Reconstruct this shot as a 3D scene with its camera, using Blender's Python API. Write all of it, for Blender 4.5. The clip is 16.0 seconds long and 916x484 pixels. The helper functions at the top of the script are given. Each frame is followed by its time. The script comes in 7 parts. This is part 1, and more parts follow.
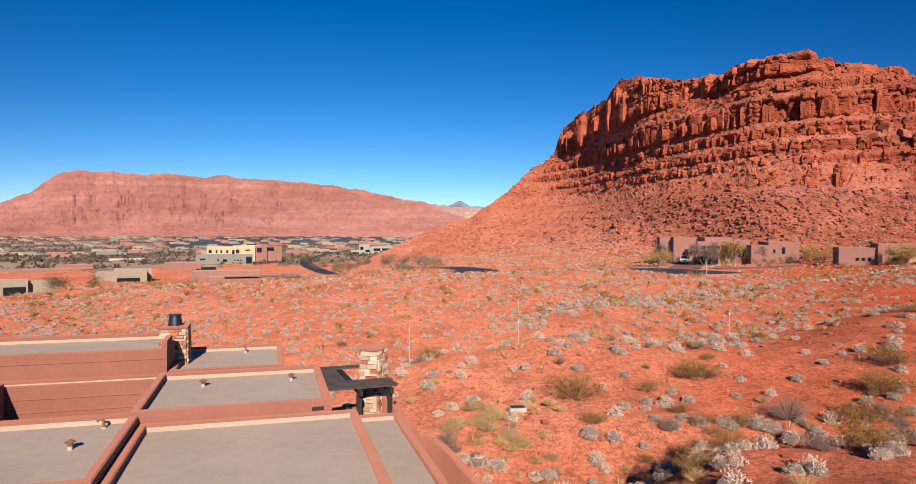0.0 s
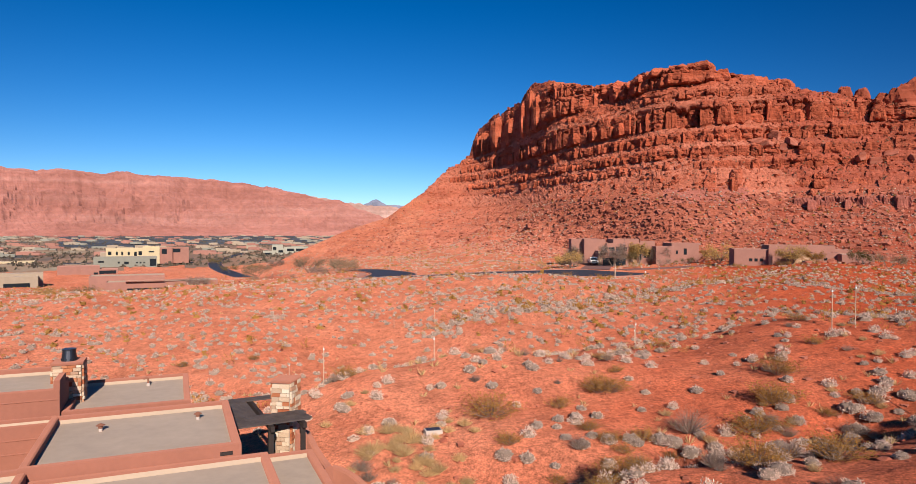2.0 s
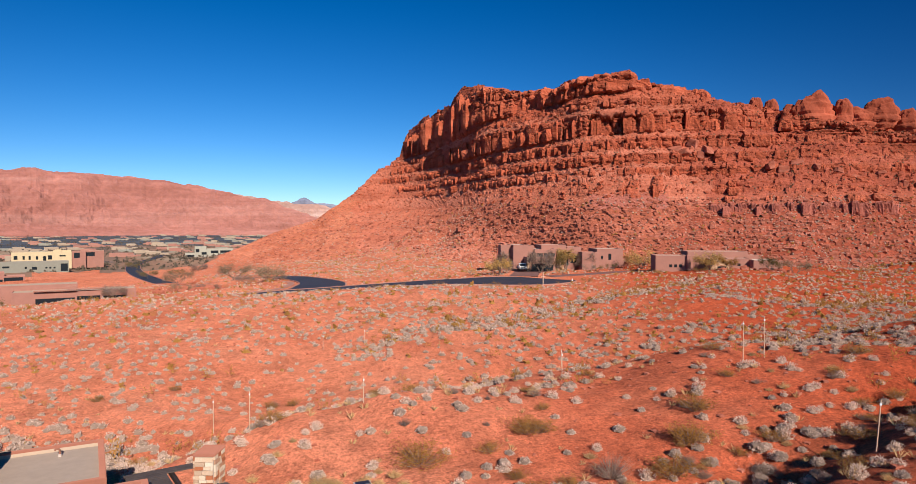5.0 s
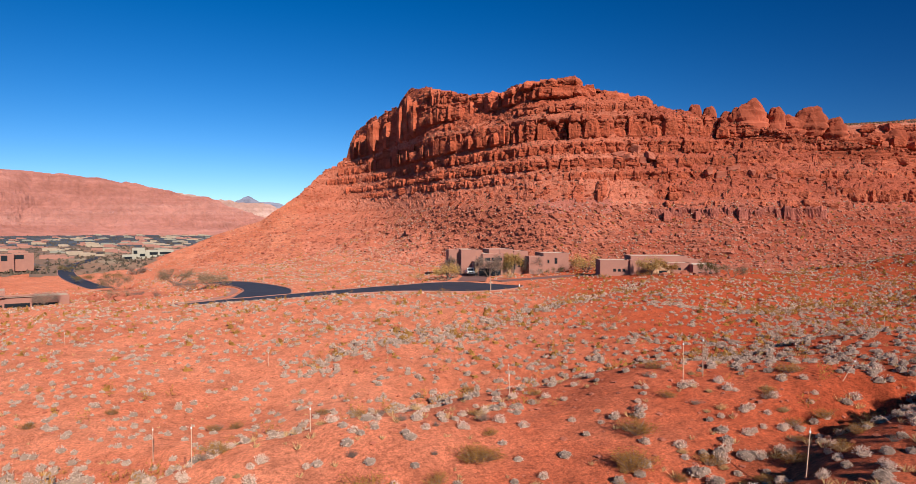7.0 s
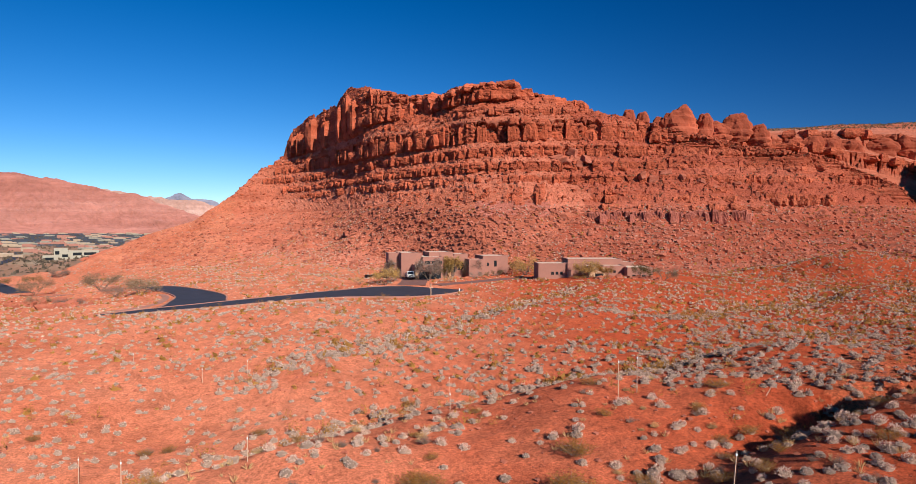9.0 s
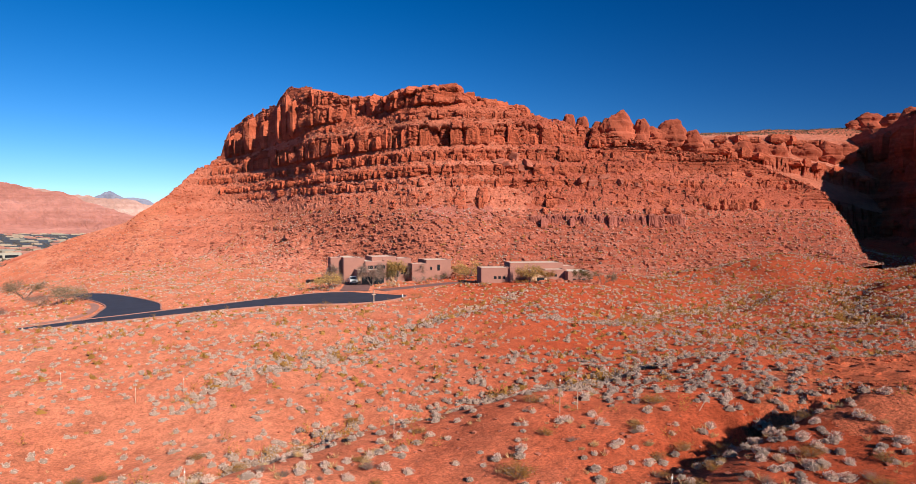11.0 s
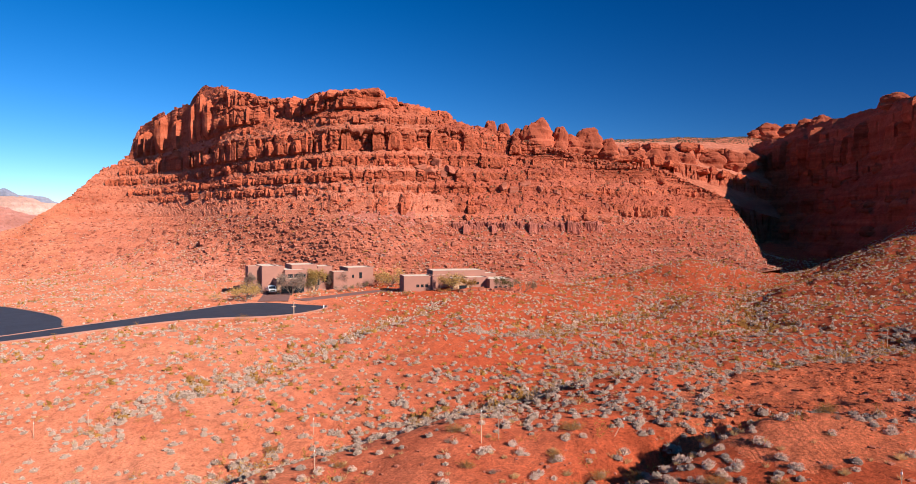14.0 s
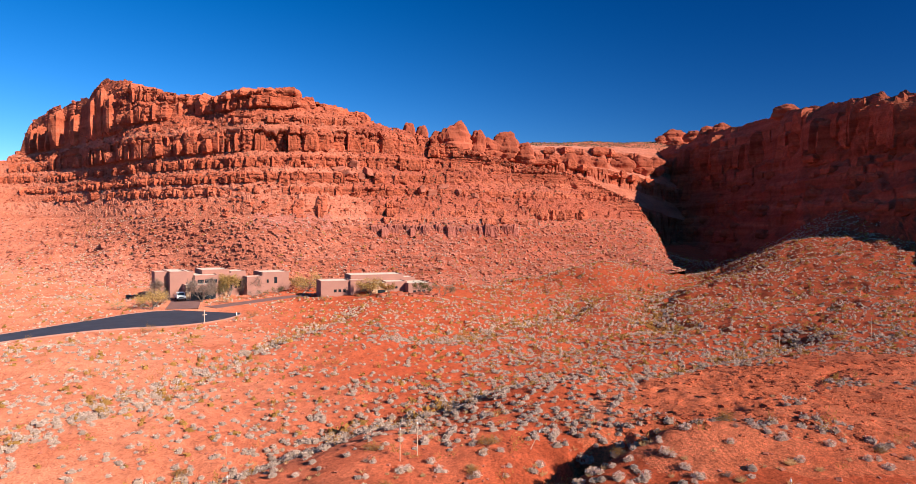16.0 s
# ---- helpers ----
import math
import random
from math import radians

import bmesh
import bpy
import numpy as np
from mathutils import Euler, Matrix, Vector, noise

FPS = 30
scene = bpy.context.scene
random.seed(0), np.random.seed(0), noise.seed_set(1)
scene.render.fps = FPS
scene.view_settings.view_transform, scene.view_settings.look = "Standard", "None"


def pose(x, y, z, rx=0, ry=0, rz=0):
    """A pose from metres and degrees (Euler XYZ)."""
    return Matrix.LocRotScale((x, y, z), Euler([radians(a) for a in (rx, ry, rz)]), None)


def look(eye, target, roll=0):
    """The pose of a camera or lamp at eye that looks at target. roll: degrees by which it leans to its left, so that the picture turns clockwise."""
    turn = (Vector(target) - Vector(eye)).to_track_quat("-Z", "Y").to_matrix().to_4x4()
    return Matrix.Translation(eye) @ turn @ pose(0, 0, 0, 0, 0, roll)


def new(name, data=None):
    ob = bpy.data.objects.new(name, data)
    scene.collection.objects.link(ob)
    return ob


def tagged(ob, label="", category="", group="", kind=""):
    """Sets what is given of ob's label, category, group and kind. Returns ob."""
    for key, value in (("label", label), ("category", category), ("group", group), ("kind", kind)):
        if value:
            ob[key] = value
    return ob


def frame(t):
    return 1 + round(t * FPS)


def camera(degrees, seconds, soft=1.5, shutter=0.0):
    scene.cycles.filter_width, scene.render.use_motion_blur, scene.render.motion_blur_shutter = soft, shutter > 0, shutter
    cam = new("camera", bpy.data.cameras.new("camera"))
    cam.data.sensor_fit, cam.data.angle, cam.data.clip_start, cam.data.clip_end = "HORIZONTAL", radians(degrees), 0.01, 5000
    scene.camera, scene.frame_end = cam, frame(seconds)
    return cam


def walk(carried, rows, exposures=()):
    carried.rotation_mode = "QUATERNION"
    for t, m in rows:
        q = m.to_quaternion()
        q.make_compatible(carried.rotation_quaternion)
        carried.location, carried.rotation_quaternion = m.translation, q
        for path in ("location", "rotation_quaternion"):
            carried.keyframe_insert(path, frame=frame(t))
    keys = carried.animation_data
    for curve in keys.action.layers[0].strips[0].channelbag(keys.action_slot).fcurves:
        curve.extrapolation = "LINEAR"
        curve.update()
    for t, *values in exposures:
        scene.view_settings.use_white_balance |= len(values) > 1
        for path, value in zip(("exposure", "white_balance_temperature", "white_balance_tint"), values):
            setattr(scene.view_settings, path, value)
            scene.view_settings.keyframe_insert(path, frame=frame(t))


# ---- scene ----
cam = camera(69.73, 16.0, soft=0.5)

# seconds, place, yaw, pitch, roll: the drone climbs on the spot and turns to the right
PATH = [
    (0, -0.00, 0.00, 10.00, -0.00, -1.00, 0.27),
    (0.5, 0.03, -0.01, 10.25, -2.01, -1.03, 0.27),
    (1, 0.04, -0.02, 10.47, -4.48, -1.05, 0.22),
    (1.5, 0.05, -0.01, 10.73, -6.11, -1.08, 0.21),
    (2, 0.06, -0.00, 11.02, -7.26, -1.10, 0.17),
    (2.5, 0.07, -0.02, 11.33, -8.38, -1.12, 0.13),
    (3, 0.08, -0.03, 11.69, -9.39, -1.14, 0.09),
    (3.5, 0.10, -0.04, 12.10, -10.29, -1.17, 0.03),
    (4, 0.12, -0.06, 12.51, -11.21, -1.21, -0.00),
    (6.5, 0.12, -0.10, 14.43, -16.71, -1.30, 0.04),
    (7, 0.13, -0.10, 14.80, -17.82, -1.34, 0.01),
    (7.5, 0.13, -0.10, 15.16, -18.88, -1.40, 0.01),
    (8, 0.11, -0.10, 15.54, -19.99, -1.45, -0.00),
    (8.5, 0.09, -0.11, 15.90, -21.50, -1.49, 0.03),
    (9, 0.07, -0.11, 16.25, -23.06, -1.53, 0.06),
    (11.5, 0.03, -0.14, 18.01, -29.22, -1.62, -0.01),
    (12, 0.05, -0.14, 18.35, -30.41, -1.63, -0.01),
    (12.5, 0.05, -0.13, 18.71, -31.32, -1.63, 0.02),
    (13, 0.03, -0.12, 19.08, -32.42, -1.63, 0.06),
    (13.5, 0.05, -0.13, 19.44, -33.57, -1.61, 0.09),
    (14, 0.06, -0.16, 19.78, -34.75, -1.62, 0.11),
    (14.5, 0.07, -0.18, 20.11, -36.31, -1.63, 0.12),
    (15, 0.06, -0.18, 20.41, -38.17, -1.62, 0.15),
    (15.5, 0.05, -0.19, 20.70, -40.06, -1.65, 0.17),
    (16, 0.05, -0.20, 21.00, -41.83, -1.67, 0.24),
]


def aim(x, y, z, yaw, pitch, roll):
    a, p = radians(yaw), radians(pitch)
    way = Vector((-math.sin(a) * math.cos(p), math.cos(a) * math.cos(p), math.sin(p)))
    eye = Vector((x, y, z))
    return look(eye, eye + way, roll)


walk(cam, [(t, aim(*row)) for t, *row in PATH], [(0, 0.18), (4, 0.14), (9, 0.17), (12, 0.38), (14, 0.50), (16, 0.68)])

# ---- daylight: low winter sun from behind the drone's first view, clear sky ----
SUN_AZ, SUN_EL = radians(173.5), radians(25)          # clockwise from +y
world = bpy.data.worlds.new("clear_sky")
scene.world = world
world.use_nodes = True
wt = world.node_tree
wt.nodes.clear()
sky = wt.nodes.new("ShaderNodeTexSky")
sky.sky_type = 'NISHITA'
sky.sun_disc = False
sky.sun_elevation, sky.sun_rotation = SUN_EL, SUN_AZ
sky.altitude, sky.air_density, sky.dust_density, sky.ozone_density = 900, 0.75, 0.0, 3.5
tone = wt.nodes.new("ShaderNodeHueSaturation")
tone.inputs["Saturation"].default_value = 1.35
tone.inputs["Hue"].default_value = 0.505
tone.inputs["Value"].default_value = 1.0
back = wt.nodes.new("ShaderNodeBackground")
back.inputs["Strength"].default_value = 0.090
wout = wt.nodes.new("ShaderNodeOutputWorld")
wt.links.new(sky.outputs[0], tone.inputs["Color"])
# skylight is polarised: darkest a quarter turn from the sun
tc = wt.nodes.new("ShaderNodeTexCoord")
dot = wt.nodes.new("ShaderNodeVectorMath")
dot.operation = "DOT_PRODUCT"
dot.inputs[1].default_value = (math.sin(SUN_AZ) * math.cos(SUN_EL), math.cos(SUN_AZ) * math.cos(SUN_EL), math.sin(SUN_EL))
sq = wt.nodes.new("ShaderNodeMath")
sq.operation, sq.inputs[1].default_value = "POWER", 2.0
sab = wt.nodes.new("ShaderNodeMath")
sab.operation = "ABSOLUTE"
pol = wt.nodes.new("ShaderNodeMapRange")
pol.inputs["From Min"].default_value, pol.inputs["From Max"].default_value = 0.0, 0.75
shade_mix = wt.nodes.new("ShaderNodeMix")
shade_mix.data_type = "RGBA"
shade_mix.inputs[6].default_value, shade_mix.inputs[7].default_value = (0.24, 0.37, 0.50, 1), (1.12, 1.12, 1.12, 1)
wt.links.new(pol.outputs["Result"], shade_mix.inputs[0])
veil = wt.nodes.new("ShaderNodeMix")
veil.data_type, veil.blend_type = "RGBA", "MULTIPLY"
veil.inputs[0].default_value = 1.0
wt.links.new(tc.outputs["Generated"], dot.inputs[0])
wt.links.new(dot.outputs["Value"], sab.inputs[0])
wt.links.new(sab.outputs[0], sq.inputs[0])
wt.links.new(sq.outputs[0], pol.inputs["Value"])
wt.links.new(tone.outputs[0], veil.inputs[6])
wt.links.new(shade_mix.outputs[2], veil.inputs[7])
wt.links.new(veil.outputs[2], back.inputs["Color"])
wt.links.new(back.outputs[0], wout.inputs["Surface"])
sun = new("sun", bpy.data.lights.new("sun", "SUN"))
sun.data.energy, sun.data.angle, sun.data.color = 4.6, radians(0.5), (1.0, 0.91, 0.82)
sun_dir = Vector((math.sin(SUN_AZ) * math.cos(SUN_EL), math.cos(SUN_AZ) * math.cos(SUN_EL), math.sin(SUN_EL)))
sun.matrix_world = look(sun_dir * 400, (0, 0, 0))


# ---- materials ----
def ramp(nt, fac, stops):
    n = nt.nodes.new("ShaderNodeValToRGB")
    el = n.color_ramp.elements
    while len(el) < len(stops):
        el.new(0.5)
    for e, (p, c) in zip(el, stops):
        e.position, e.color = p, (*c, 1)
    nt.links.new(fac, n.inputs[0])
    return n.outputs[0]


def noise_node(nt, scale, detail=4, rough=0.55, stretch=(1, 1, 1), where="Object"):
    tc = nt.nodes.new("ShaderNodeTexCoord")
    mp = nt.nodes.new("ShaderNodeMapping")
    mp.inputs["Scale"].default_value = stretch
    nz = nt.nodes.new("ShaderNodeTexNoise")
    nz.inputs["Scale"].default_value, nz.inputs["Detail"].default_value = scale, detail
    nz.inputs["Roughness"].default_value = rough
    place = nt.nodes.new("ShaderNodeNewGeometry").outputs["Position"] if where == "World" else tc.outputs[where]
    nt.links.new(place, mp.inputs[0])
    nt.links.new(mp.outputs[0], nz.inputs["Vector"])
    return nz.outputs["Fac"]


def mix(nt, a, b, fac, mode="MIX"):
    m = nt.nodes.new("ShaderNodeMix")
    m.data_type, m.blend_type = "RGBA", mode
    for sock, v in ((m.inputs[0], fac), (m.inputs[6], a), (m.inputs[7], b)):
        if hasattr(v, "is_linked"):
            nt.links.new(v, sock)
        else:
            sock.default_value = v if isinstance(v, (int, float)) else (*v, 1)
    return m.outputs[2]


def surface(name, rough=0.85, metal=0.0, spec=0.3):
    m = bpy.data.materials.new(name)
    m.use_nodes = True
    nt = m.node_tree
    b = nt.nodes["Principled BSDF"]
    b.inputs["Roughness"].default_value, b.inputs["Metallic"].default_value = rough, metal
    b.inputs["Specular IOR Level"].default_value = spec
    b.inputs["Diffuse Roughness"].default_value = 1.0 if rough > 0.88 else 0.3
    return m, nt, b


def bump(nt, b, height, strength, dist):
    n = nt.nodes.new("ShaderNodeBump")
    n.inputs["Strength"].default_value, n.inputs["Distance"].default_value = strength, dist
    nt.links.new(height, n.inputs["Height"])
    nt.links.new(n.outputs[0], b.inputs["Normal"])


def add(nt, a, b, fa=1.0, fb=1.0):
    def scaled(v, k):
        m = nt.nodes.new("ShaderNodeMath")
        m.operation = "MULTIPLY"
        nt.links.new(v, m.inputs[0])
        m.inputs[1].default_value = k
        return m.outputs[0]
    m = nt.nodes.new("ShaderNodeMath")
    m.operation = "ADD"
    nt.links.new(scaled(a, fa), m.inputs[0])
    nt.links.new(scaled(b, fb), m.inputs[1])
    return m.outputs[0]


def per_piece(nt, colour, amount=0.25, island=False):
    """Lightens and darkens each piece by a random share."""
    src = nt.nodes.new("ShaderNodeNewGeometry" if island else "ShaderNodeObjectInfo")
    rnd = src.outputs["Random Per Island" if island else "Random"]
    f = ramp(nt, rnd, [(0, (1 - amount,) * 3), (1, (1 + amount,) * 3)])
    return mix(nt, colour, f, 1.0, "MULTIPLY")


def sandy(name, lo, hi, big, fine, red=None, tracks=False):
    """Red desert sand with pebbles, crusts and drifts; redder earth takes over towards +x."""
    m, nt, b = surface(name, 0.95, 0, 0.12)
    c = ramp(nt, noise_node(nt, big, 6, 0.6), [(0.3, lo), (0.7, hi)])
    if red:
        tcx = nt.nodes.new("ShaderNodeTexCoord")
        along = nt.nodes.new("ShaderNodeVectorMath")
        along.operation = "DOT_PRODUCT"
        along.inputs[1].default_value = (1.0, -0.42, 0)
        nt.links.new(tcx.outputs["Object"], along.inputs[0])
        far = add(nt, along.outputs["Value"], noise_node(nt, 0.12, 5, 0.6), 1 / 60, 0.5)
        c = mix(nt, c, red, ramp(nt, far, [(0.08, (0, 0, 0)), (0.62, (1, 1, 1))]))
    # darker, redder crusts in patches
    crust = ramp(nt, noise_node(nt, 0.085, 6, 0.68), [(0.50, (0, 0, 0)), (0.62, (1, 1, 1))])
    c = mix(nt, c, mix(nt, c, (0.94, 0.86, 0.84), 1.0, "MULTIPLY"), crust)
    for scale, detail, amount, lift in ((0.3, 5, 0.20, 0.12), (fine, 5, 0.26, 0.16), (5.5, 4, 0.42, 0.30), (16.0, 2, 0.36, 0.30)):
        f = ramp(nt, noise_node(nt, scale, detail, 0.7), [(0.34, (1 - amount,) * 3), (0.5, (1, 1, 1)), (0.68, (1 + lift, 1 + lift * 0.95, 1 + lift * 0.9))])
        c = mix(nt, c, f, 1.0, "MULTIPLY")
    # scattered darker pebbles
    v = nt.nodes.new("ShaderNodeTexVoronoi")
    v.inputs["Scale"].default_value = 3.2
    tc_ = nt.nodes.new("ShaderNodeTexCoord")
    nt.links.new(tc_.outputs["Object"], v.inputs["Vector"])
    s = ramp(nt, v.outputs["Distance"], [(0.10, (0.62, 0.60, 0.60)), (0.20, (1, 1, 1))])
    c = mix(nt, c, s, 0.75, "MULTIPLY")
    nt.links.new(c, b.inputs["Base Color"])
    h = add(nt, noise_node(nt, 3.2, 7, 0.75), noise_node(nt, 0.5, 4, 0.6), 1.0, 0.2)
    if tracks:                                  # bulldozer and wheel marks
        wv = nt.nodes.new("ShaderNodeTexWave")
        wv.wave_type, wv.rings_direction, wv.wave_profile = "RINGS", "Z", "SIN"
        for k_, v_ in (("Scale", 0.9), ("Distortion", 22.0), ("Detail", 3.0), ("Detail Scale", 0.45), ("Detail Roughness", 0.6)):
            wv.inputs[k_].default_value = v_
        tw_ = nt.nodes.new("ShaderNodeTexCoord")
        mw_ = nt.nodes.new("ShaderNodeMapping")
        mw_.inputs["Location"].default_value = (-70, -2, 0)
        nt.links.new(tw_.outputs["Object"], mw_.inputs[0])
        nt.links.new(mw_.outputs[0], wv.inputs["Vector"])
        where_ = ramp(nt, noise_node(nt, 0.11, 3, 0.5), [(0.42, (0, 0, 0)), (0.56, (1, 1, 1))])
        marks = mix(nt, (0.5, 0.5, 0.5), wv.outputs["Color"], where_)
        h = add(nt, h, marks, 1.0, 0.14)
        h = add(nt, h, noise_node(nt, 0.8, 5, 0.65, (0.6, 1.6, 1)), 1.0, 0.9)
    bump(nt, b, h, 0.7 if tracks else 0.5, 0.2)
    return m


def rocky(name, lo, mid, hi, band=0.35, grain=0.9, bumpy=0.5, where="Object", pieces=0.0):
    """Bedded red sandstone: level colour bands, weathering patches, grain."""
    m, nt, b = surface(name, 0.92, 0, 0.15)
    bands = noise_node(nt, band, 5, 0.65, (0.035, 0.035, 1.0), where)
    c = ramp(nt, bands, [(0.28, lo), (0.5, mid), (0.72, hi)])
    w = ramp(nt, noise_node(nt, grain * 0.12, 5, 0.65, where=where), [(0.3, (0.78, 0.74, 0.72)), (0.65, (1.12, 1.1, 1.08))])
    c = mix(nt, c, w, 0.9, "MULTIPLY")
    g = ramp(nt, noise_node(nt, grain, 6, 0.7, where=where), [(0.3, (0.72,) * 3), (0.6, (1.1,) * 3)])
    c = mix(nt, c, g, 0.8, "MULTIPLY")
    if pieces:
        c = per_piece(nt, c, pieces)
    nt.links.new(c, b.inputs["Base Color"])
    h = add(nt, noise_node(nt, grain, 7, 0.7, where=where), noise_node(nt, grain * 2.2, 5, 0.6, (0.25, 0.25, 1.6), where), 1.0, 0.7)
    bump(nt, b, h, bumpy, 0.8 / max(grain, 0.05))
    return m


def plain(name, colour, rough=0.8, metal=0.0, vary=0.12, scale=1.2, bmp=0.15, spec=0.3, dist=0.02, island=False):
    m, nt, b = surface(name, rough, metal, spec)
    f = ramp(nt, noise_node(nt, scale, 5, 0.6), [(0.3, tuple(v * (1 - vary) for v in colour)), (0.7, tuple(v * (1 + vary) for v in colour))])
    f2 = ramp(nt, noise_node(nt, scale * 9, 4, 0.6), [(0.3, (1 - vary * 0.6,) * 3), (0.7, (1 + vary * 0.4,) * 3)])
    c = mix(nt, f, f2, 1.0, "MULTIPLY")
    if island:
        c = per_piece(nt, c, 0.3, True)
    nt.links.new(c, b.inputs["Base Color"])
    if bmp:
        bump(nt, b, noise_node(nt, scale * 22, 4, 0.6), bmp, dist)
    return m


def leafy(name, lo, hi, rough=0.9, thin=0.4):
    """Foliage: each leaf or clump its own shade."""
    m, nt, b = surface(name, rough, 0, 0.1)
    g = nt.nodes.new("ShaderNodeNewGeometry")
    c = ramp(nt, g.outputs["Random Per Island"], [(0, lo), (1, hi)])
    o = nt.nodes.new("ShaderNodeObjectInfo")
    k = ramp(nt, o.outputs["Random"], [(0, (0.82, 0.82, 0.82)), (1, (1.15, 1.15, 1.12))])
    c = mix(nt, c, k, 1.0, "MULTIPLY")
    nt.links.new(c, b.inputs["Base Color"])
    # thin leaves let light through
    tr = nt.nodes.new("ShaderNodeBsdfTranslucent")
    nt.links.new(c, tr.inputs["Color"])
    ms = nt.nodes.new("ShaderNodeMixShader")
    ms.inputs[0].default_value = thin
    nt.links.new(b.outputs[0], ms.inputs[1])
    nt.links.new(tr.outputs[0], ms.inputs[2])
    nt.links.new(ms.outputs[0], nt.nodes["Material Output"].inputs["Surface"])
    return m


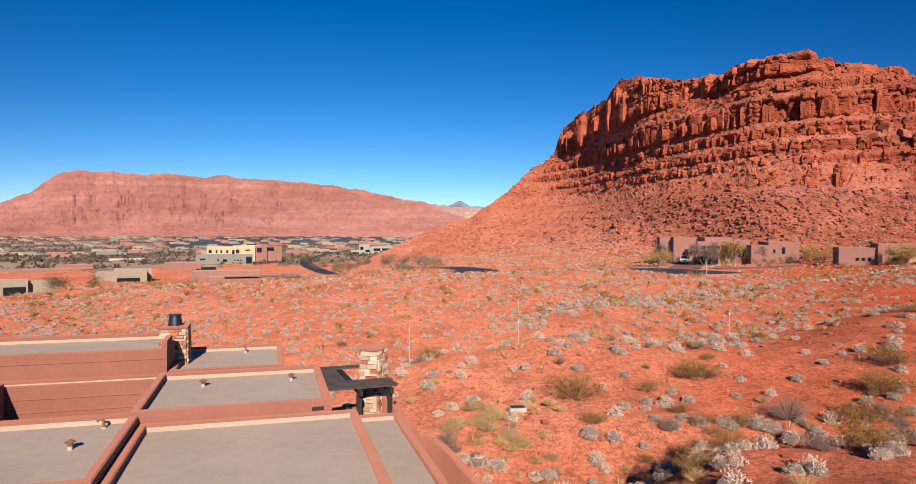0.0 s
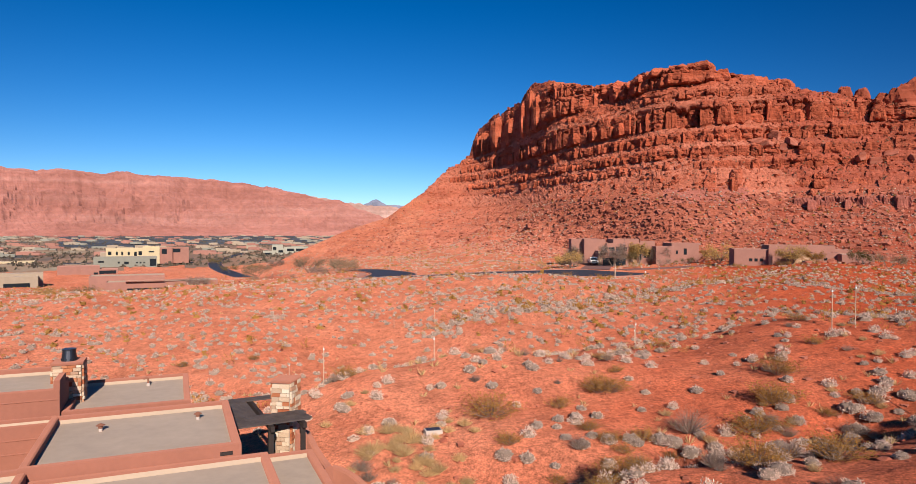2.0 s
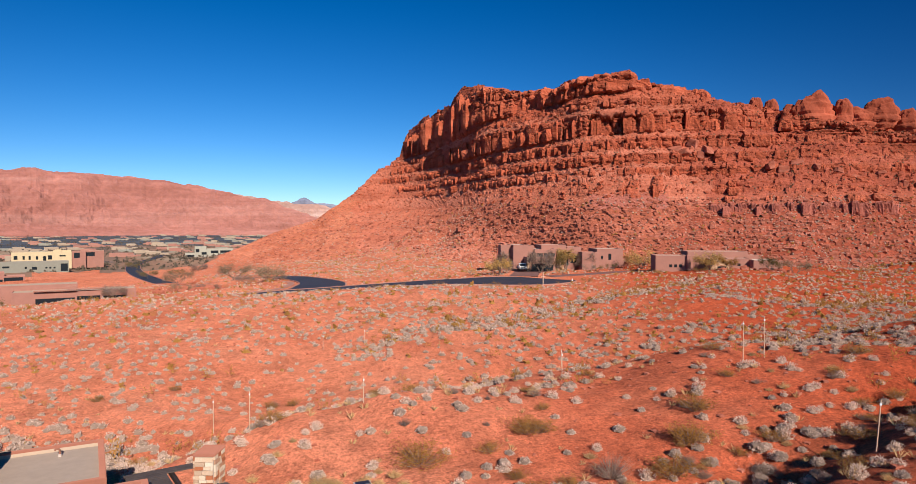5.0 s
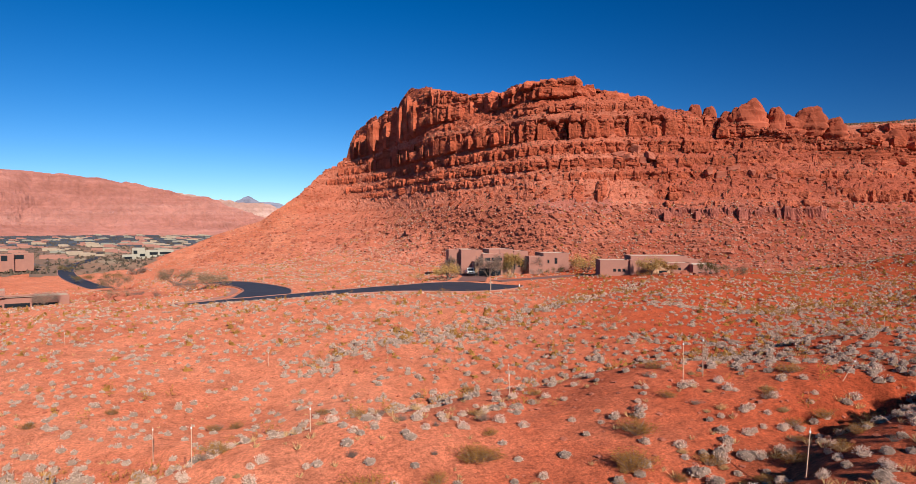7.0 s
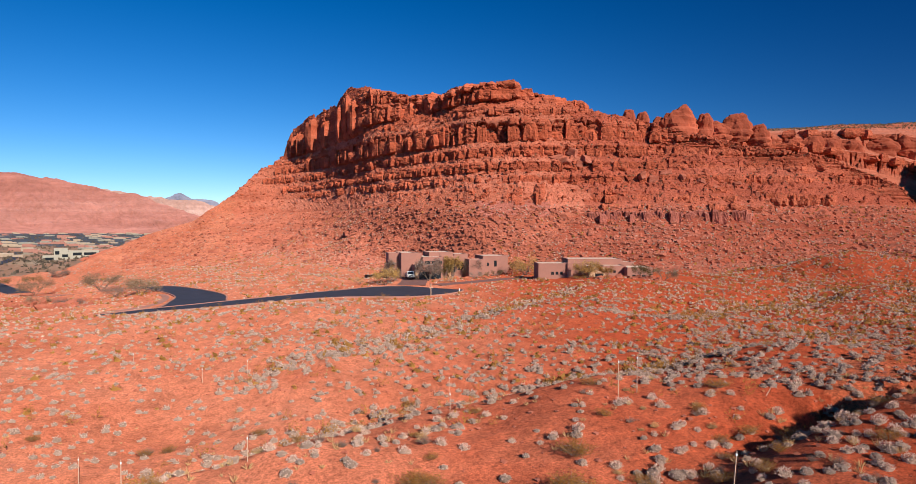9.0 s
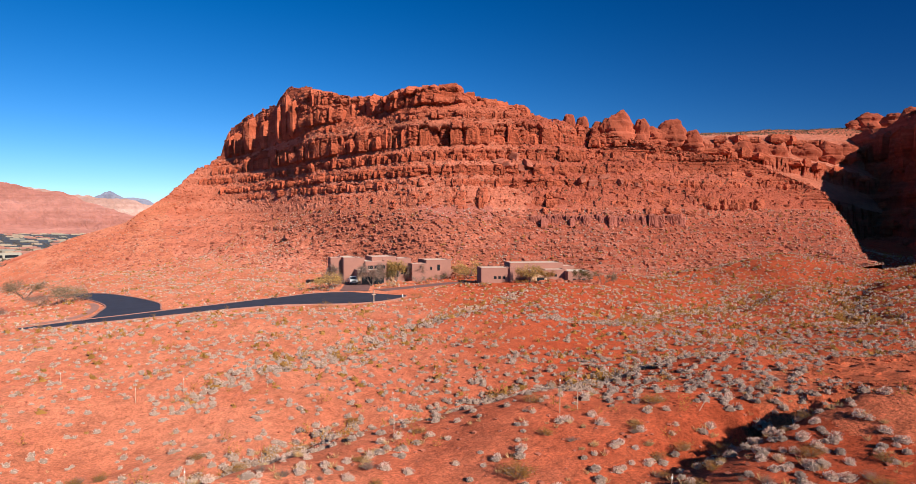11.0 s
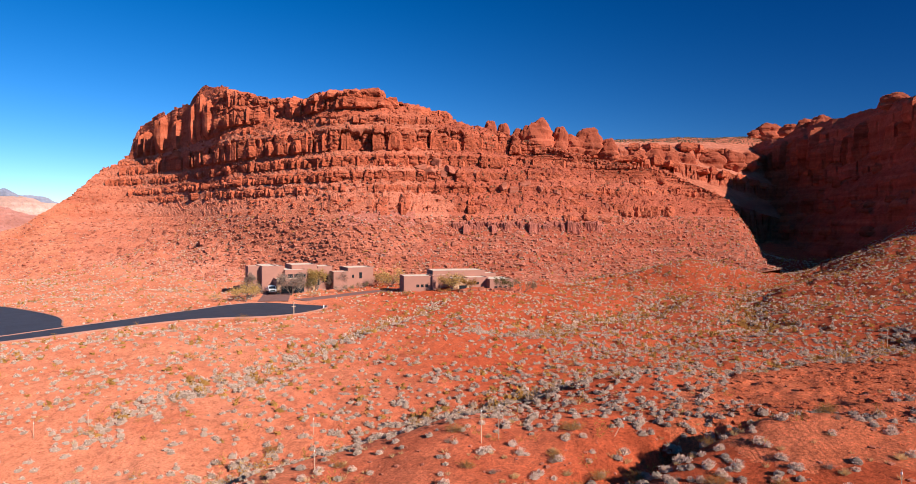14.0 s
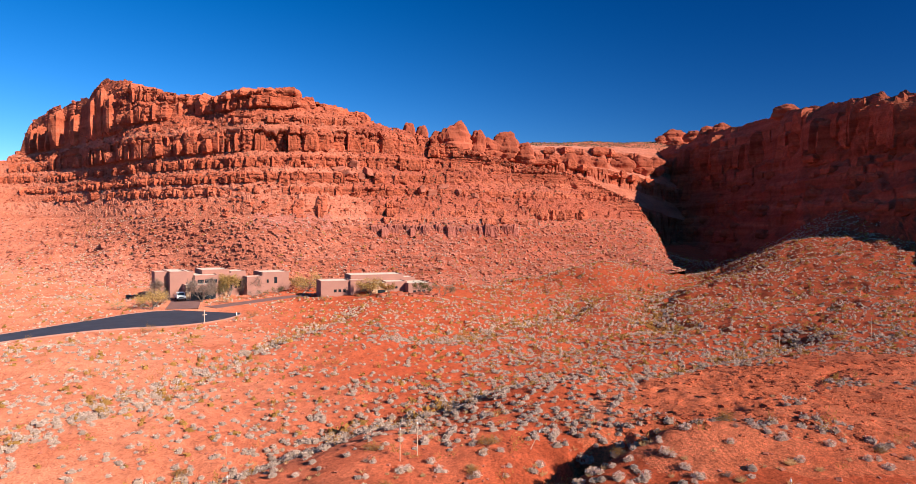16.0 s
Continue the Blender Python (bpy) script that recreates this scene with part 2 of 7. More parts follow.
M = {
    "sand": sandy("red_sand", (0.475, 0.138, 0.070), (0.595, 0.218, 0.126), 0.05, 1.3, (0.455, 0.086, 0.034)),
    "dirt": sandy("graded_red_earth", (0.56, 0.130, 0.054), (0.64, 0.172, 0.080), 0.2, 1.6, tracks=True),
    "rock": rocky("red_sandstone", (0.35, 0.078, 0.038), (0.48, 0.120, 0.062), (0.58, 0.175, 0.098), 0.30, 0.55, 0.7),
    "block": rocky("jointed_sandstone_block", (0.38, 0.080, 0.036), (0.52, 0.128, 0.062), (0.62, 0.185, 0.100), 0.30, 0.6, 0.7, "World", 0.14),
    "slope": rocky("red_rubble_slope", (0.43, 0.118, 0.064), (0.53, 0.165, 0.095), (0.62, 0.235, 0.150), 0.15, 0.9, 0.6),
    "red_slope": rocky("dark_red_rubble_slope", (0.36, 0.084, 0.046), (0.45, 0.114, 0.064), (0.54, 0.165, 0.100), 0.15, 0.9, 0.6),
    "mudstone": rocky("purple_grey_mudstone", (0.40, 0.122, 0.082), (0.50, 0.168, 0.118), (0.57, 0.215, 0.155), 0.5, 0.8, 0.6),
    "boulder": rocky("fallen_sandstone", (0.38, 0.105, 0.060), (0.48, 0.155, 0.095), (0.60, 0.24, 0.165), 1.0, 2.0, 0.5),
    # far ranges: pink and pale rock with distance haze mixed into the base colour
    "far_rock": rocky("hazed_pink_sandstone", (0.35, 0.135, 0.100), (0.43, 0.178, 0.138), (0.51, 0.245, 0.195), 0.02, 0.03, 0.5),
    "pale_rock": rocky("hazed_pale_sandstone", (0.44, 0.26, 0.21), (0.54, 0.34, 0.28), (0.62, 0.45, 0.38), 0.02, 0.03, 0.4),
    "hazed_rock": rocky("hazed_blue_mountain", (0.16, 0.17, 0.24), (0.22, 0.23, 0.30), (0.34, 0.33, 0.38), 0.01, 0.02, 0.4),
    "stucco": plain("salmon_stucco", (0.42, 0.165, 0.105), 0.9, vary=0.07, scale=0.7, bmp=0.25),
    "stucco_brown": plain("brown_pink_stucco", (0.47, 0.225, 0.165), 0.9, vary=0.07, scale=0.5, bmp=0.2),
    "stucco_cream": plain("cream_stucco", (0.50, 0.38, 0.27), 0.9, vary=0.06, scale=0.5, bmp=0.2),
    "stucco_pale": plain("pale_olive_cream_stucco", (0.50, 0.46, 0.37), 0.9, vary=0.06, scale=0.5, bmp=0.1),
    "stucco_yellow": plain("pale_yellow_stucco", (0.72, 0.58, 0.36), 0.9, vary=0.05, scale=0.5, bmp=0.1),
    "stucco_grey": plain("grey_green_stucco", (0.36, 0.33, 0.26), 0.9, vary=0.06, scale=0.5, bmp=0.1),
    "deck": plain("grey_tan_roof_membrane", (0.49, 0.37, 0.28), 0.8, vary=0.10, scale=0.35, bmp=0.12),
    # cream roofs, and the strip painted for sun on back parapets
    "deck_edge": plain("cream_roof_and_sunlit_strip", (0.58, 0.42, 0.29), 0.85, vary=0.06, scale=0.6, bmp=0.1),
    "roof_cream": plain("cream_foam_roof", (0.74, 0.60, 0.46), 0.85, vary=0.06, scale=0.5, bmp=0.1),
    "asphalt": plain("new_black_asphalt", (0.046, 0.048, 0.066), 0.75, vary=0.18, scale=0.4, bmp=0.3),
    "kerb": plain("pink_concrete_kerb", (0.46, 0.22, 0.16), 0.85, vary=0.1, scale=0.8, bmp=0.15),
    "paving": plain("red_brown_paving", (0.24, 0.12, 0.10), 0.8, vary=0.15, scale=0.8, bmp=0.2),
    "glass": plain("dark_glass_and_porch_shade", (0.02, 0.025, 0.03), 0.12, vary=0.05, bmp=0.0, spec=0.6),
    "shade": plain("dark_timber_and_shade", (0.045, 0.03, 0.025), 0.8, vary=0.2, scale=2.0, bmp=0.3),
    "pergola": plain("weathered_dark_boards", (0.10, 0.075, 0.065), 0.75, vary=0.25, scale=2.5, bmp=0.4),
    "steel": plain("dark_chimney_steel", (0.08, 0.08, 0.09), 0.35, 0.8, vary=0.15, bmp=0.0),
    "copper": plain("rusty_vent_metal", (0.36, 0.15, 0.09), 0.6, 0.2, vary=0.2, scale=6, bmp=0.1),
    "mortar": plain("grey_mortar", (0.40, 0.30, 0.23), 0.95, vary=0.1, scale=4, bmp=0.3),
    "white": plain("white_paint", (0.80, 0.80, 0.78), 0.35, vary=0.03, bmp=0.0, spec=0.5),
    "stake": plain("pale_weathered_stake", (0.62, 0.42, 0.30), 0.7, vary=0.12, scale=5, bmp=0.0),
    "tyre": plain("black_rubber", (0.02, 0.02, 0.02), 0.8, vary=0.1, bmp=0.0),
    "lamp_glass": plain("red_lamp_glass", (0.5, 0.02, 0.02), 0.2, vary=0.05, bmp=0.0),
    "lantern": plain("verdigris_lantern", (0.20, 0.26, 0.28), 0.5, 0.4, vary=0.1, bmp=0.0),
    "bark": plain("grey_bark", (0.22, 0.16, 0.12), 0.9, vary=0.2, scale=5, bmp=0.3),
    "concrete": plain("pale_concrete", (0.62, 0.50, 0.42), 0.85, vary=0.08, scale=3, bmp=0.2),
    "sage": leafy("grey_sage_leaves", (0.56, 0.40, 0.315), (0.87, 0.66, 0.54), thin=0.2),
    "sage_dome": leafy("sage_inner_dome", (0.38, 0.26, 0.195), (0.52, 0.37, 0.285), thin=0.15),
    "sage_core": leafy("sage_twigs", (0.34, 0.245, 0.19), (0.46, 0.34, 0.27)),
    "creosote": leafy("olive_creosote_leaves", (0.36, 0.180, 0.050), (0.60, 0.315, 0.090)),
    "yellow_leaf": leafy("yellow_winter_leaves", (0.46, 0.27, 0.075), (0.74, 0.49, 0.19)),
    "green_leaf": leafy("dull_green_leaves", (0.15, 0.105, 0.042), (0.31, 0.215, 0.09)),
    "mesquite": leafy("grey_olive_twigs", (0.24, 0.165, 0.095), (0.46, 0.33, 0.21)),
    "valley_tree": leafy("grey_brown_valley_brush", (0.13, 0.10, 0.075), (0.27, 0.21, 0.15)),
    "straw": leafy("dry_grass_blades", (0.58, 0.36, 0.16), (0.88, 0.64, 0.34)),
    "twig": leafy("bare_twigs", (0.28, 0.19, 0.145), (0.46, 0.33, 0.26)),
}


def stone_material():
    m, nt, b = surface("ledgestone", 0.85, 0, 0.2)
    o = nt.nodes.new("ShaderNodeObjectInfo")
    c = ramp(nt, o.outputs["Random"], [(0, (0.36, 0.10, 0.045)), (0.25, (0.58, 0.22, 0.10)), (0.45, (0.50, 0.33, 0.22)), (0.7, (0.70, 0.50, 0.34)), (1, (0.80, 0.66, 0.50))])
    g = ramp(nt, noise_node(nt, 7, 5, 0.6), [(0.3, (0.8,) * 3), (0.7, (1.1,) * 3)])
    nt.links.new(mix(nt, c, g, 1.0, "MULTIPLY"), b.inputs["Base Color"])
    bump(nt, b, noise_node(nt, 18, 5, 0.6), 0.4, 0.02)
    return m


M["stone"] = stone_material()


def scrub_ground():
    """Valley floor seen from far off: scrub, soil and grey brush in patches."""
    m, nt, b = surface("valley_scrub", 0.95, 0, 0.1)
    c = ramp(nt, noise_node(nt, 0.012, 6, 0.65, (1, 0.35, 1)), [(0.35, (0.075, 0.072, 0.066)), (0.5, (0.24, 0.135, 0.088)), (0.64, (0.28, 0.23, 0.16))])
    nt.links.new(c, b.inputs["Base Color"])
    return m


M["valley"] = scrub_ground()
M["lava"] = plain("dark_lava_field", (0.060, 0.066, 0.078), 0.95, vary=0.5, scale=0.02, bmp=0.0)


# ---- helpers for building ----
def hash01(ix, iy, iz, seed):
    h = (ix * 374761393 + iy * 668265263 + iz * 2147483647 + seed * 974634777) & 0xFFFFFFFF
    h = ((h ^ (h >> 13)) * 1274126177) & 0xFFFFFFFF
    h = ((h ^ (h >> 16)) * 2246822519) & 0xFFFFFFFF
    return ((h ^ (h >> 15)) & 0xFFFFFF) / float(0xFFFFFF)


def vnoise(x, y, z=0.0, seed=0):
    """Smooth value noise in -1..1 over numpy arrays."""
    x, y, z = np.broadcast_arrays(np.asarray(x, float), np.asarray(y, float), np.asarray(z, float))
    xi, yi, zi = (np.floor(v).astype(np.int64) for v in (x, y, z))
    fx, fy, fz = x - xi, y - yi, z - zi
    fx, fy, fz = (v * v * v * (v * (v * 6 - 15) + 10) for v in (fx, fy, fz))
    out = 0
    for a in (0, 1):
        for b in (0, 1):
            for c in (0, 1):
                w = (fx if a else 1 - fx) * (fy if b else 1 - fy) * (fz if c else 1 - fz)
                out = out + w * hash01(xi + a, yi + b, zi + c, seed)
    return out * 2 - 1


def fbm(x, y, z=0.0, octaves=4, seed=0, gain=0.5):
    s, amp, tot = 0, 1.0, 0.0
    for o in range(octaves):
        k = 2.03 ** o
        s = s + amp * vnoise(np.asarray(x) * k, np.asarray(y) * k, np.asarray(z) * k, seed + o * 17)
        tot += amp
        amp *= gain
    return s / tot


def mesh_np(name, verts, faces, mats, face_mat=None, smooth=True):
    """A mesh from arrays: verts n x 3, faces m x 3 or m x 4."""
    me = bpy.data.meshes.new(name)
    verts, faces = np.asarray(verts, np.float32), np.asarray(faces, np.int32)
    k = faces.shape[1]
    me.vertices.add(len(verts))
    me.vertices.foreach_set("co", verts.ravel())
    me.loops.add(faces.size)
    me.loops.foreach_set("vertex_index", faces.ravel())
    me.polygons.add(len(faces))
    me.polygons.foreach_set("loop_start", np.arange(0, faces.size, k, dtype=np.int32))
    for m in mats if isinstance(mats, (list, tuple)) else [mats]:
        me.materials.append(m)
    if face_mat is not None:
        me.polygons.foreach_set("material_index", np.asarray(face_mat, np.int32))
    me.polygons.foreach_set("use_smooth", np.full(len(faces), smooth, dtype=bool))
    me.update(calc_edges=True)
    me.validate()
    return me


def grid_faces(rows, cols, wrap=False):
    i, j = np.meshgrid(np.arange(rows - 1), np.arange(cols if wrap else cols - 1), indexing="ij")
    j2 = (j + 1) % cols
    return np.stack([i * cols + j, i * cols + j2, (i + 1) * cols + j2, (i + 1) * cols + j], -1).reshape(-1, 4)


def part(name, bm, material, parent, label=""):
    """Links a bmesh as one mesh object under a thing or a part (or at top level)."""
    me = bpy.data.meshes.new(name)
    bm.to_mesh(me)
    bm.free()
    me.materials.append(material)
    ob = new(name, me)
    if parent is not None:
        ob.parent = parent
    if label:
        ob["label"] = label
    return ob


def box(bm, x0, y0, z0, x1, y1, z1, bevel=0.0):
    m = Matrix.Translation(((x0 + x1) / 2, (y0 + y1) / 2, (z0 + z1) / 2)) @ Matrix.Diagonal((abs(x1 - x0), abs(y1 - y0), abs(z1 - z0), 1))
    r = bmesh.ops.create_cube(bm, size=1, matrix=m)
    if bevel:
        ed = list({e for v in r["verts"] for e in v.link_edges})
        bmesh.ops.bevel(bm, geom=ed, offset=bevel, segments=2, affect="EDGES", profile=0.5)
    return bm


def cyl(bm, x, y, z0, z1, r0, r1=None, n=16, caps=True):
    r1 = r0 if r1 is None else r1
    bmesh.ops.create_cone(bm, cap_ends=caps, segments=n, radius1=r0, radius2=r1, depth=z1 - z0, matrix=Matrix.Translation((x, y, (z0 + z1) / 2)))
    return bm


def rod(bm, a, b, r0, r1=None, n=6):
    a, b = Vector(a), Vector(b)
    d = b - a
    m = Matrix.Translation((a + b) / 2) @ d.to_track_quat("Z", "Y").to_matrix().to_4x4()
    bmesh.ops.create_cone(bm, cap_ends=True, segments=n, radius1=r0, radius2=r0 if r1 is None else r1, depth=d.length, matrix=m)
    return bm


def thing(name, m, label, category, group="", kind=""):
    ob = new(name)
    ob.matrix_world = m
    ob.empty_display_size = 0.2
    return tagged(ob, label, category, group, kind)


# ---- the lie of the land: heights along spokes from the drone's place ----
SPOKES = np.array([-40, -25, -12, 0, 12, 24, 36, 52, 76.0])                        # degrees right of +y
RINGS = np.log(np.array([10, 20, 28, 36, 46, 58, 75, 100, 140, 200, 300.0]))       # metres out
HEIGHTS = np.array([
    [1.3, 1.1, 1.0, 1.1, 1.1, 0.7, -0.0, -1.0, -3.0, -6.2, -10.3],
    [1.1, 1.2, 1.1, 0.6, 0.1, -0.1, -0.0, 0.8, -0.9, -8.6, -11.5],
    [0.9, 1.3, 1.5, 1.1, -0.5, -0.5, 1.4, 1.9, -0.2, -7.4, -10.5],
    [1.2, 1.2, 2.2, 3.5, 0.2, -1.3, 1.6, 2.9, 0.9, -0.5, -0.9],
    [2.6, 2.0, 2.8, 4.3, 2.0, 0.6, 2.9, 4.3, 1.8, 1.8, 6.2],
    [4.6, 3.7, 2.6, 3.8, 3.4, 1.0, 2.1, 3.0, 1.5, 2.1, 6.5],
    [5.3, 4.4, 3.3, 4.4, 5.9, 3.6, 2.8, 3.9, 4.0, 3.6, 5.8],
    [4.9, 5.5, 5.7, 6.4, 6.4, 7.1, 3.8, 1.8, 1.6, 4.0, 6.3],
    [4.4, 5.2, 5.8, 6.3, 6.9, 7.4, 7.2, 5.9, 8.4, 17.0, 24.8],
])
# washes, gullies and banks: from, to, half width, depth
CUTS = [
    ((-30, 52), (-3, 41), 4.0, 0.9), ((-3, 41), (16, 52), 4.5, 1.6), ((16, 52), (38, 48.5), 4.0, 1.2), ((38, 48.5), (58, 41), 3.5, 0.9),
    ((58, 41), (100, 37), 4.0, 1.6), ((6, 66), (30, 80), 3.0, 0.6), ((30, 80), (73, 114), 3.5, 0.8),
    ((3, 21.6), (12, 21.4), 1.8, 0.9), ((12, 21.4), (20, 22.5), 2.2, 0.8), ((20, 22.5), (28.5, 25.6), 2.8, 1.1), ((28.5, 25.6), (33.8, 26.0), 2.3, 1.6), ((33.8, 26.0), (37.6, 23.6), 1.7, 2.2), ((37.6, 23.6), (40.0, 21.0), 1.5, 1.4), ((60, 78), (125, 96), 5.0, 1.2), ((100, 60), (150, 92), 5.0, 1.5),
]
# canyon mouth and side valleys: from, to, half width, depth
VALLEYS = [((340, 160), (226, 112), 22.0, 10.0), ((226, 112), (165, 94), 17.0, 4.5)]
# low hills: place, radius, height
MOUNDS = [(41, 17, 9, 1.9), (37.2, 20.2, 3.6, 1.0), (275, 60, 34, 9.0), (164, 117, 15, 4.5), (238, 78, 22, 3.0), (196, 78, 15, 2.0)]
# road centre line with half widths
ROAD = [(-170, 900, 4.0), (-128, 640, 4.0), (-113, 500, 4.0), (-92, 400, 4.0), (-66, 320, 4.0), (-34, 240, 4.0), (-9, 205, 4.2), (0, 175, 4.4), (4.2, 152, 4.8), (3.5, 138, 5.2), (3.5, 129, 6.2), (3.8, 124.5, 7.5)]
CUL = [(-12, 119.8, 2.0), (-6, 121.5, 2.4), (8, 126, 3.5), (22, 129.6, 4.6), (32, 132.6, 7.4), (42, 135.2, 11.4), (50, 138.4, 10.6), (53.5, 140.6, 7.8)]
DRIVE = [(51, 148, 3.4), (58, 165, 3.4), (61, 178, 4.0), (64, 186, 4.5)]
DRIVE_2 = [(57, 147, 2.2), (68, 150, 2.2), (78, 150, 2.4), (82, 146, 2.6)]


def seg_dist(x, y, a, b):
    ax, ay, bx, by = a[0], a[1], b[0], b[1]
    dx, dy = bx - ax, by - ay
    t = np.clip(((x - ax) * dx + (y - ay) * dy) / (dx * dx + dy * dy), 0, 1)
    return np.hypot(x - ax - t * dx, y - ay - t * dy), t


def spline_w(nodes, v):
    v = np.clip(v, nodes[0], nodes[-1])
    i = np.clip(np.searchsorted(nodes, v) - 1, 0, len(nodes) - 2)
    t = (v - nodes[i]) / (nodes[i + 1] - nodes[i])
    return i, 0.5 * t + 0.5 * t * t * (3 - 2 * t)


def base_z(x, y):
    x, y = np.asarray(x, float), np.asarray(y, float)
    az, r = np.degrees(np.arctan2(x, y)), np.hypot(x, y)
    i, t = spline_w(SPOKES, az)
    j, s = spline_w(RINGS, np.log(np.maximum(r, 1)))
    h = (HEIGHTS[i, j] * (1 - t) + HEIGHTS[i + 1, j] * t) * (1 - s) + (HEIGHTS[i, j + 1] * (1 - t) + HEIGHTS[i + 1, j + 1] * t) * s
    # behind the drone the two outer spokes run into one another
    gap = ((az - SPOKES[-1]) % 360) / (360 - (SPOKES[-1] - SPOKES[0]))
    k = np.clip(gap, 0, 1)
    k = k * k * (3 - 2 * k)
    behind = (az > SPOKES[-1]) | (az < SPOKES[0])
    h0 = HEIGHTS[0, j] * (1 - s) + HEIGHTS[0, j + 1] * s
    h1 = HEIGHTS[-1, j] * (1 - s) + HEIGHTS[-1, j + 1] * s
    h = np.where(behind, h1 * (1 - k) + h0 * k, h)
    # level ground under the drone
    k = np.clip((r - 1.0) / 15, 0, 1)
    k = k * k * (3 - 2 * k)
    h = h * k + 2.6 * (1 - k)
    # out to the valley floor
    f = np.clip((r - 300) / 600, 0, 1)
    f = f * f * (3 - 2 * f)
    return h * (1 - f) + f * (-16 + 0 * r)


def bed_z(x, y):
    """Height of the road bed along its centre line."""
    return base_z(x, y)


def ground_z(x, y, fine=True):
    x, y = np.asarray(x, float), np.asarray(y, float)
    h = base_z(x, y)
    for a, b, w, d in CUTS:
        dist, t = seg_dist(x, y, a, b)
        ends = np.clip(np.minimum(t, 1 - t) * 8 + 0.35, 0, 1)
        h = h - d * np.exp(-(dist / w) ** 2) * ends
    for a, b, w, d in VALLEYS:
        dist, t = seg_dist(x, y, a, b)
        h = h - d * np.exp(-(dist / w) ** 2)
    for mx, my, w, d in MOUNDS:
        h = h + d * np.exp(-((x - mx) ** 2 + (y - my) ** 2) / w ** 2)
    if fine:
        r = np.hypot(x, y)
        calm, best, level = np.ones_like(h), np.full_like(h, 1e9), h.copy()
        for line in (ROAD, CUL, DRIVE, DRIVE_2):
            for a, b in zip(line, line[1:]):
                dist, t = seg_dist(x, y, a, b)
                gap = dist - (a[2] + (b[2] - a[2]) * t)
                nearer = gap < best
                best = np.where(nearer, gap, best)
                level = np.where(nearer, bed_z(a[0] + (b[0] - a[0]) * t, a[1] + (b[1] - a[1]) * t), level)
        calm = np.clip((best - 0.6) / 4, 0, 1)
        calm = calm * calm * (3 - 2 * calm)
        h = h * calm + level * (1 - calm)
        rough = 0.62 * fbm(x / 11, y / 11, 0, 4, 3) + 0.24 * fbm(x / 2.4, y / 2.4, 0, 3, 9)
        rill = np.abs(fbm(x / 16 + 3, y / 16, 0, 3, 21))
        rough = rough - 0.5 * np.exp(-(rill / 0.05) ** 2) * np.clip((r - 40) / 30, 0, 1)
        big = 2.2 * fbm(x / 55, y / 55, 0, 3, 5) * np.clip((r - 120) / 200, 0, 1)
        # clods and wheel ruts on the graded pad
        pad = np.clip((17 - np.hypot((x - 62) / 1.5, y - 20)) / 4, 0, 1)
        rough = rough + pad * 0.14 * fbm(x / 1.3, y / 1.3, 0, 2, 57) * np.clip(1.2 + 2 * fbm(x / 9, y / 9, 0, 2, 59), 0.2, 1.6)
        for cx, cy, q in ((70, -2, 30.0), (70, -2, 32.0), (80, 44, 24.0), (80, 44, 26.0), (58, 8, 16.0), (58, 8, 17.9), (66, 16, 11.0), (66, 16, 12.8), (96, 10, 38.0), (96, 10, 40.0)):
            gap = np.abs(np.hypot(x - cx, y - cy) - q + 0.8 * fbm(x / 8, y / 8, 0, 2, 61))
            rough = rough + pad * (0.05 * np.exp(-((gap - 0.6) / 0.3) ** 2) - 0.09 * np.exp(-(gap / 0.35) ** 2))
        h = h + (rough * np.clip(0.45 + r / 160, 0, 1.6) * np.clip(1.6 - r / 900, 0.2, 1) + big) * calm
    return h


def gz(x, y):
    return float(ground_z(np.array([x]), np.array([y]))[0])


# ---- the ground: one sheet to the horizon, fine where the drone looks ----
def build_ground():
    az = np.concatenate([np.arange(-42, 82, 0.23), np.arange(82, 318, 4.0)])
    r = np.concatenate([[0.01, 1.5, 3, 4.5, 6], np.exp(np.linspace(np.log(8), np.log(330), 350)), np.exp(np.linspace(np.log(345), np.log(4900), 70))])
    A, R = np.meshgrid(np.radians(az), r)
    X, Y = np.sin(A) * R, np.cos(A) * R
    Z = ground_z(X, Y)
    v = np.stack([X, Y, Z], -1).reshape(-1, 3)
    f = grid_faces(len(r), len(az), wrap=True)[:, ::-1]
    cx, cy = X.reshape(-1)[f].mean(1), Y.reshape(-1)[f].mean(1)
    rr = np.hypot(cx, cy)
    fm = np.zeros(len(f), int)
    # graded earth pad
    pad = (fbm(cx / 9, cy / 9, 0, 3, 31) * 6 + np.hypot((cx - 62) / 1.5, cy - 20)) < 17
    fm[pad] = 1
    fm[(rr > 700) | ((np.degrees(np.arctan2(cx, cy)) < -5) & (rr > 420 + 60 * fbm(cx / 60, cy / 60, 0, 2, 8)))] = 2
    fm[(rr > 1150 + 250 * fbm(cx / 300, cy / 300, 0, 2, 18)) & (np.degrees(np.arctan2(cx, cy)) > -24)] = 3
    me = mesh_np("ground", v, f, [M["sand"], M["dirt"], M["valley"], M["lava"]], fm)
    ob = new("ground", me)
    tagged(ob, "red desert sand with washes, rills and a graded pad", "ground", kind="structure")
    return ob


ground = build_ground()


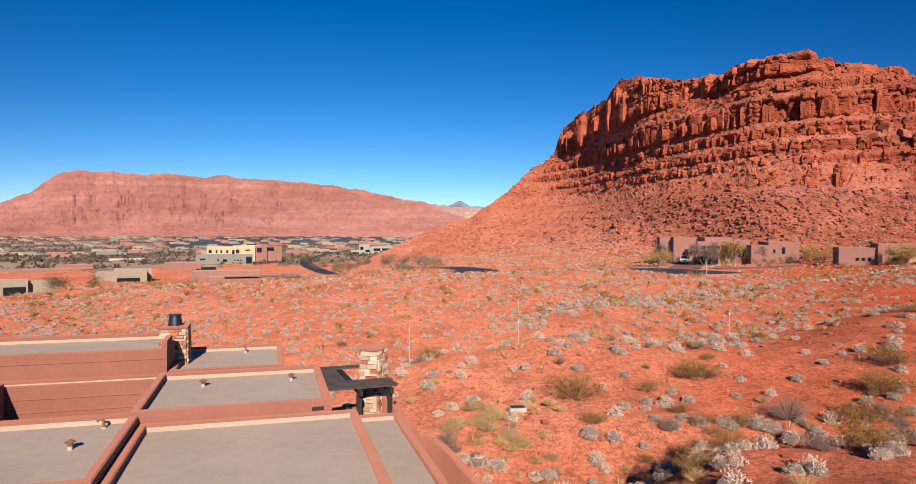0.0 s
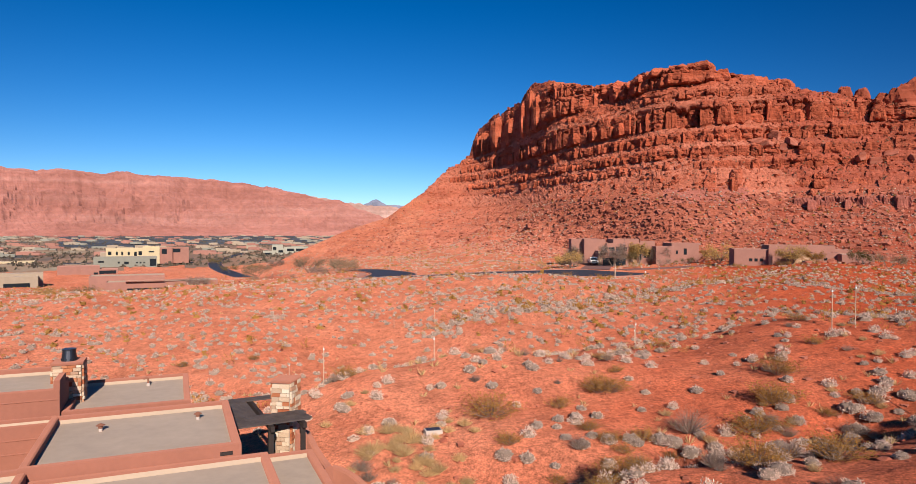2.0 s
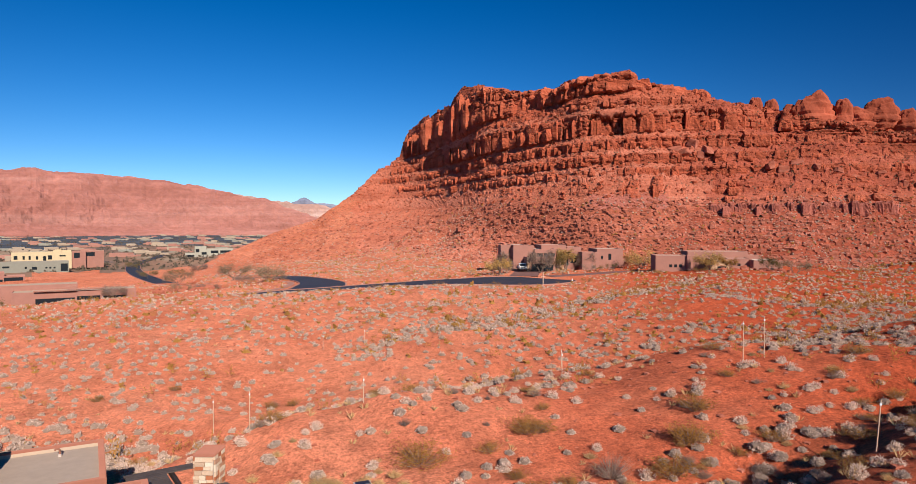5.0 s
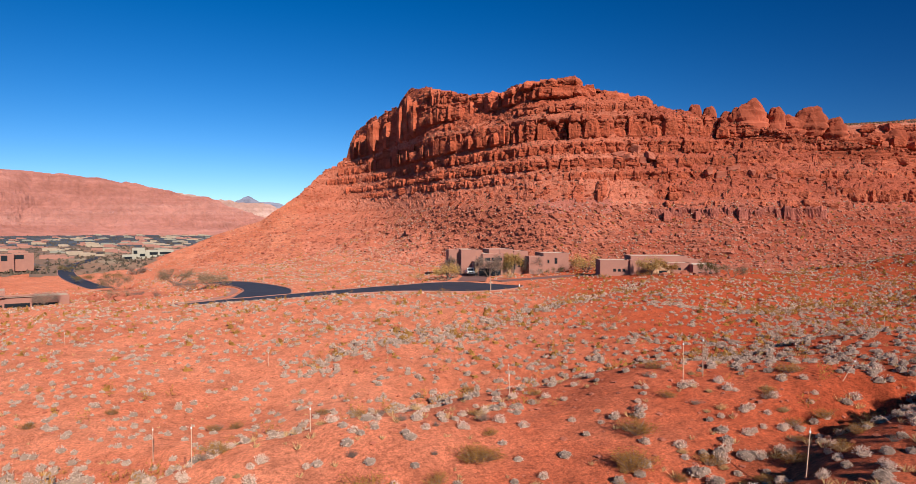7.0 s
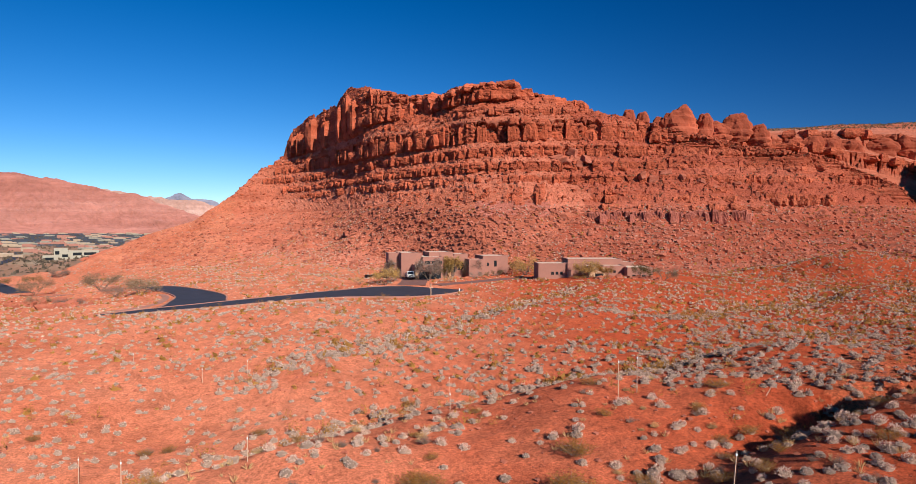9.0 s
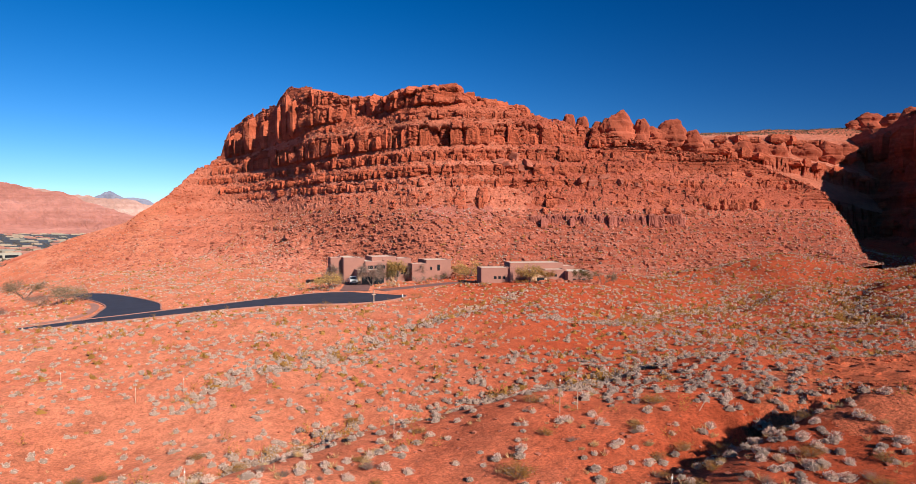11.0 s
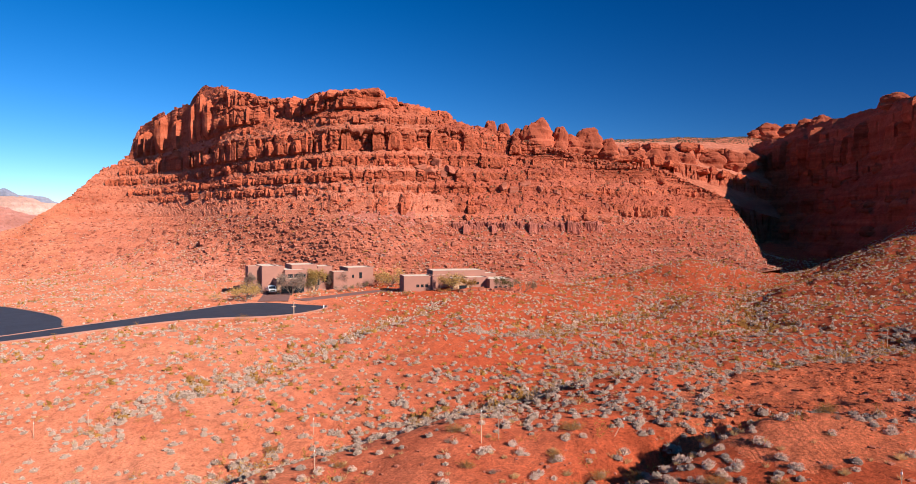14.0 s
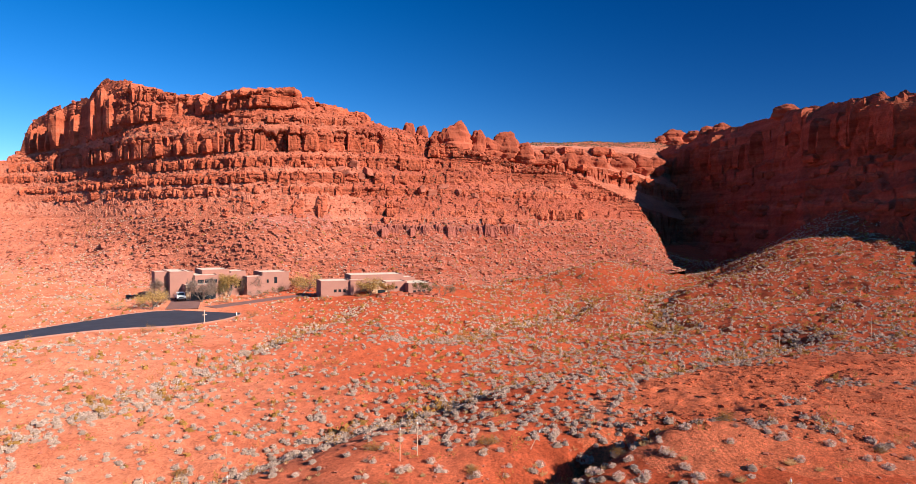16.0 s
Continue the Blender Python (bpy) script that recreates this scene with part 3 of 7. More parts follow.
def ribbon(name, line, mat, lift, label, category="road", kerb=None, sub=14):
    """A road strip laid over the ground, with kerbs as real steps."""
    pts = []
    n = len(line)
    P = np.array(line, float)
    for i in range(n - 1):
        p0, p1, p2, p3 = P[max(i - 1, 0)], P[i], P[i + 1], P[min(i + 2, n - 1)]
        for k in range(sub):
            t = k / sub
            pts.append(0.5 * ((2 * p1) + (p2 - p0) * t + (2 * p0 - 5 * p1 + 4 * p2 - p3) * t * t + (3 * p1 - p0 - 3 * p2 + p3) * t ** 3))
    pts.append(P[-1])
    pts = np.array(pts)
    d = np.gradient(pts[:, :2], axis=0)
    d /= np.linalg.norm(d, axis=1)[:, None]
    nrm = np.stack([-d[:, 1], d[:, 0]], -1)

    def strip(o0, o1, z_up, z_dn, nm, m, lb, cat):
        ks = np.linspace(0, 1, 5)
        off = o0[:, None] * (1 - ks) + o1[:, None] * ks
        X = pts[:, None, 0] + nrm[:, None, 0] * off
        Y = pts[:, None, 1] + nrm[:, None, 1] * off
        Z = bed_z(pts[:, 0], pts[:, 1])[:, None] + 0 * X + z_up
        top = np.stack([X, Y, Z], -1)
        lo0, lo1 = top[:, :1].copy(), top[:, -1:].copy()
        lo0[..., 2] -= z_dn
        lo1[..., 2] -= z_dn
        full = np.concatenate([lo0, top, lo1], 1)
        me = mesh_np(nm, full.reshape(-1, 3), grid_faces(*full.shape[:2]), m, smooth=False)
        return tagged(new(nm, me), lb, cat, kind="structure")
    w = pts[:, 2]
    strip(-w, w, lift, 0.8, name, mat, label, category)
    if kerb:
        strip(w, w + 0.3, lift + 0.10, 0.9, "kerb", M["kerb"], "pink concrete kerb beside the asphalt road", "kerb")
        strip(-w - 0.3, -w, lift + 0.13, 0.9, "kerb", M["kerb"], "pink concrete kerb beside the asphalt road", "kerb")


ribbon("road", ROAD, M["asphalt"], 0.09, "winding black asphalt road through the red desert", kerb=True)
ribbon("road", CUL, M["asphalt"], 0.11, "black asphalt lane widening to a turning circle", kerb=True)
ribbon("road", [(-270, 440, 4.0), (-205, 462, 4.0), (-170, 500, 4.0), (-150, 560, 4.0)], M["asphalt"], 0.3, "black asphalt side road on the valley floor")
ribbon("pavement", [(-10.5, 195, 0.7), (-6.2, 176, 0.7), (-2.6, 155, 0.7), (-3.4, 140, 0.7), (-6.5, 130.5, 0.8), (-12, 126, 0.8)], M["kerb"], 0.26, "pale pink concrete footpath curving beside the road", "footpath")
ribbon("driveway", DRIVE, M["paving"], 0.07, "dark paved driveway up to the garage", "driveway")
ribbon("driveway", DRIVE_2, M["paving"], 0.06, "red-brown paved driveway between two houses", "driveway")


# ---- the mesa: bedded sandstone cliffs over a rubble slope ----
def interp(nodes, a, k):
    n = np.array(nodes, float)
    return np.interp(a, n[:, 0], n[:, k])


def blocks(u, z, w, h, seed):
    """Jointed blocks: a random push for each block, and the depth of the cracks between them."""
    row = np.floor(z / h + 0.35 * vnoise(u / (w * 3), 0 * u, 0, seed))
    uu = u / w + hash01(row.astype(np.int64), 0, 7, seed) * 5 + 0.35 * vnoise(u / w * 0.7, z / h * 0.6, 0, seed + 3)
    col = np.floor(uu)
    push = hash01(col.astype(np.int64), row.astype(np.int64), 1, seed)
    f = uu - col
    crack = np.exp(-(np.minimum(f, 1 - f) / 0.10) ** 2)
    return push, crack


# azimuth, range where the cliffs begin, crest height, back terrace rise
MESA = [(-12, 405, -16, 0), (-8, 402, -8, 0), (-5, 400, 2, 0), (-2.3, 398, 10.6, 0), (1.1, 396, 18.2, 0), (2.9, 392, 26.4, 0), (4.3, 388, 34, 0), (6.6, 380, 51, 0), (8.2, 370, 57, 0),
        (8.6, 368, 69, 0), (9.2, 362, 75.5, 0), (11.6, 322, 79, 0), (12.7, 295, 78.5, 0), (13.1, 285, 81.5, 0), (13.8, 277, 83.8, 0), (15.8, 252, 76.1, 0), (18.8, 234, 69.8, 0), (20.5, 227, 68.7, 0), (21.9, 220, 66.6, 0),
        (23.9, 211, 68.1, 0), (25.6, 207, 66.7, 0), (27.4, 206, 67.9, 0), (29.9, 207, 63, 0), (33.4, 211, 60.9, 0), (35.8, 213, 55.5, 4), (38.7, 212, 52, 14), (43.3, 208, 46.5, 22), (47.6, 220, 42, 27),
        (52.5, 238, 38.5, 32), (56.9, 252, 29, 40), (58.6, 262, 18, 46), (59.8, 268, 7, 48), (61, 275, -8, 50)]
# azimuth, range of the foot of the rubble slope
FEET = [(-12, 380), (-6, 320), (2, 262), (8, 205), (14, 200), (18, 212), (21, 203), (24, 186), (27, 176), (33, 172), (40, 172), (50, 192), (57, 208), (61, 215)]
# cliff bands: from, to, how much of their length stands as a cliff, length of the gaps, azimuths, width and push of the blocks
BANDS = [(23.0, 28.4, 1.0, 50, 23.5, 30.5, 3.8, 5.0), (22.8, 26.0, 0.5, 26, 30, 61, 3.6, 3.2), (30.0, 32.4, 0.75, 40, 10, 61, 3.6, 2.8), (34.6, 37.2, 0.8, 50, 8.5, 61, 4.2, 3.2),
         (40.0, 43.0, 0.85, 60, 6.8, 61, 3.4, 3.4), (45.6, 52.6, 0.97, 90, 10.5, 46, 5.0, 6.5), (46.0, 49.6, 0.85, 40, 5, 10.5, 4.2, 3.6), (52.0, 54.6, 0.8, 40, 7, 12, 4.0, 3.4), (55.4, 57.8, 0.9, 60, 15, 33, 3.2, 3.0),
         (57.0, 88.0, 1.0, 90, 8.3, 15.3, 9.0, 8.0), (61.2, 68.0, 0.95, 60, 19.0, 33, 7.5, 6.5), (60.0, 66.5, 0.55, 16, 15.2, 19.4, 6.0, 7.0), (69.0, 74.5, 0.55, 14, 15.2, 20.5, 5.5, 6.0)]


def soften(v, n):
    k = np.hanning(2 * n + 3)[1:-1]
    p = np.pad(v, n, mode="edge")
    return np.convolve(p, k / k.sum(), mode="valid")


MESA_STEP, SLOPE_ROWS = 0.07, 150


def build_mesa():
    step = MESA_STEP
    az = np.arange(-12, 61, step)
    Z0 = np.linspace(22.5, 87, 220)
    dz = Z0[1] - Z0[0]
    R1, ZC, RISE = interp(MESA, az, 1), interp(MESA, az, 2), interp(MESA, az, 3)
    R0, RS = soften(R1, 11), soften(R1, 96)
    u = np.cumsum(np.radians(step) * np.hypot(R0, np.gradient(RS) / np.radians(step) * 0.6))    # metres along the face
    U, ZZ = np.meshgrid(u, Z0)
    # how steeply each bit of each column stands: cliff or rubble ledge
    warp = 1.1 * fbm(U / 34, 0 * U, 0, 3, 107)
    ZW = ZZ + warp
    cliff, face = np.zeros_like(ZZ), np.zeros_like(ZZ)
    shoulder = np.clip((az - 37) / 4, 0, 1)[None]
    jut = np.zeros_like(ZZ)
    for k, (z0, z1, share, length, a0, a1, wide, amp) in enumerate(BANDS):
        span = (np.clip((az - a0) / 0.5 + 0.5, 0, 1) * np.clip((a1 - az) / 0.5 + 0.5, 0, 1))[None]
        here = np.clip((vnoise(U / length, 0 * U, 0, 131 + k) * 0.5 + 0.5 + 0.25 * vnoise(U / 6, 0 * U, 0, 151 + k) - (1 - share)) * 5, 0, 1) * span
        here = here * (1 - 0.5 * shoulder * (k > 1))
        col, gap = blocks(U + 0.5 * vnoise(U / 3, ZZ / 4, 0, 181 + k), 0 * U, wide, 99, 165 + k)
        sub, subgap = blocks(U, ZW, wide * 0.5, 3.2, 191 + k)
        tall = min(1.0, (z1 - z0) / 5)
        top_z = z1 + tall * (2.2 * (col - 0.5) + 0.8 * vnoise(U / 3.5, 0 * U, 0, 161 + k) - 1.2 * gap)
        foot_z = z0 + tall * 1.2 * vnoise(U / 7, 0 * U, 0, 201 + k)
        s = 1 / (1 + np.exp(-(ZW - foot_z) / 0.15)) * 1 / (1 + np.exp((ZW - top_z) / 0.18))
        cliff = np.maximum(cliff, s * here)
        face = np.maximum(face, here / (1 + np.exp(-(ZW - z0) / 0.12)) / (1 + np.exp((ZW - z1) / 0.12)))
        # rounded shoulders at the top of each block
        round_ = np.clip((top_z - ZW) / (1.4 * tall + 0.4), 0, 1) ** 0.5
        jut = jut + s * here * ((2.6 if k == 0 else 0.6) + amp * (col - 0.45) + 0.25 * amp * (sub - 0.5) - amp * 0.22 * gap - 0.2 * subgap - 0.30 * amp * (1 - round_))
    rim = np.clip((ZZ - (ZC[None] - 5.5 + 1.5 * vnoise(U / 5, 0 * U, 0, 171))) / 0.8, 0, 1) * shoulder
    cliff, face = np.maximum(cliff, rim), np.maximum(face, rim)
    cot = 1.45 * (1 - face) + 0.05 * face
    DD = np.cumsum(cot, 0) * dz
    DD = np.stack([soften(row, 48) for row in DD])
    # crest: whatever stands above it is worn back to it
    tooth = blocks(U, 0 * U + 50, 7.0, 200, 63)
    butte = (np.clip((az - 13.25) / 0.25, 0, 1) * np.clip((15.1 - az) / 0.35, 0, 1))[None]
    ZCv = ZC[None] + (1.2 * fbm(U / 9, 0 * U, 0, 3, 61) + (2.2 * (tooth[0] - 0.5) - 1.0 * tooth[1]) * (1 - butte)) * np.clip((ZC[None] - 30) / 20, 0, 1)
    over = ZZ - ZCv
    Zc = np.where(over > 0, ZCv - 0.06 * over, ZZ)
    # buttresses and alcoves, stronger higher up
    butt = 4.0 * fbm(U / 40, ZZ / 120, 0, 3, 41) * np.clip((ZZ - 20) / 30, 0.15, 1)
    foot = np.clip((ZZ - 22.6) / 1.2, 0, 1)
    high = np.clip((ZZ - 56.5) / 1.5, 0, 1)
    blk = foot * jut * np.clip(1 - over / 2.0, 0, 1) * (1 - 0.9 * butte * high) + butte * high * (5.0 + 1.2 * fbm(U / 5, ZZ / 9, 0, 3, 221)) * (1 - 0.5 * np.clip((ZZ - 74) / 7, 0, 1) ** 2)
    beds = (0.6 * vnoise(U / 60, ZW / 1.1, 0, 83) + 0.4 * vnoise(U / 18, ZW / 0.55, 0, 85)) * (1 - 0.6 * butte * high)
    rub = (1 - cliff) * np.clip(0.3 + (az[None] - 12) / 20, 0.3, 1) * (0.8 * fbm(U / 3.2, DD / 2.2, 0, 4, 91, 0.8) + 0.3 * fbm(U / 0.8, DD / 0.8, 0, 2, 95))
    # broken blocks lying on the ledges
    rb, rc = blocks(U, DD, 1.6, 1.6, 97)
    rub = rub + (1 - cliff) * np.where(rb > 0.74, (rb - 0.5) * 1.9 * (1 - rc), 0)
    stretch = np.interp(az, [-12, 6, 9, 14, 20, 24, 40, 61], [1.5, 1.3, 1.3, 1.15, 1.1, 0.95, 1.25, 1.25])[None]
    mixr = np.clip((ZZ - 44) / 12, 0, 1)
    base = R0[None] * mixr + RS[None] * (1 - mixr)
    Rr = base + DD * stretch - butt - blk - foot * cliff * beds
    Zr = Zc + foot * rub * 0.8 * np.clip(1 - over / 3, 0.25, 1)
    # rubble slope below the cliffs, running out on to the flat
    RF = soften(interp(FEET, az, 1), 32)
    t = np.linspace(0, 1, SLOPE_ROWS + 1)[:-1]
    Ta, Ua = np.meshgrid(t, u, indexing="ij")
    Rt = RF[None] + (RS - 1.0 - RF)[None] * Ta + (Rr[0] - RS + 1.0)[None] * Ta ** 10
    A2 = np.repeat(np.radians(az)[None], len(t), 0)
    zg = base_z(np.sin(np.radians(az)) * RF, np.cos(np.radians(az)) * RF) - 2.5
    zt = np.minimum(22.5, ZCv[0])
    Zt = zg[None] + (zt - zg)[None] * (0.45 * Ta ** 1.1 + 0.55 * Ta ** 2.6)
    hump = np.sin(np.pi * Ta)
    Zt = Zt + hump * (2.0 * fbm(Ua / 26, Rt / 26, 0, 3, 111) + 0.4 * fbm(Ua / 7, Rt / 7, 0, 3, 115, 0.6)) + np.clip(Ta * 4, 0, 1) * np.clip((1 - Ta) * 8, 0, 1) * 0.22 * fbm(Ua / 2.6, Rt / 2.6, 0, 3, 117, 0.7)
    stepped = np.clip((fbm(Ua / 24, Rt / 14, 0, 3, 123) - 0.02) * 5, 0, 1) * np.clip((Ta - 0.3) * 5, 0, 1) * np.clip((1 - Ta) * 8, 0, 1)
    q = (Zt + 1.2 * fbm(Ua / 12, Rt / 12, 0, 3, 125) + 0.5 * vnoise(Ua / 2.0, Rt / 9, 0, 127)) / 3.0
    fq = q - np.floor(q)
    Zt = Zt + stepped * 3.0 * (np.clip(fq / 0.22, 0, 1) - fq) * 0.32
    sb, sc = blocks(Ua, Rt, 2.2, 2.2, 119)
    Zt = Zt + np.where(sb > 0.97 - 0.10 * Ta, (1 - sc) * (0.4 + sb - 0.8) * 0.7, 0) * hump
    rows_r, rows_z = [Rt, Rr], [Zt, Zr]
    last_r, last_z = Rr[-1], Zr[-1]
    for dr in (5, 12, 22, 34):
        rows_r.append((last_r + dr)[None])
        rows_z.append((last_z + 0.8 * fbm(u / 7, np.full_like(u, dr / 7), 0, 4, 113))[None])
    rows_r.append(rows_r[-1] + 90)
    rows_z.append(np.full_like(rows_z[-1], -25))
    RR, ZZZ = np.concatenate(rows_r), np.concatenate(rows_z)
    AA = np.repeat(np.radians(az)[None], len(RR), 0)
    v = np.stack([np.sin(AA) * RR, np.cos(AA) * RR, ZZZ], -1).reshape(-1, 3)
    f = grid_faces(*RR.shape)[:, ::-1]
    zf = np.concatenate([0 * Zt, ZZ, np.full((5, len(az)), 90.0)]).reshape(-1)[f].mean(1)
    tf = np.concatenate([Ta, 2 + 0 * ZZ, np.full((5, len(az)), 2.0)]).reshape(-1)[f].mean(1)
    cf = np.concatenate([0 * Zt, cliff, np.zeros((5, len(az)))]).reshape(-1)[f].mean(1)
    fm = np.where((cf < 0.3) & (zf < 56) | (zf > 88), 1, 0)
    sandy_to = np.repeat(np.interp(az, [-12, 10, 28, 36, 61], [0.45, 0.3, 0.35, 0.1, 0.05])[None], len(RR), 0).reshape(-1)[f[:, 0]]
    fm = np.where(tf < sandy_to + 0.3 * fbm(v[f[:, 0], 0] / 12, v[f[:, 0], 1] / 12, 0, 3, 5), 2, fm)
    fa0 = np.degrees(np.arctan2(v[f[:, 0], 0], v[f[:, 0], 1])) + 3.0 * fbm(v[f[:, 0], 0] / 15, v[f[:, 0], 2] / 8, 0, 3, 6)
    fm = np.where((fm == 1) & (fa0 < 5) & (zf < 30), 2, fm)
    fm = np.where(((fm == 1) & (fa0 > 33)) | ((fm == 2) & (fa0 > 38)), 4, fm)
    # soft purple mudstone under the low ledge
    fa = np.degrees(np.arctan2(v[f[:, 0], 0], v[f[:, 0], 1]))
    zc = v[f, 2].mean(1) + 1.0 * fbm(fa * 2.2, 0 * fa, 0, 3, 231)
    fm = np.where((fa > 24.5) & (fa < 31) & (zc > 18.8) & (zc < 23.4) & (tf < 2.5), 3, fm)
    me = mesh_np("mesa", v, f, [M["rock"], M["slope"], M["sand"], M["mudstone"], M["red_slope"]], fm, smooth=False)
    ob = tagged(new("mesa", me), "red sandstone mesa with bedded cliffs over a rubble slope", "mesa", kind="structure")
    return ob, RF, az, v.reshape(len(RR), len(az), 3), Z0, cliff, ZC


mesa, MESA_FOOT, MESA_AZ, MESA_PTS, MESA_Z, MESA_CLIFF, MESA_CREST = build_mesa()


def block_mesh(seed, top=3.2, side=7.0, cuts=5, notch=0.06, rough=0.085, mat="block"):
    """A weathered joint block of unit size standing on z = 0: rounded head, bedding notches."""
    bm = bmesh.new()
    bmesh.ops.create_cube(bm, size=1)
    bmesh.ops.subdivide_edges(bm, edges=bm.edges[:], cuts=cuts, use_grid_fill=True)
    r = random.Random(seed)
    o = Vector((r.uniform(0, 90), r.uniform(0, 90), r.uniform(0, 90)))
    lean = (r.uniform(-0.07, 0.07), r.uniform(-0.05, 0.10))
    for v in bm.verts:
        p = v.co * 2
        n = top if p.z > 0 else side
        q = (abs(p.x) ** side + abs(p.y) ** side) ** (1 / side)
        k = max(q, abs(p.z), 1e-6) / max((q ** n + abs(p.z) ** n) ** (1 / n), 1e-6)
        p = p * k
        h = (p.z + 1) / 2
        w = 1 - 0.10 * h + notch * noise.noise(Vector((0, 0, h * 6)) + o) + 2.0 * rough * noise.noise(Vector((p.x * 0.9, p.y * 0.9, h * 0.8)) + o) + rough * noise.fractal(p * 2.2 + o, 1.0, 2.0, 3)
        v.co = Vector((p.x * 0.5 * w + lean[0] * h, p.y * 0.5 * w + lean[1] * h, h + rough * 0.8 * noise.noise(p * 1.7 + o)))
    me = bpy.data.meshes.new("rock_block")
    bm.to_mesh(me)
    bm.free()
    me.materials.append(M[mat])
    return me


COLUMNS = [block_mesh(600 + k, 2.6, 4.2, 4, 0.08, 0.12) for k in range(14)]
KNOBS = [block_mesh(640 + k, 2.2, 2.8, 6, 0.08, 0.12) for k in range(8)]


def cliff_blocks():
    """Columns and ledge blocks standing out of each cliff band, and knobs along the crest."""
    g = np.random.default_rng(88)
    step = np.radians(MESA_STEP)
    for k, (z0, z1, share, length, a0, a1, wide, amp) in enumerate(BANDS):
        row = int(np.clip(np.searchsorted(MESA_Z, (z0 + min(z1, z0 + 6)) / 2), 0, len(MESA_Z) - 1))
        R = np.hypot(MESA_PTS[SLOPE_ROWS + row, :, 0], MESA_PTS[SLOPE_ROWS + row, :, 1])
        R = soften(R, 10)
        slope = np.gradient(soften(R, 50)) / step
        i = (a0 - MESA_AZ[0]) / MESA_STEP
        tall = z1 - z0
        name = "rock_column" if tall > 4 else "ledge_block"
        while i < (a1 - MESA_AZ[0]) / MESA_STEP and i < len(MESA_AZ) - 2:
            j = int(i)
            w = (0.62 * wide if tall > 4 else 0.62 * wide) * g.uniform(0.5, 1.6)
            i += w * g.uniform(0.85, 1.3) / (math.hypot(R[j], slope[j]) * step)
            top = min(z1 + 0.10 * tall * g.normal(), MESA_CREST[j] + g.uniform(-2.2, 0.6))
            if MESA_CLIFF[row, j] < 0.35 or g.random() < (0.45 if tall > 20 else 0.10) or top - z0 < 1.2:
                continue
            foot = z0 - 0.5 - 0.3 * g.random()
            h = (top - foot) * (g.uniform(0.5, 1.08) if tall < 20 else g.uniform(0.9, 1.0))
            d = w * g.uniform(0.8, 1.2) + 1.5
            a = radians(MESA_AZ[j])
            # outward direction in plan
            yaw = -MESA_AZ[j] - math.degrees(math.atan2(slope[j], R[j])) * 0.3 + g.normal() * 12
            r = R[j] + d * 0.5 - g.uniform(-0.1, 0.42) * min(amp, 5.0) - 0.4
            if tall > 20:                       # the butte's own pillars lean against its wall
                r, h, yaw = R[j] + d * 0.5 - g.uniform(-1.5, 2.2), h * g.uniform(0.55, 0.96), g.normal() * 10
            ob = new(name, COLUMNS[int(g.integers(len(COLUMNS)))])
            ob.matrix_basis = pose(math.sin(a) * r, math.cos(a) * r, foot, 0, 0, yaw) @ Matrix.Diagonal((w, d, h, 1))
            ob.parent = mesa
    az = 15.4
    while az < 35:
        j = int((az - MESA_AZ[0]) / MESA_STEP)
        row = int(np.clip(np.searchsorted(MESA_Z, MESA_CREST[j] - 2.0), 0, len(MESA_Z) - 1))
        p = MESA_PTS[SLOPE_ROWS + row, j]
        w = g.uniform(2.6, 6.2)
        az += math.degrees(w * g.uniform(0.6, 1.1) / math.hypot(p[0], p[1]))
        if 12.9 < az < 15.4:
            continue
        h = w * g.uniform(0.55, 0.9)
        ob = new("crest_knob", KNOBS[int(g.integers(len(KNOBS)))])
        ob.matrix_basis = pose(p[0] * 1.006, p[1] * 1.006, MESA_CREST[j] + g.uniform(-0.2, 0.9) - h, 0, 0, g.uniform(0, 360)) @ Matrix.Diagonal((w, w * g.uniform(0.8, 1.2), h, 1))
        ob.parent = mesa


cliff_blocks()


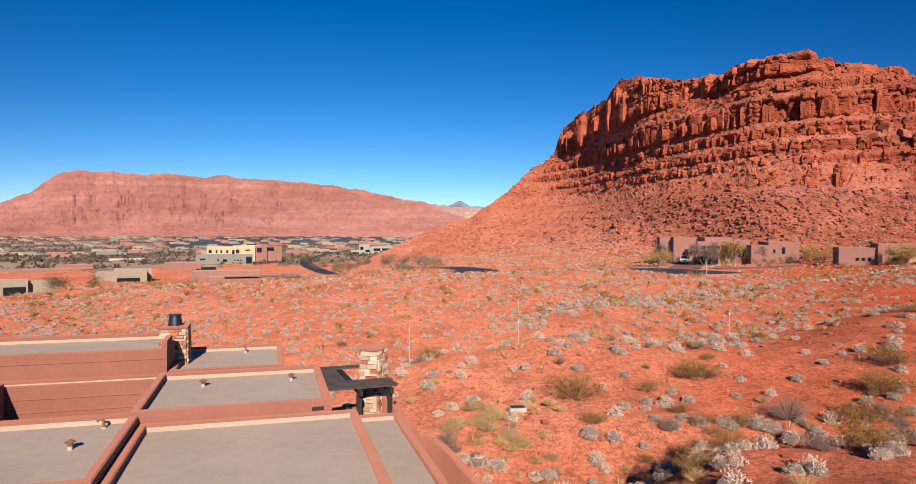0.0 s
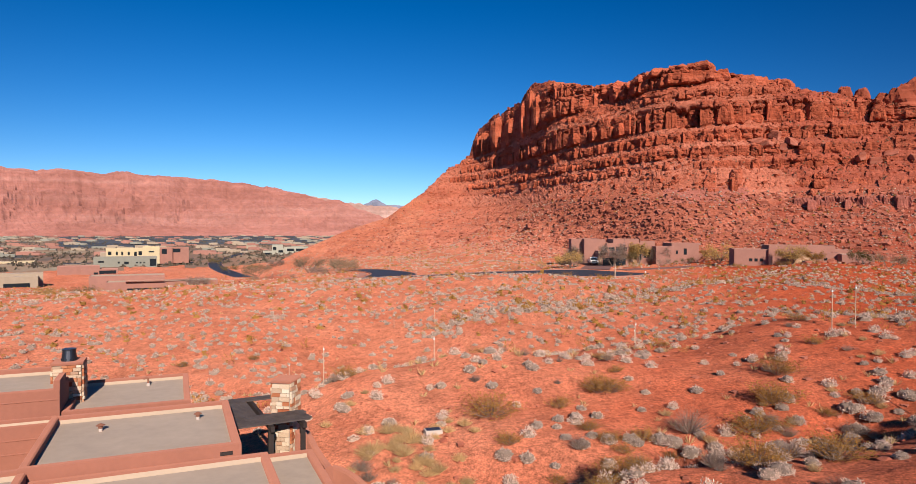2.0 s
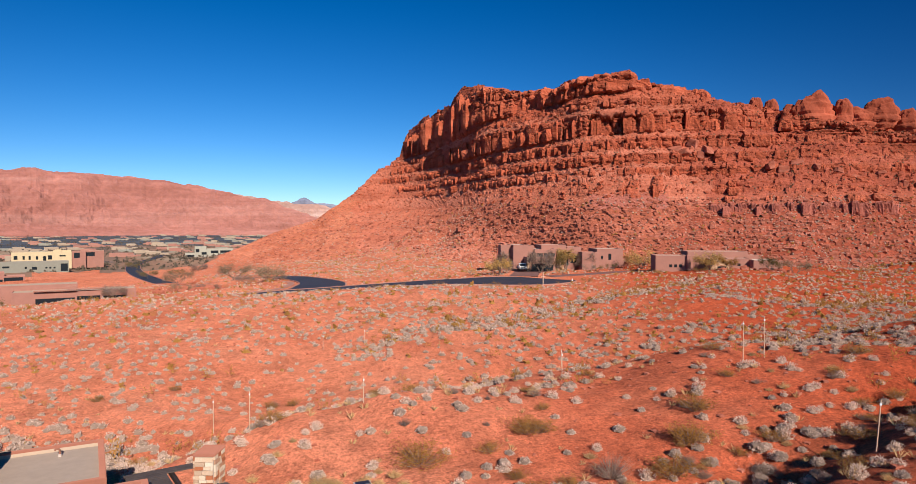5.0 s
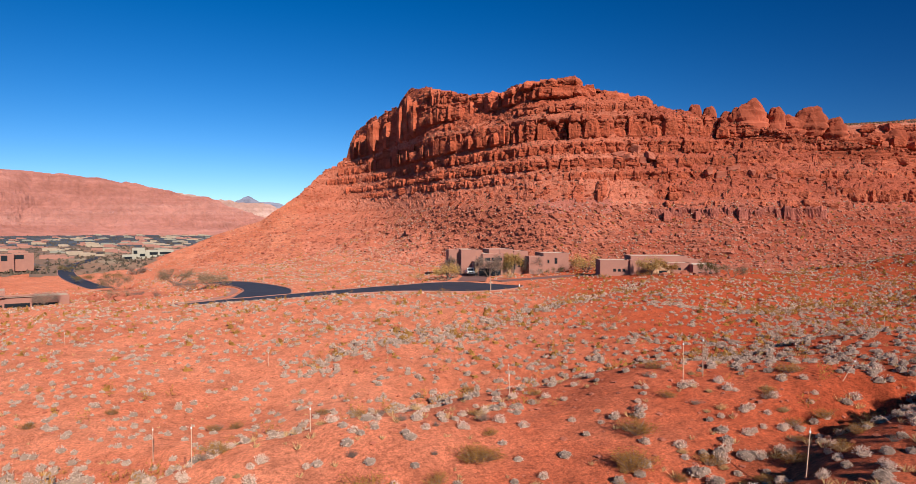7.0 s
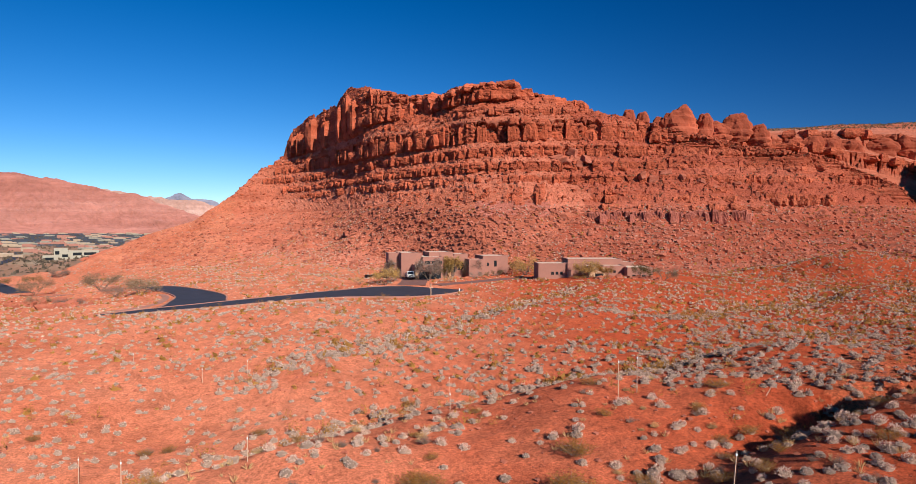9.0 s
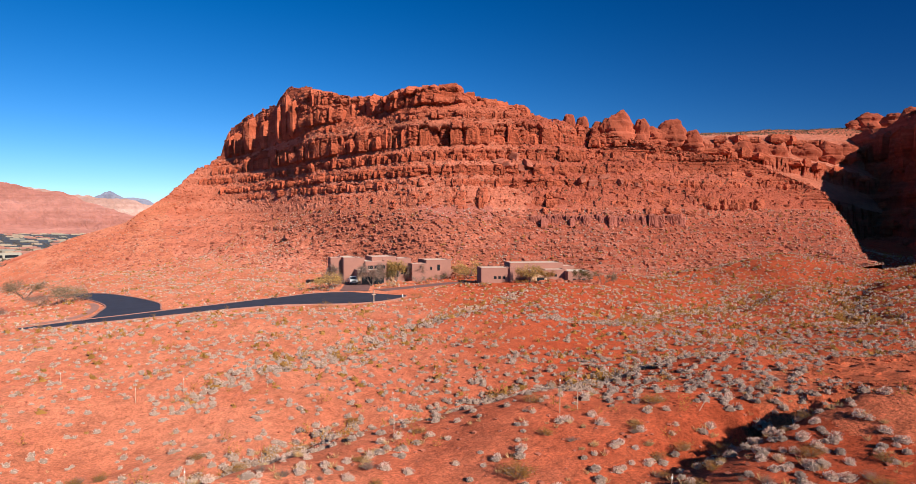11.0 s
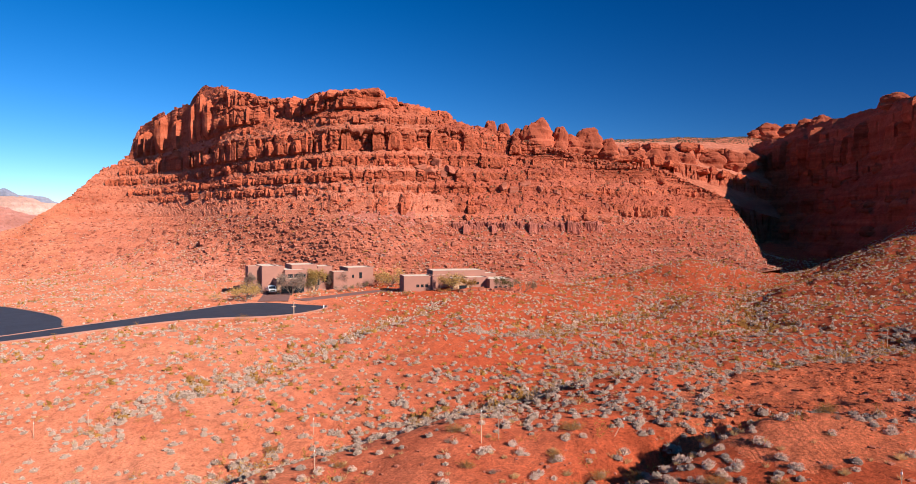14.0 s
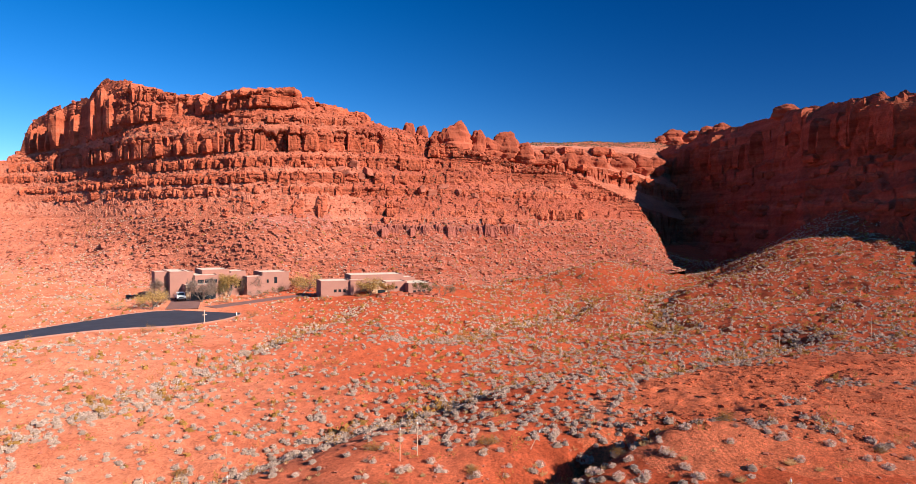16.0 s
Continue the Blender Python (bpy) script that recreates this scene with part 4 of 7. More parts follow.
def mudstone_ledge():
    """A fluted mudstone bank under two courses of ledge blocks, low on the shoulder."""
    g = np.random.default_rng(93)
    flutes = [block_mesh(680 + k, 5.0, 3.4, 4, 0.04, 0.09, "mudstone") for k in range(5)]
    col_z = MESA_PTS[:SLOPE_ROWS + 40, :, 2]
    for az0, az1, zb, course in ((34.2, 46.8, 16.4, 0), (34.6, 47.2, 20.2, 1), (33.8, 46.0, 22.9, 2), (35.2, 44.5, 25.3, 3)):
        az = az0
        while az < az1:
            j = int((az - MESA_AZ[0]) / MESA_STEP)
            i = int(np.argmax(col_z[:, j] > zb + 1.2 + 0.4 * course))
            p = MESA_PTS[i, j]
            r = math.hypot(p[0], p[1]) - 0.5 + 0.3 * course + (1.2 * math.sin(az * 2.1) + 0.7 * math.sin(az * 5.3 + 1))
            w = g.uniform(0.9, 2.2) if course == 0 else g.uniform(1.4, 3.8)
            az += math.degrees(w * (0.7 if course == 0 else g.uniform(0.8, 1.25)) / r)
            if course and g.random() < 0.16:
                continue
            h = g.uniform(3.0, 4.3) if course == 0 else g.uniform(1.7, 3.0)
            a, d = radians(az), w * 1.2 + 3.5
            ob = new("mudstone_flute" if course == 0 else "ledge_block", (flutes if course == 0 else COLUMNS)[int(g.integers(5))])
            r += d / 2 - (g.uniform(0, 0.9) if course else g.uniform(-1.1, 0.2))
            ob.matrix_basis = pose(math.sin(a) * r, math.cos(a) * r, zb + 0.2 * g.normal(), 0, 0, -az + g.normal() * (5 if course == 0 else 9)) @ Matrix.Diagonal((w, d, h, 1))
            ob.parent = mesa


mudstone_ledge()

# the terraces and plateau behind the mesa's shoulder: azimuth, range and height of the first step, height of the plateau
STEPS = [(33, 268, 40, 50), (36, 270, 46, 58), (39, 272, 45, 64), (43, 278, 43, 72), (47.6, 300, 38, 77.5), (52.5, 315, 33, 79.5), (57, 340, 22, 82.5), (60, 380, 14, 87), (63, 420, 8, 91)]


def build_terraces():
    step = 0.06
    az = np.arange(33, 63, step)
    R1, Z1, Z2 = (soften(interp(STEPS, az, k), 20) for k in (1, 2, 3))
    u = np.cumsum(np.radians(step) * R1)
    pr = np.array([(-22, -0.5), (0, -0.25), (1, 0.14), (12, 0.20), (22, 0.24), (23.5, 0.38), (38, 0.42), (50, 0.47), (52, 0.60), (62, 0.645), (80, 0.72), (110, 0.84), (140, 0.94), (165, 1.0)])
    s = np.concatenate([[0], np.cumsum(np.hypot(np.diff(pr[:, 0]), np.diff(pr[:, 1]) * 30))])
    k = np.linspace(0, s[-1], 170)
    d0, q0 = np.interp(k, s, pr[:, 0]), np.interp(k, s, pr[:, 1])
    D, U = np.meshgrid(d0, u, indexing="ij")
    Q = np.repeat(q0[:, None], len(az), 1)
    st = np.gradient(q0 * 30) / (np.gradient(q0 * 30) + np.gradient(d0) + 1e-6)
    cl = np.clip((np.repeat(st[:, None], len(az), 1) - 0.55) / 0.25, 0, 1)
    Z = Z1[None] + (Z2 - Z1)[None] * Q
    pu, ck = blocks(U, Z, 5.0, 9.0, 271)
    pu2, ck2 = blocks(U, Z, 2.6, 3.0, 279)
    R = R1[None] + D * 1.1 + 6 * fbm(U / 30, Q * 3, 0, 3, 273) - cl * (6.0 * (pu - 0.5) - 3.2 * ck + 2.8 * (pu2 - 0.5) - 1.4 * ck2)
    Z = Z + (1 - cl) * (0.8 * fbm(U / 5, D / 5, 0, 4, 275, 0.65)) + 1.6 * fbm(U / 40, D / 40, 0, 2, 277) + np.where(cl > 0, 1.6 * (pu - 0.6), 0) * np.clip(Q * 4, 0, 1)
    R = np.concatenate([R, R[-1:] + 160, R[-1:] + 300])
    Z = np.concatenate([Z, Z[-1:] + 1, Z[-1:] * 0 - 25])
    AA = np.repeat(np.radians(az)[None], len(R), 0)
    v = np.stack([np.sin(AA) * R, np.cos(AA) * R, Z], -1).reshape(-1, 3)
    f = grid_faces(*R.shape)[:, ::-1]
    cf = np.concatenate([cl, np.zeros((2, len(az)))]).reshape(-1)[f].mean(1)
    me = mesh_np("terraces", v, f, [M["rock"], M["slope"]], np.where(cf < 0.25, 1, 0), smooth=False)
    ob = tagged(new("terraces", me), "stepped red sandstone terraces rising to a brushy plateau", "terrace", kind="structure")
    P = v.reshape(len(R), len(az), 3)
    g = np.random.default_rng(289)
    rows = [i for i in range(1, len(cl)) if cl[i, 0] > 0.3 >= cl[i - 1, 0]]
    for i in rows:
        j = 20.0
        while j < len(az) - 10:
            p = P[min(i + 2, len(P) - 1), int(j)]
            w = g.uniform(3.0, 8.0)
            j += math.degrees(w * g.uniform(0.6, 1.3) / math.hypot(p[0], p[1])) / step
            if g.random() < 0.35:
                continue
            h = g.uniform(2.4, 5.2)
            o = new("rounded_block", KNOBS[int(g.integers(6))])
            o.matrix_basis = pose(p[0], p[1], p[2] - 1.0, 0, 0, g.uniform(0, 360)) @ Matrix.Diagonal((w, w * g.uniform(0.8, 1.3), h, 1))
            o.parent = ob
    return P


TERRACE_PTS = build_terraces()

# the shaded canyon wall: azimuth, crest range, crest height, foot-of-cliff range, foot height
WALL = [(57, 470, 66, 404, 8), (59, 455, 70, 380, 2), (61, 438, 72, 358, 0), (62, 425, 73.5, 344, 0), (64, 398, 74, 318, 2), (65.9, 372, 74.3, 294, 6), (69.6, 330, 72.3, 260, 14), (73.8, 296, 68.4, 236, 20),
        (76.5, 276, 65.8, 220, 24), (82, 245, 62, 196, 28), (90, 215, 58, 172, 28)]


def build_wall():
    az = np.arange(57, 90, 0.1)
    RC, ZC, RF, ZF = (interp(WALL, az, k) for k in (1, 2, 3, 4))
    u = np.cumsum(np.hypot(np.radians(0.1) * RC, np.gradient(RC)))
    t = np.concatenate([np.linspace(-1, 0, 70), np.linspace(0, 1, 190)[1:]])
    T, U = np.meshgrid(t, u, indexing="ij")
    tc = np.clip(T, 0, 1)
    # stepped cliff between foot and crest
    pro = np.array([(0, 0), (0.03, 0.06), (0.24, 0.15), (0.26, 0.22), (0.47, 0.33), (0.50, 0.42), (0.70, 0.52), (0.73, 0.62), (0.82, 0.66), (0.86, 0.90), (0.94, 0.955), (1, 1)])
    ks = np.concatenate([[0], np.cumsum(np.hypot(np.diff(pro[:, 0]), np.diff(pro[:, 1]) * 1.6))])
    tk = tc * ks[-1]
    hz, hd = np.interp(tk, ks, pro[:, 1]), np.interp(tk, ks, pro[:, 0])
    Z = ZF[None] + hz * (ZC - ZF)[None]
    R = RF[None] + hd * (RC - RF)[None]
    down = np.clip(-T, 0, 1)
    Z = Z - (ZF + 6)[None] * np.clip(down, 0, 1) ** 0.85
    R = R - down * np.interp(az, [57, 62, 66, 74, 90], [60, 90, 110, 120, 120])[None]
    steep = np.gradient(hz, axis=0) / (np.abs(np.gradient(hz, axis=0)) + 0.6 * np.abs(np.gradient(hd, axis=0)) + 1e-9)
    cliff = np.clip((steep - 0.5) / 0.3, 0, 1) * (T > 0)
    push, crack = blocks(U + 2 * fbm(U / 9, Z / 9, 0, 2, 170), Z * 0, 15.0, 99, 171)
    push2, crack2 = blocks(U, Z, 5.0, 4.5, 173)
    blk = cliff * (3.0 * (push - 0.5) + 0.8 * (push2 - 0.5) - 2.6 * crack * np.clip(push * 3 - 1.6, 0, 1) - 0.2 * crack2 + 3.5 * fbm(U / 18, Z / 50, 0, 3, 178) + 0.7 * vnoise(U / 40, Z / 1.6, 0, 175) + 0.9 * fbm(U / 7, Z / 7, 0, 4, 176, 0.6))
    butt = 8 * fbm(U / 40, Z / 70, 0, 3, 177) * np.clip(T + 0.3, 0, 1)
    R = R - blk - butt
    Z = Z + (1 - cliff) * (1.3 * fbm(U / 5, R / 5, 0, 4, 179, 0.6) + 2.2 * np.clip(fbm(U / 14, R / 14, 0, 2, 180), 0, 1)) + (T < 0) * 2.6 * fbm(U / 26, R / 26, 0, 3, 181) * np.clip(down * 6, 0, 1)
    rows_r, rows_z = [R], [Z]
    for dr, dz in ((12, 1), (40, 3), (120, 4), (220, -90)):
        rows_r.append((R[-1] + dr)[None])
        rows_z.append((Z[-1] + dz + 0.7 * fbm(u / 6, np.full_like(u, dr), 0, 3, 183))[None])
    RR, ZZ = np.concatenate(rows_r), np.concatenate(rows_z)
    ZZ[180:] = ZZ[180:] + (1.6 * fbm(u / 16, 0 * u, 0, 3, 185))[None] * np.clip((np.arange(len(ZZ) - 180) / 40), 0, 1)[:, None]
    AA = np.repeat(np.radians(az)[None], len(RR), 0)
    v = np.stack([np.sin(AA) * RR, np.cos(AA) * RR, ZZ], -1).reshape(-1, 3)
    f = grid_faces(*RR.shape)[:, ::-1]
    tf = np.concatenate([T, np.full((4, len(az)), 2.0)]).reshape(-1)[f].mean(1)
    me = mesh_np("canyon_wall", v, f, [M["rock"], M["sand"]], np.where(tf < -0.02, 1, 0), smooth=False)
    ob = tagged(new("canyon_wall", me), "tall red sandstone canyon wall lying in shade", "cliff", kind="structure")
    P = v.reshape(len(RR), len(az), 3)
    g = np.random.default_rng(189)
    # outcrops and fallen blocks on the benches, columns under the rim
    for k in range(170):
        j, i = int(g.integers(30, len(az) - 90)), int(g.integers(72, 200) if k % 3 else g.integers(205, 245))
        p = P[i, j]
        w = g.uniform(2.5, 6.5) if k % 3 else g.uniform(6, 11)
        h = w * (g.uniform(0.5, 0.9) if k % 3 else g.uniform(1.2, 2.0))
        o = new("outcrop" if k % 3 else "rock_column", (KNOBS if k % 3 else COLUMNS)[int(g.integers(6))])
        o.matrix_basis = pose(p[0], p[1], p[2] - h * (0.35 if k % 3 else 0.85), 0, 0, g.uniform(0, 360)) @ Matrix.Diagonal((w, w * g.uniform(0.7, 1.2), h, 1))
        o.parent = ob


build_wall()


def range_sheet(name, nodes, foot, label, mat, seed, step=0.12, gully=260, a0=None):
    """A far mountain range: benches, gullies and a broken crest. nodes: azimuth, crest range, crest height."""
    az = np.arange(nodes[0][0], nodes[-1][0], step)
    RC, ZC = interp(nodes, az, 1), interp(nodes, az, 2)
    t = np.linspace(0, 1, 60)
    T, A = np.meshgrid(t, az, indexing="ij")
    U = np.radians(A) * RC[None]
    hz = np.interp(t, [0, 0.35, 0.42, 0.55, 0.62, 0.72, 0.86, 0.96, 1], [0, 0.22, 0.34, 0.42, 0.58, 0.64, 0.92, 0.97, 1])[:, None]
    gul = np.abs(fbm(U / gully, T * 1.2, 0, 4, seed, 0.55))
    Z = -20 + hz * (ZC[None] + 20 + 16 * fbm(U / 90, 0 * U, 0, 4, seed + 5, 0.6)) - 12 * np.exp(-(gul / 0.09) ** 2) * T * (1 - T) * 2.2 + 22 * fbm(U / 60, T * 9, 0, 5, seed + 7, 0.65) * np.sin(np.pi * T)
    Z = Z - 6 * np.exp(-(np.abs(fbm(U / (gully * 0.3), T * 3, 0, 3, seed + 11)) / 0.16) ** 2) * np.clip(T * 3, 0, 1) * np.clip((1.02 - T) * 5, 0, 1)
    R = (RC[None] - foot) + T * foot - (120 * fbm(U / gully, T, 0, 3, seed + 9) + 45 * fbm(U / 55, T * 3, 0, 4, seed + 13, 0.6)) * np.sin(np.pi * T)
    R = np.concatenate([R, R[-1:] + 120])
    Z = np.concatenate([Z, Z[-1:] - 200])
    AA = np.repeat(np.radians(az)[None], len(R), 0)
    v = np.stack([np.sin(AA) * R, np.cos(AA) * R, Z], -1).reshape(-1, 3)
    me = mesh_np(name, v, grid_faces(*R.shape)[:, ::-1], mat, smooth=False)
    tagged(new(name, me), label, "mountain", kind="structure")


# no air between: these ranges carry their haze in the material colour
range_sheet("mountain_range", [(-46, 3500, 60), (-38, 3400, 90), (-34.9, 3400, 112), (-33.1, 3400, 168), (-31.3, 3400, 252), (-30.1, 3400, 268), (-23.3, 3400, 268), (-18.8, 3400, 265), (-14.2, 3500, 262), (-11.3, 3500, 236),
            (-7.3, 3500, 212), (-4.3, 3400, 158), (-2.3, 3300, 136), (-0.4, 3200, 90), (1.5, 3100, 56), (4, 3100, 20), (6, 3100, -10)], 900, "long pink sandstone mountain range across the valley, haze in its colour", M["far_rock"], 301)
range_sheet("pale_ridge", [(-12, 4000, 120), (-8, 4000, 236), (-5, 4000, 205), (-2.5, 3900, 160), (0.5, 3800, 150), (2.6, 3800, 128), (5, 3800, 90), (9, 3800, 20)], 500, "pale sandstone ridge behind the pink range, haze in its colour", M["pale_rock"], 331, gully=180)
range_sheet("blue_peak", [(-4, 4700, 60), (-2, 4700, 150), (-0.6, 4700, 196), (0.1, 4700, 212), (1.2, 4700, 190), (2.6, 4700, 172), (5, 4700, 80)], 300, "mountain far behind the ridges, haze put into its blue colour", M["hazed_rock"], 351, gully=150)


import collections

# ---- desert plants ----
rng = np.random.default_rng(7)


def unit(v):
    return v / (np.linalg.norm(v, axis=-1, keepdims=True) + 1e-9)


def leaf_quads(P, D, L, W, r, out=None):
    """Rhombic blades at P along D, length L, width W; with out they lie flat to that direction."""
    n = len(P)
    side = unit(np.cross(D, unit(r.normal(size=(n, 3))) if out is None else out))
    L, W = np.broadcast_to(L, (n,))[:, None], np.broadcast_to(W, (n,))[:, None]
    v = np.stack([P, P + D * L * 0.5 + side * W * 0.5, P + D * L, P + D * L * 0.5 - side * W * 0.5], 1)
    return v.reshape(-1, 3), np.arange(4 * n).reshape(-1, 4)


def sage_arrays(n, seed, leaf=0.22, wide=0.10, flat=0.72):
    """A rounded sagebrush of unit width: outward tufts over a twiggy core."""
    r = np.random.default_rng(seed)
    d = unit(r.normal(size=(n, 3)))
    d[:, 2] = np.abs(d[:, 2]) * 0.95 - 0.05
    d = unit(d)
    lump = 0.82 + 0.22 * np.sin(d[:, 0] * 5 + seed) * np.cos(d[:, 1] * 6 + seed * 2) + 0.10 * r.random(n)
    P = d * (0.36 * lump * r.uniform(0.72, 1.0, n))[:, None]
    P[:, 2] = P[:, 2] * flat * 1.25 + 0.06
    D = unit(0.55 * d + 0.6 * r.normal(size=(n, 3)) + np.array([0, 0, 0.5]))
    v, f = leaf_quads(P, D, leaf * r.uniform(0.6, 1.2, n), wide * r.uniform(0.6, 1.3, n), r, unit(d + 0.35 * r.normal(size=(n, 3))))
    return v, f


def clump_arrays(seed, rings, around, blades, leaf, wide):
    """A rounded brush of unit width: a darker inner dome under outward tufts."""
    r = np.random.default_rng(seed)
    a = np.linspace(0, 2 * np.pi, around, endpoint=False)
    rows = []
    for k in range(rings):
        e = (k + 0.02) / (rings - 0.55) * np.pi / 2
        q = 0.33 * np.cos(e) * (1 + 0.20 * r.normal(size=around))
        rows.append(np.stack([np.cos(a + 0.3 * k) * q, np.sin(a + 0.3 * k) * q, 0.02 + 0.33 * np.sin(e) * (1 + 0.14 * r.normal(size=around))], -1))
    v, f = np.concatenate(rows), grid_faces(rings, around, wrap=True)
    if blades:
        v2, f2 = sage_arrays(blades, seed + 1, leaf, wide, 0.85)
        v, f = np.concatenate([v, v2 * 1.08]), np.concatenate([f, f2 + len(v)])
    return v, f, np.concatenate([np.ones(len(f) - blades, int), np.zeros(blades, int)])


def core_arrays(seed, n=10):
    r = np.random.default_rng(seed + 50)
    a = np.linspace(0, 2 * np.pi, n, endpoint=False)
    rings = []
    for z, q in ((0.0, 0.20), (0.14, 0.30), (0.28, 0.25), (0.36, 0.10)):
        rr = q * (1 + 0.18 * r.normal(size=n))
        rings.append(np.stack([np.cos(a) * rr, np.sin(a) * rr, np.full(n, z)], -1))
    v = np.concatenate(rings)
    return v, grid_faces(4, n, wrap=True)


def twig_arrays(n, seed, spread=0.6, height=1.0, thick=0.007):
    """Thin stems fanning up from a root: three-sided blades."""
    r = np.random.default_rng(seed)
    a = r.uniform(0, 2 * np.pi, n)
    lean = r.uniform(0.1, spread, n)
    D = np.stack([np.cos(a) * lean, np.sin(a) * lean, np.ones(n)], -1)
    D = unit(D)
    L = height * r.uniform(0.6, 1.0, n)
    base = np.stack([np.cos(a), np.sin(a), 0 * a], -1) * 0.05 * r.random((n, 1))
    v, f = leaf_quads(base, D, L, thick * np.ones(n) * 2, r)
    return v, f, base, D, L


def creosote_arrays(n_stem, n_leaf, seed, spread=0.75, size=0.055):
    """An open olive shrub: fanned stems with small leaves towards the tips."""
    v1, f1, base, D, L = twig_arrays(n_stem, seed, spread)
    r = np.random.default_rng(seed + 9)
    k = r.integers(0, n_stem, n_leaf)
    t = r.uniform(0.35, 1.02, n_leaf) ** 0.8
    P = base[k] + D[k] * (L[k] * t)[:, None] + r.normal(size=(n_leaf, 3)) * 0.055
    P[:, 2] = np.maximum(P[:, 2], 0.05)
    Dl = unit(D[k] + 0.8 * r.normal(size=(n_leaf, 3)))
    v2, f2 = leaf_quads(P, Dl, size * r.uniform(0.6, 1.4, n_leaf), size * 0.42 * r.uniform(0.6, 1.4, n_leaf), r)
    return v1, f1, v2, f2


def grass_arrays(n, seed, thick=0.007, spread=1.3):
    v, f, *_ = twig_arrays(n, seed, spread, 0.8, thick)
    return v, f


def two_part_mesh(name, a, b, mat_a, mat_b):
    v = np.concatenate([a[0], b[0]])
    f = np.concatenate([a[1], b[1] + len(a[0])])
    fm = np.concatenate([np.zeros(len(a[1]), int), np.ones(len(b[1]), int)])
    return mesh_np(name, v, f, [mat_a, mat_b], fm, smooth=False)


def single_mesh(name, a, mat):
    return mesh_np(name, a[0], a[1], mat, smooth=False)


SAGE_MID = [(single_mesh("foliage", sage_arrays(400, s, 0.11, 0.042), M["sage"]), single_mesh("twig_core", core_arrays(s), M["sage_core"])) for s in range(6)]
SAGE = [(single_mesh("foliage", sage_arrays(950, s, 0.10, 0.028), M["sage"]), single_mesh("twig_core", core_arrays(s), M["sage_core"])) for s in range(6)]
CREO = []
for s_ in range(4):
    v1_, f1_, v2_, f2_ = creosote_arrays(90, 1500, 200 + s_, 1.5, 0.060)
    CREO.append((single_mesh("foliage", (v2_, f2_), M["creosote"]), single_mesh("stems", (v1_, f1_), M["twig"])))
GRASS = [single_mesh("dry_grass", grass_arrays(420, 300 + s, 0.0045, 2.2), M["straw"]) for s in range(3)]
BARE = [single_mesh("dead_brush", grass_arrays(380, 330 + s, 0.0030, 1.7), M["twig"]) for s in range(2)]


def shrub(x, y, d, kind, r):
    """One plant on the ground at x, y, d metres wide."""
    z = gz(x, y) - 0.03
    m = pose(x, y, z, r.normal() * 4, r.normal() * 4, r.uniform(0, 360)) @ Matrix.Diagonal((d, d * r.uniform(0.85, 1.15), d * r.uniform(0.8, 1.1), 1))
    if kind == "creosote":                      # broad and low
        m = m @ Matrix.Diagonal((1.0, 1.0, 0.62, 1))
    if kind == "sage":
        leaf, core = (SAGE if math.hypot(x, y) < 31 else SAGE_MID)[int(r.integers(len(SAGE)))]
        ob = thing("sagebrush", m, "rounded grey sagebrush growing on red sand", "shrub", "sagebrush on the slope")
    elif kind == "creosote":
        leaf, core = CREO[int(r.integers(len(CREO)))]
        ob = thing("creosote_bush", m, "open olive-brown creosote bush on red sand", "shrub", "creosote bushes")
    else:
        me = (GRASS if kind == "grass" else BARE)[int(r.integers(2))]
        ob = new("grass_tuft" if kind == "grass" else "dead_brush", me)
        ob.matrix_world = m
        return tagged(ob, "tuft of dry straw-coloured grass on red sand" if kind == "grass" else "bare grey-brown dead brush on red sand", "grass" if kind == "grass" else "shrub",
                      "dry grass tufts" if kind == "grass" else "dead brush")
    for nm, me in (("foliage", leaf), ("twig_core", core)):
        o = new(nm, me)
        o.parent = ob
    return ob


WASHES = [a[:2] + (a[2],) for a in CUTS] + [((7, 17), (24, 23.5), 4.0), ((14, 21), (30, 18), 3.5), ((-14, 37), (6, 34.5), 1.6), ((6, 34.5), (18, 38), 2.0)]


def blocked(x, y):
    """Where nothing grows: roads, pads, house plots."""
    no = np.zeros(len(x), bool)
    for line in (ROAD, CUL, DRIVE, DRIVE_2):
        for a, b in zip(line, line[1:]):
            no |= seg_dist(x, y, a, b)[0] < max(a[2], b[2]) + 1.2
    no |= (np.hypot((x - 62) / 1.5, y - 20) < 14) & (vnoise(x / 5, y / 5, 0, 77) < 0.55)
    u, v = (x + 3.3) * 0.961 + (y - 17.3) * 0.276, -(x + 3.3) * 0.276 + (y - 17.3) * 0.961
    no |= (u > -26) & (u < 4.2) & (v > -16) & (v < 11.5)
    for cx, cy, q in HOUSE_PLOTS:
        no |= np.hypot(x - cx, y - cy) < q
    return no


HOUSE_PLOTS = [(67, 190, 13), (78, 183, 11), (92, 133, 11), (104, 126, 11)]


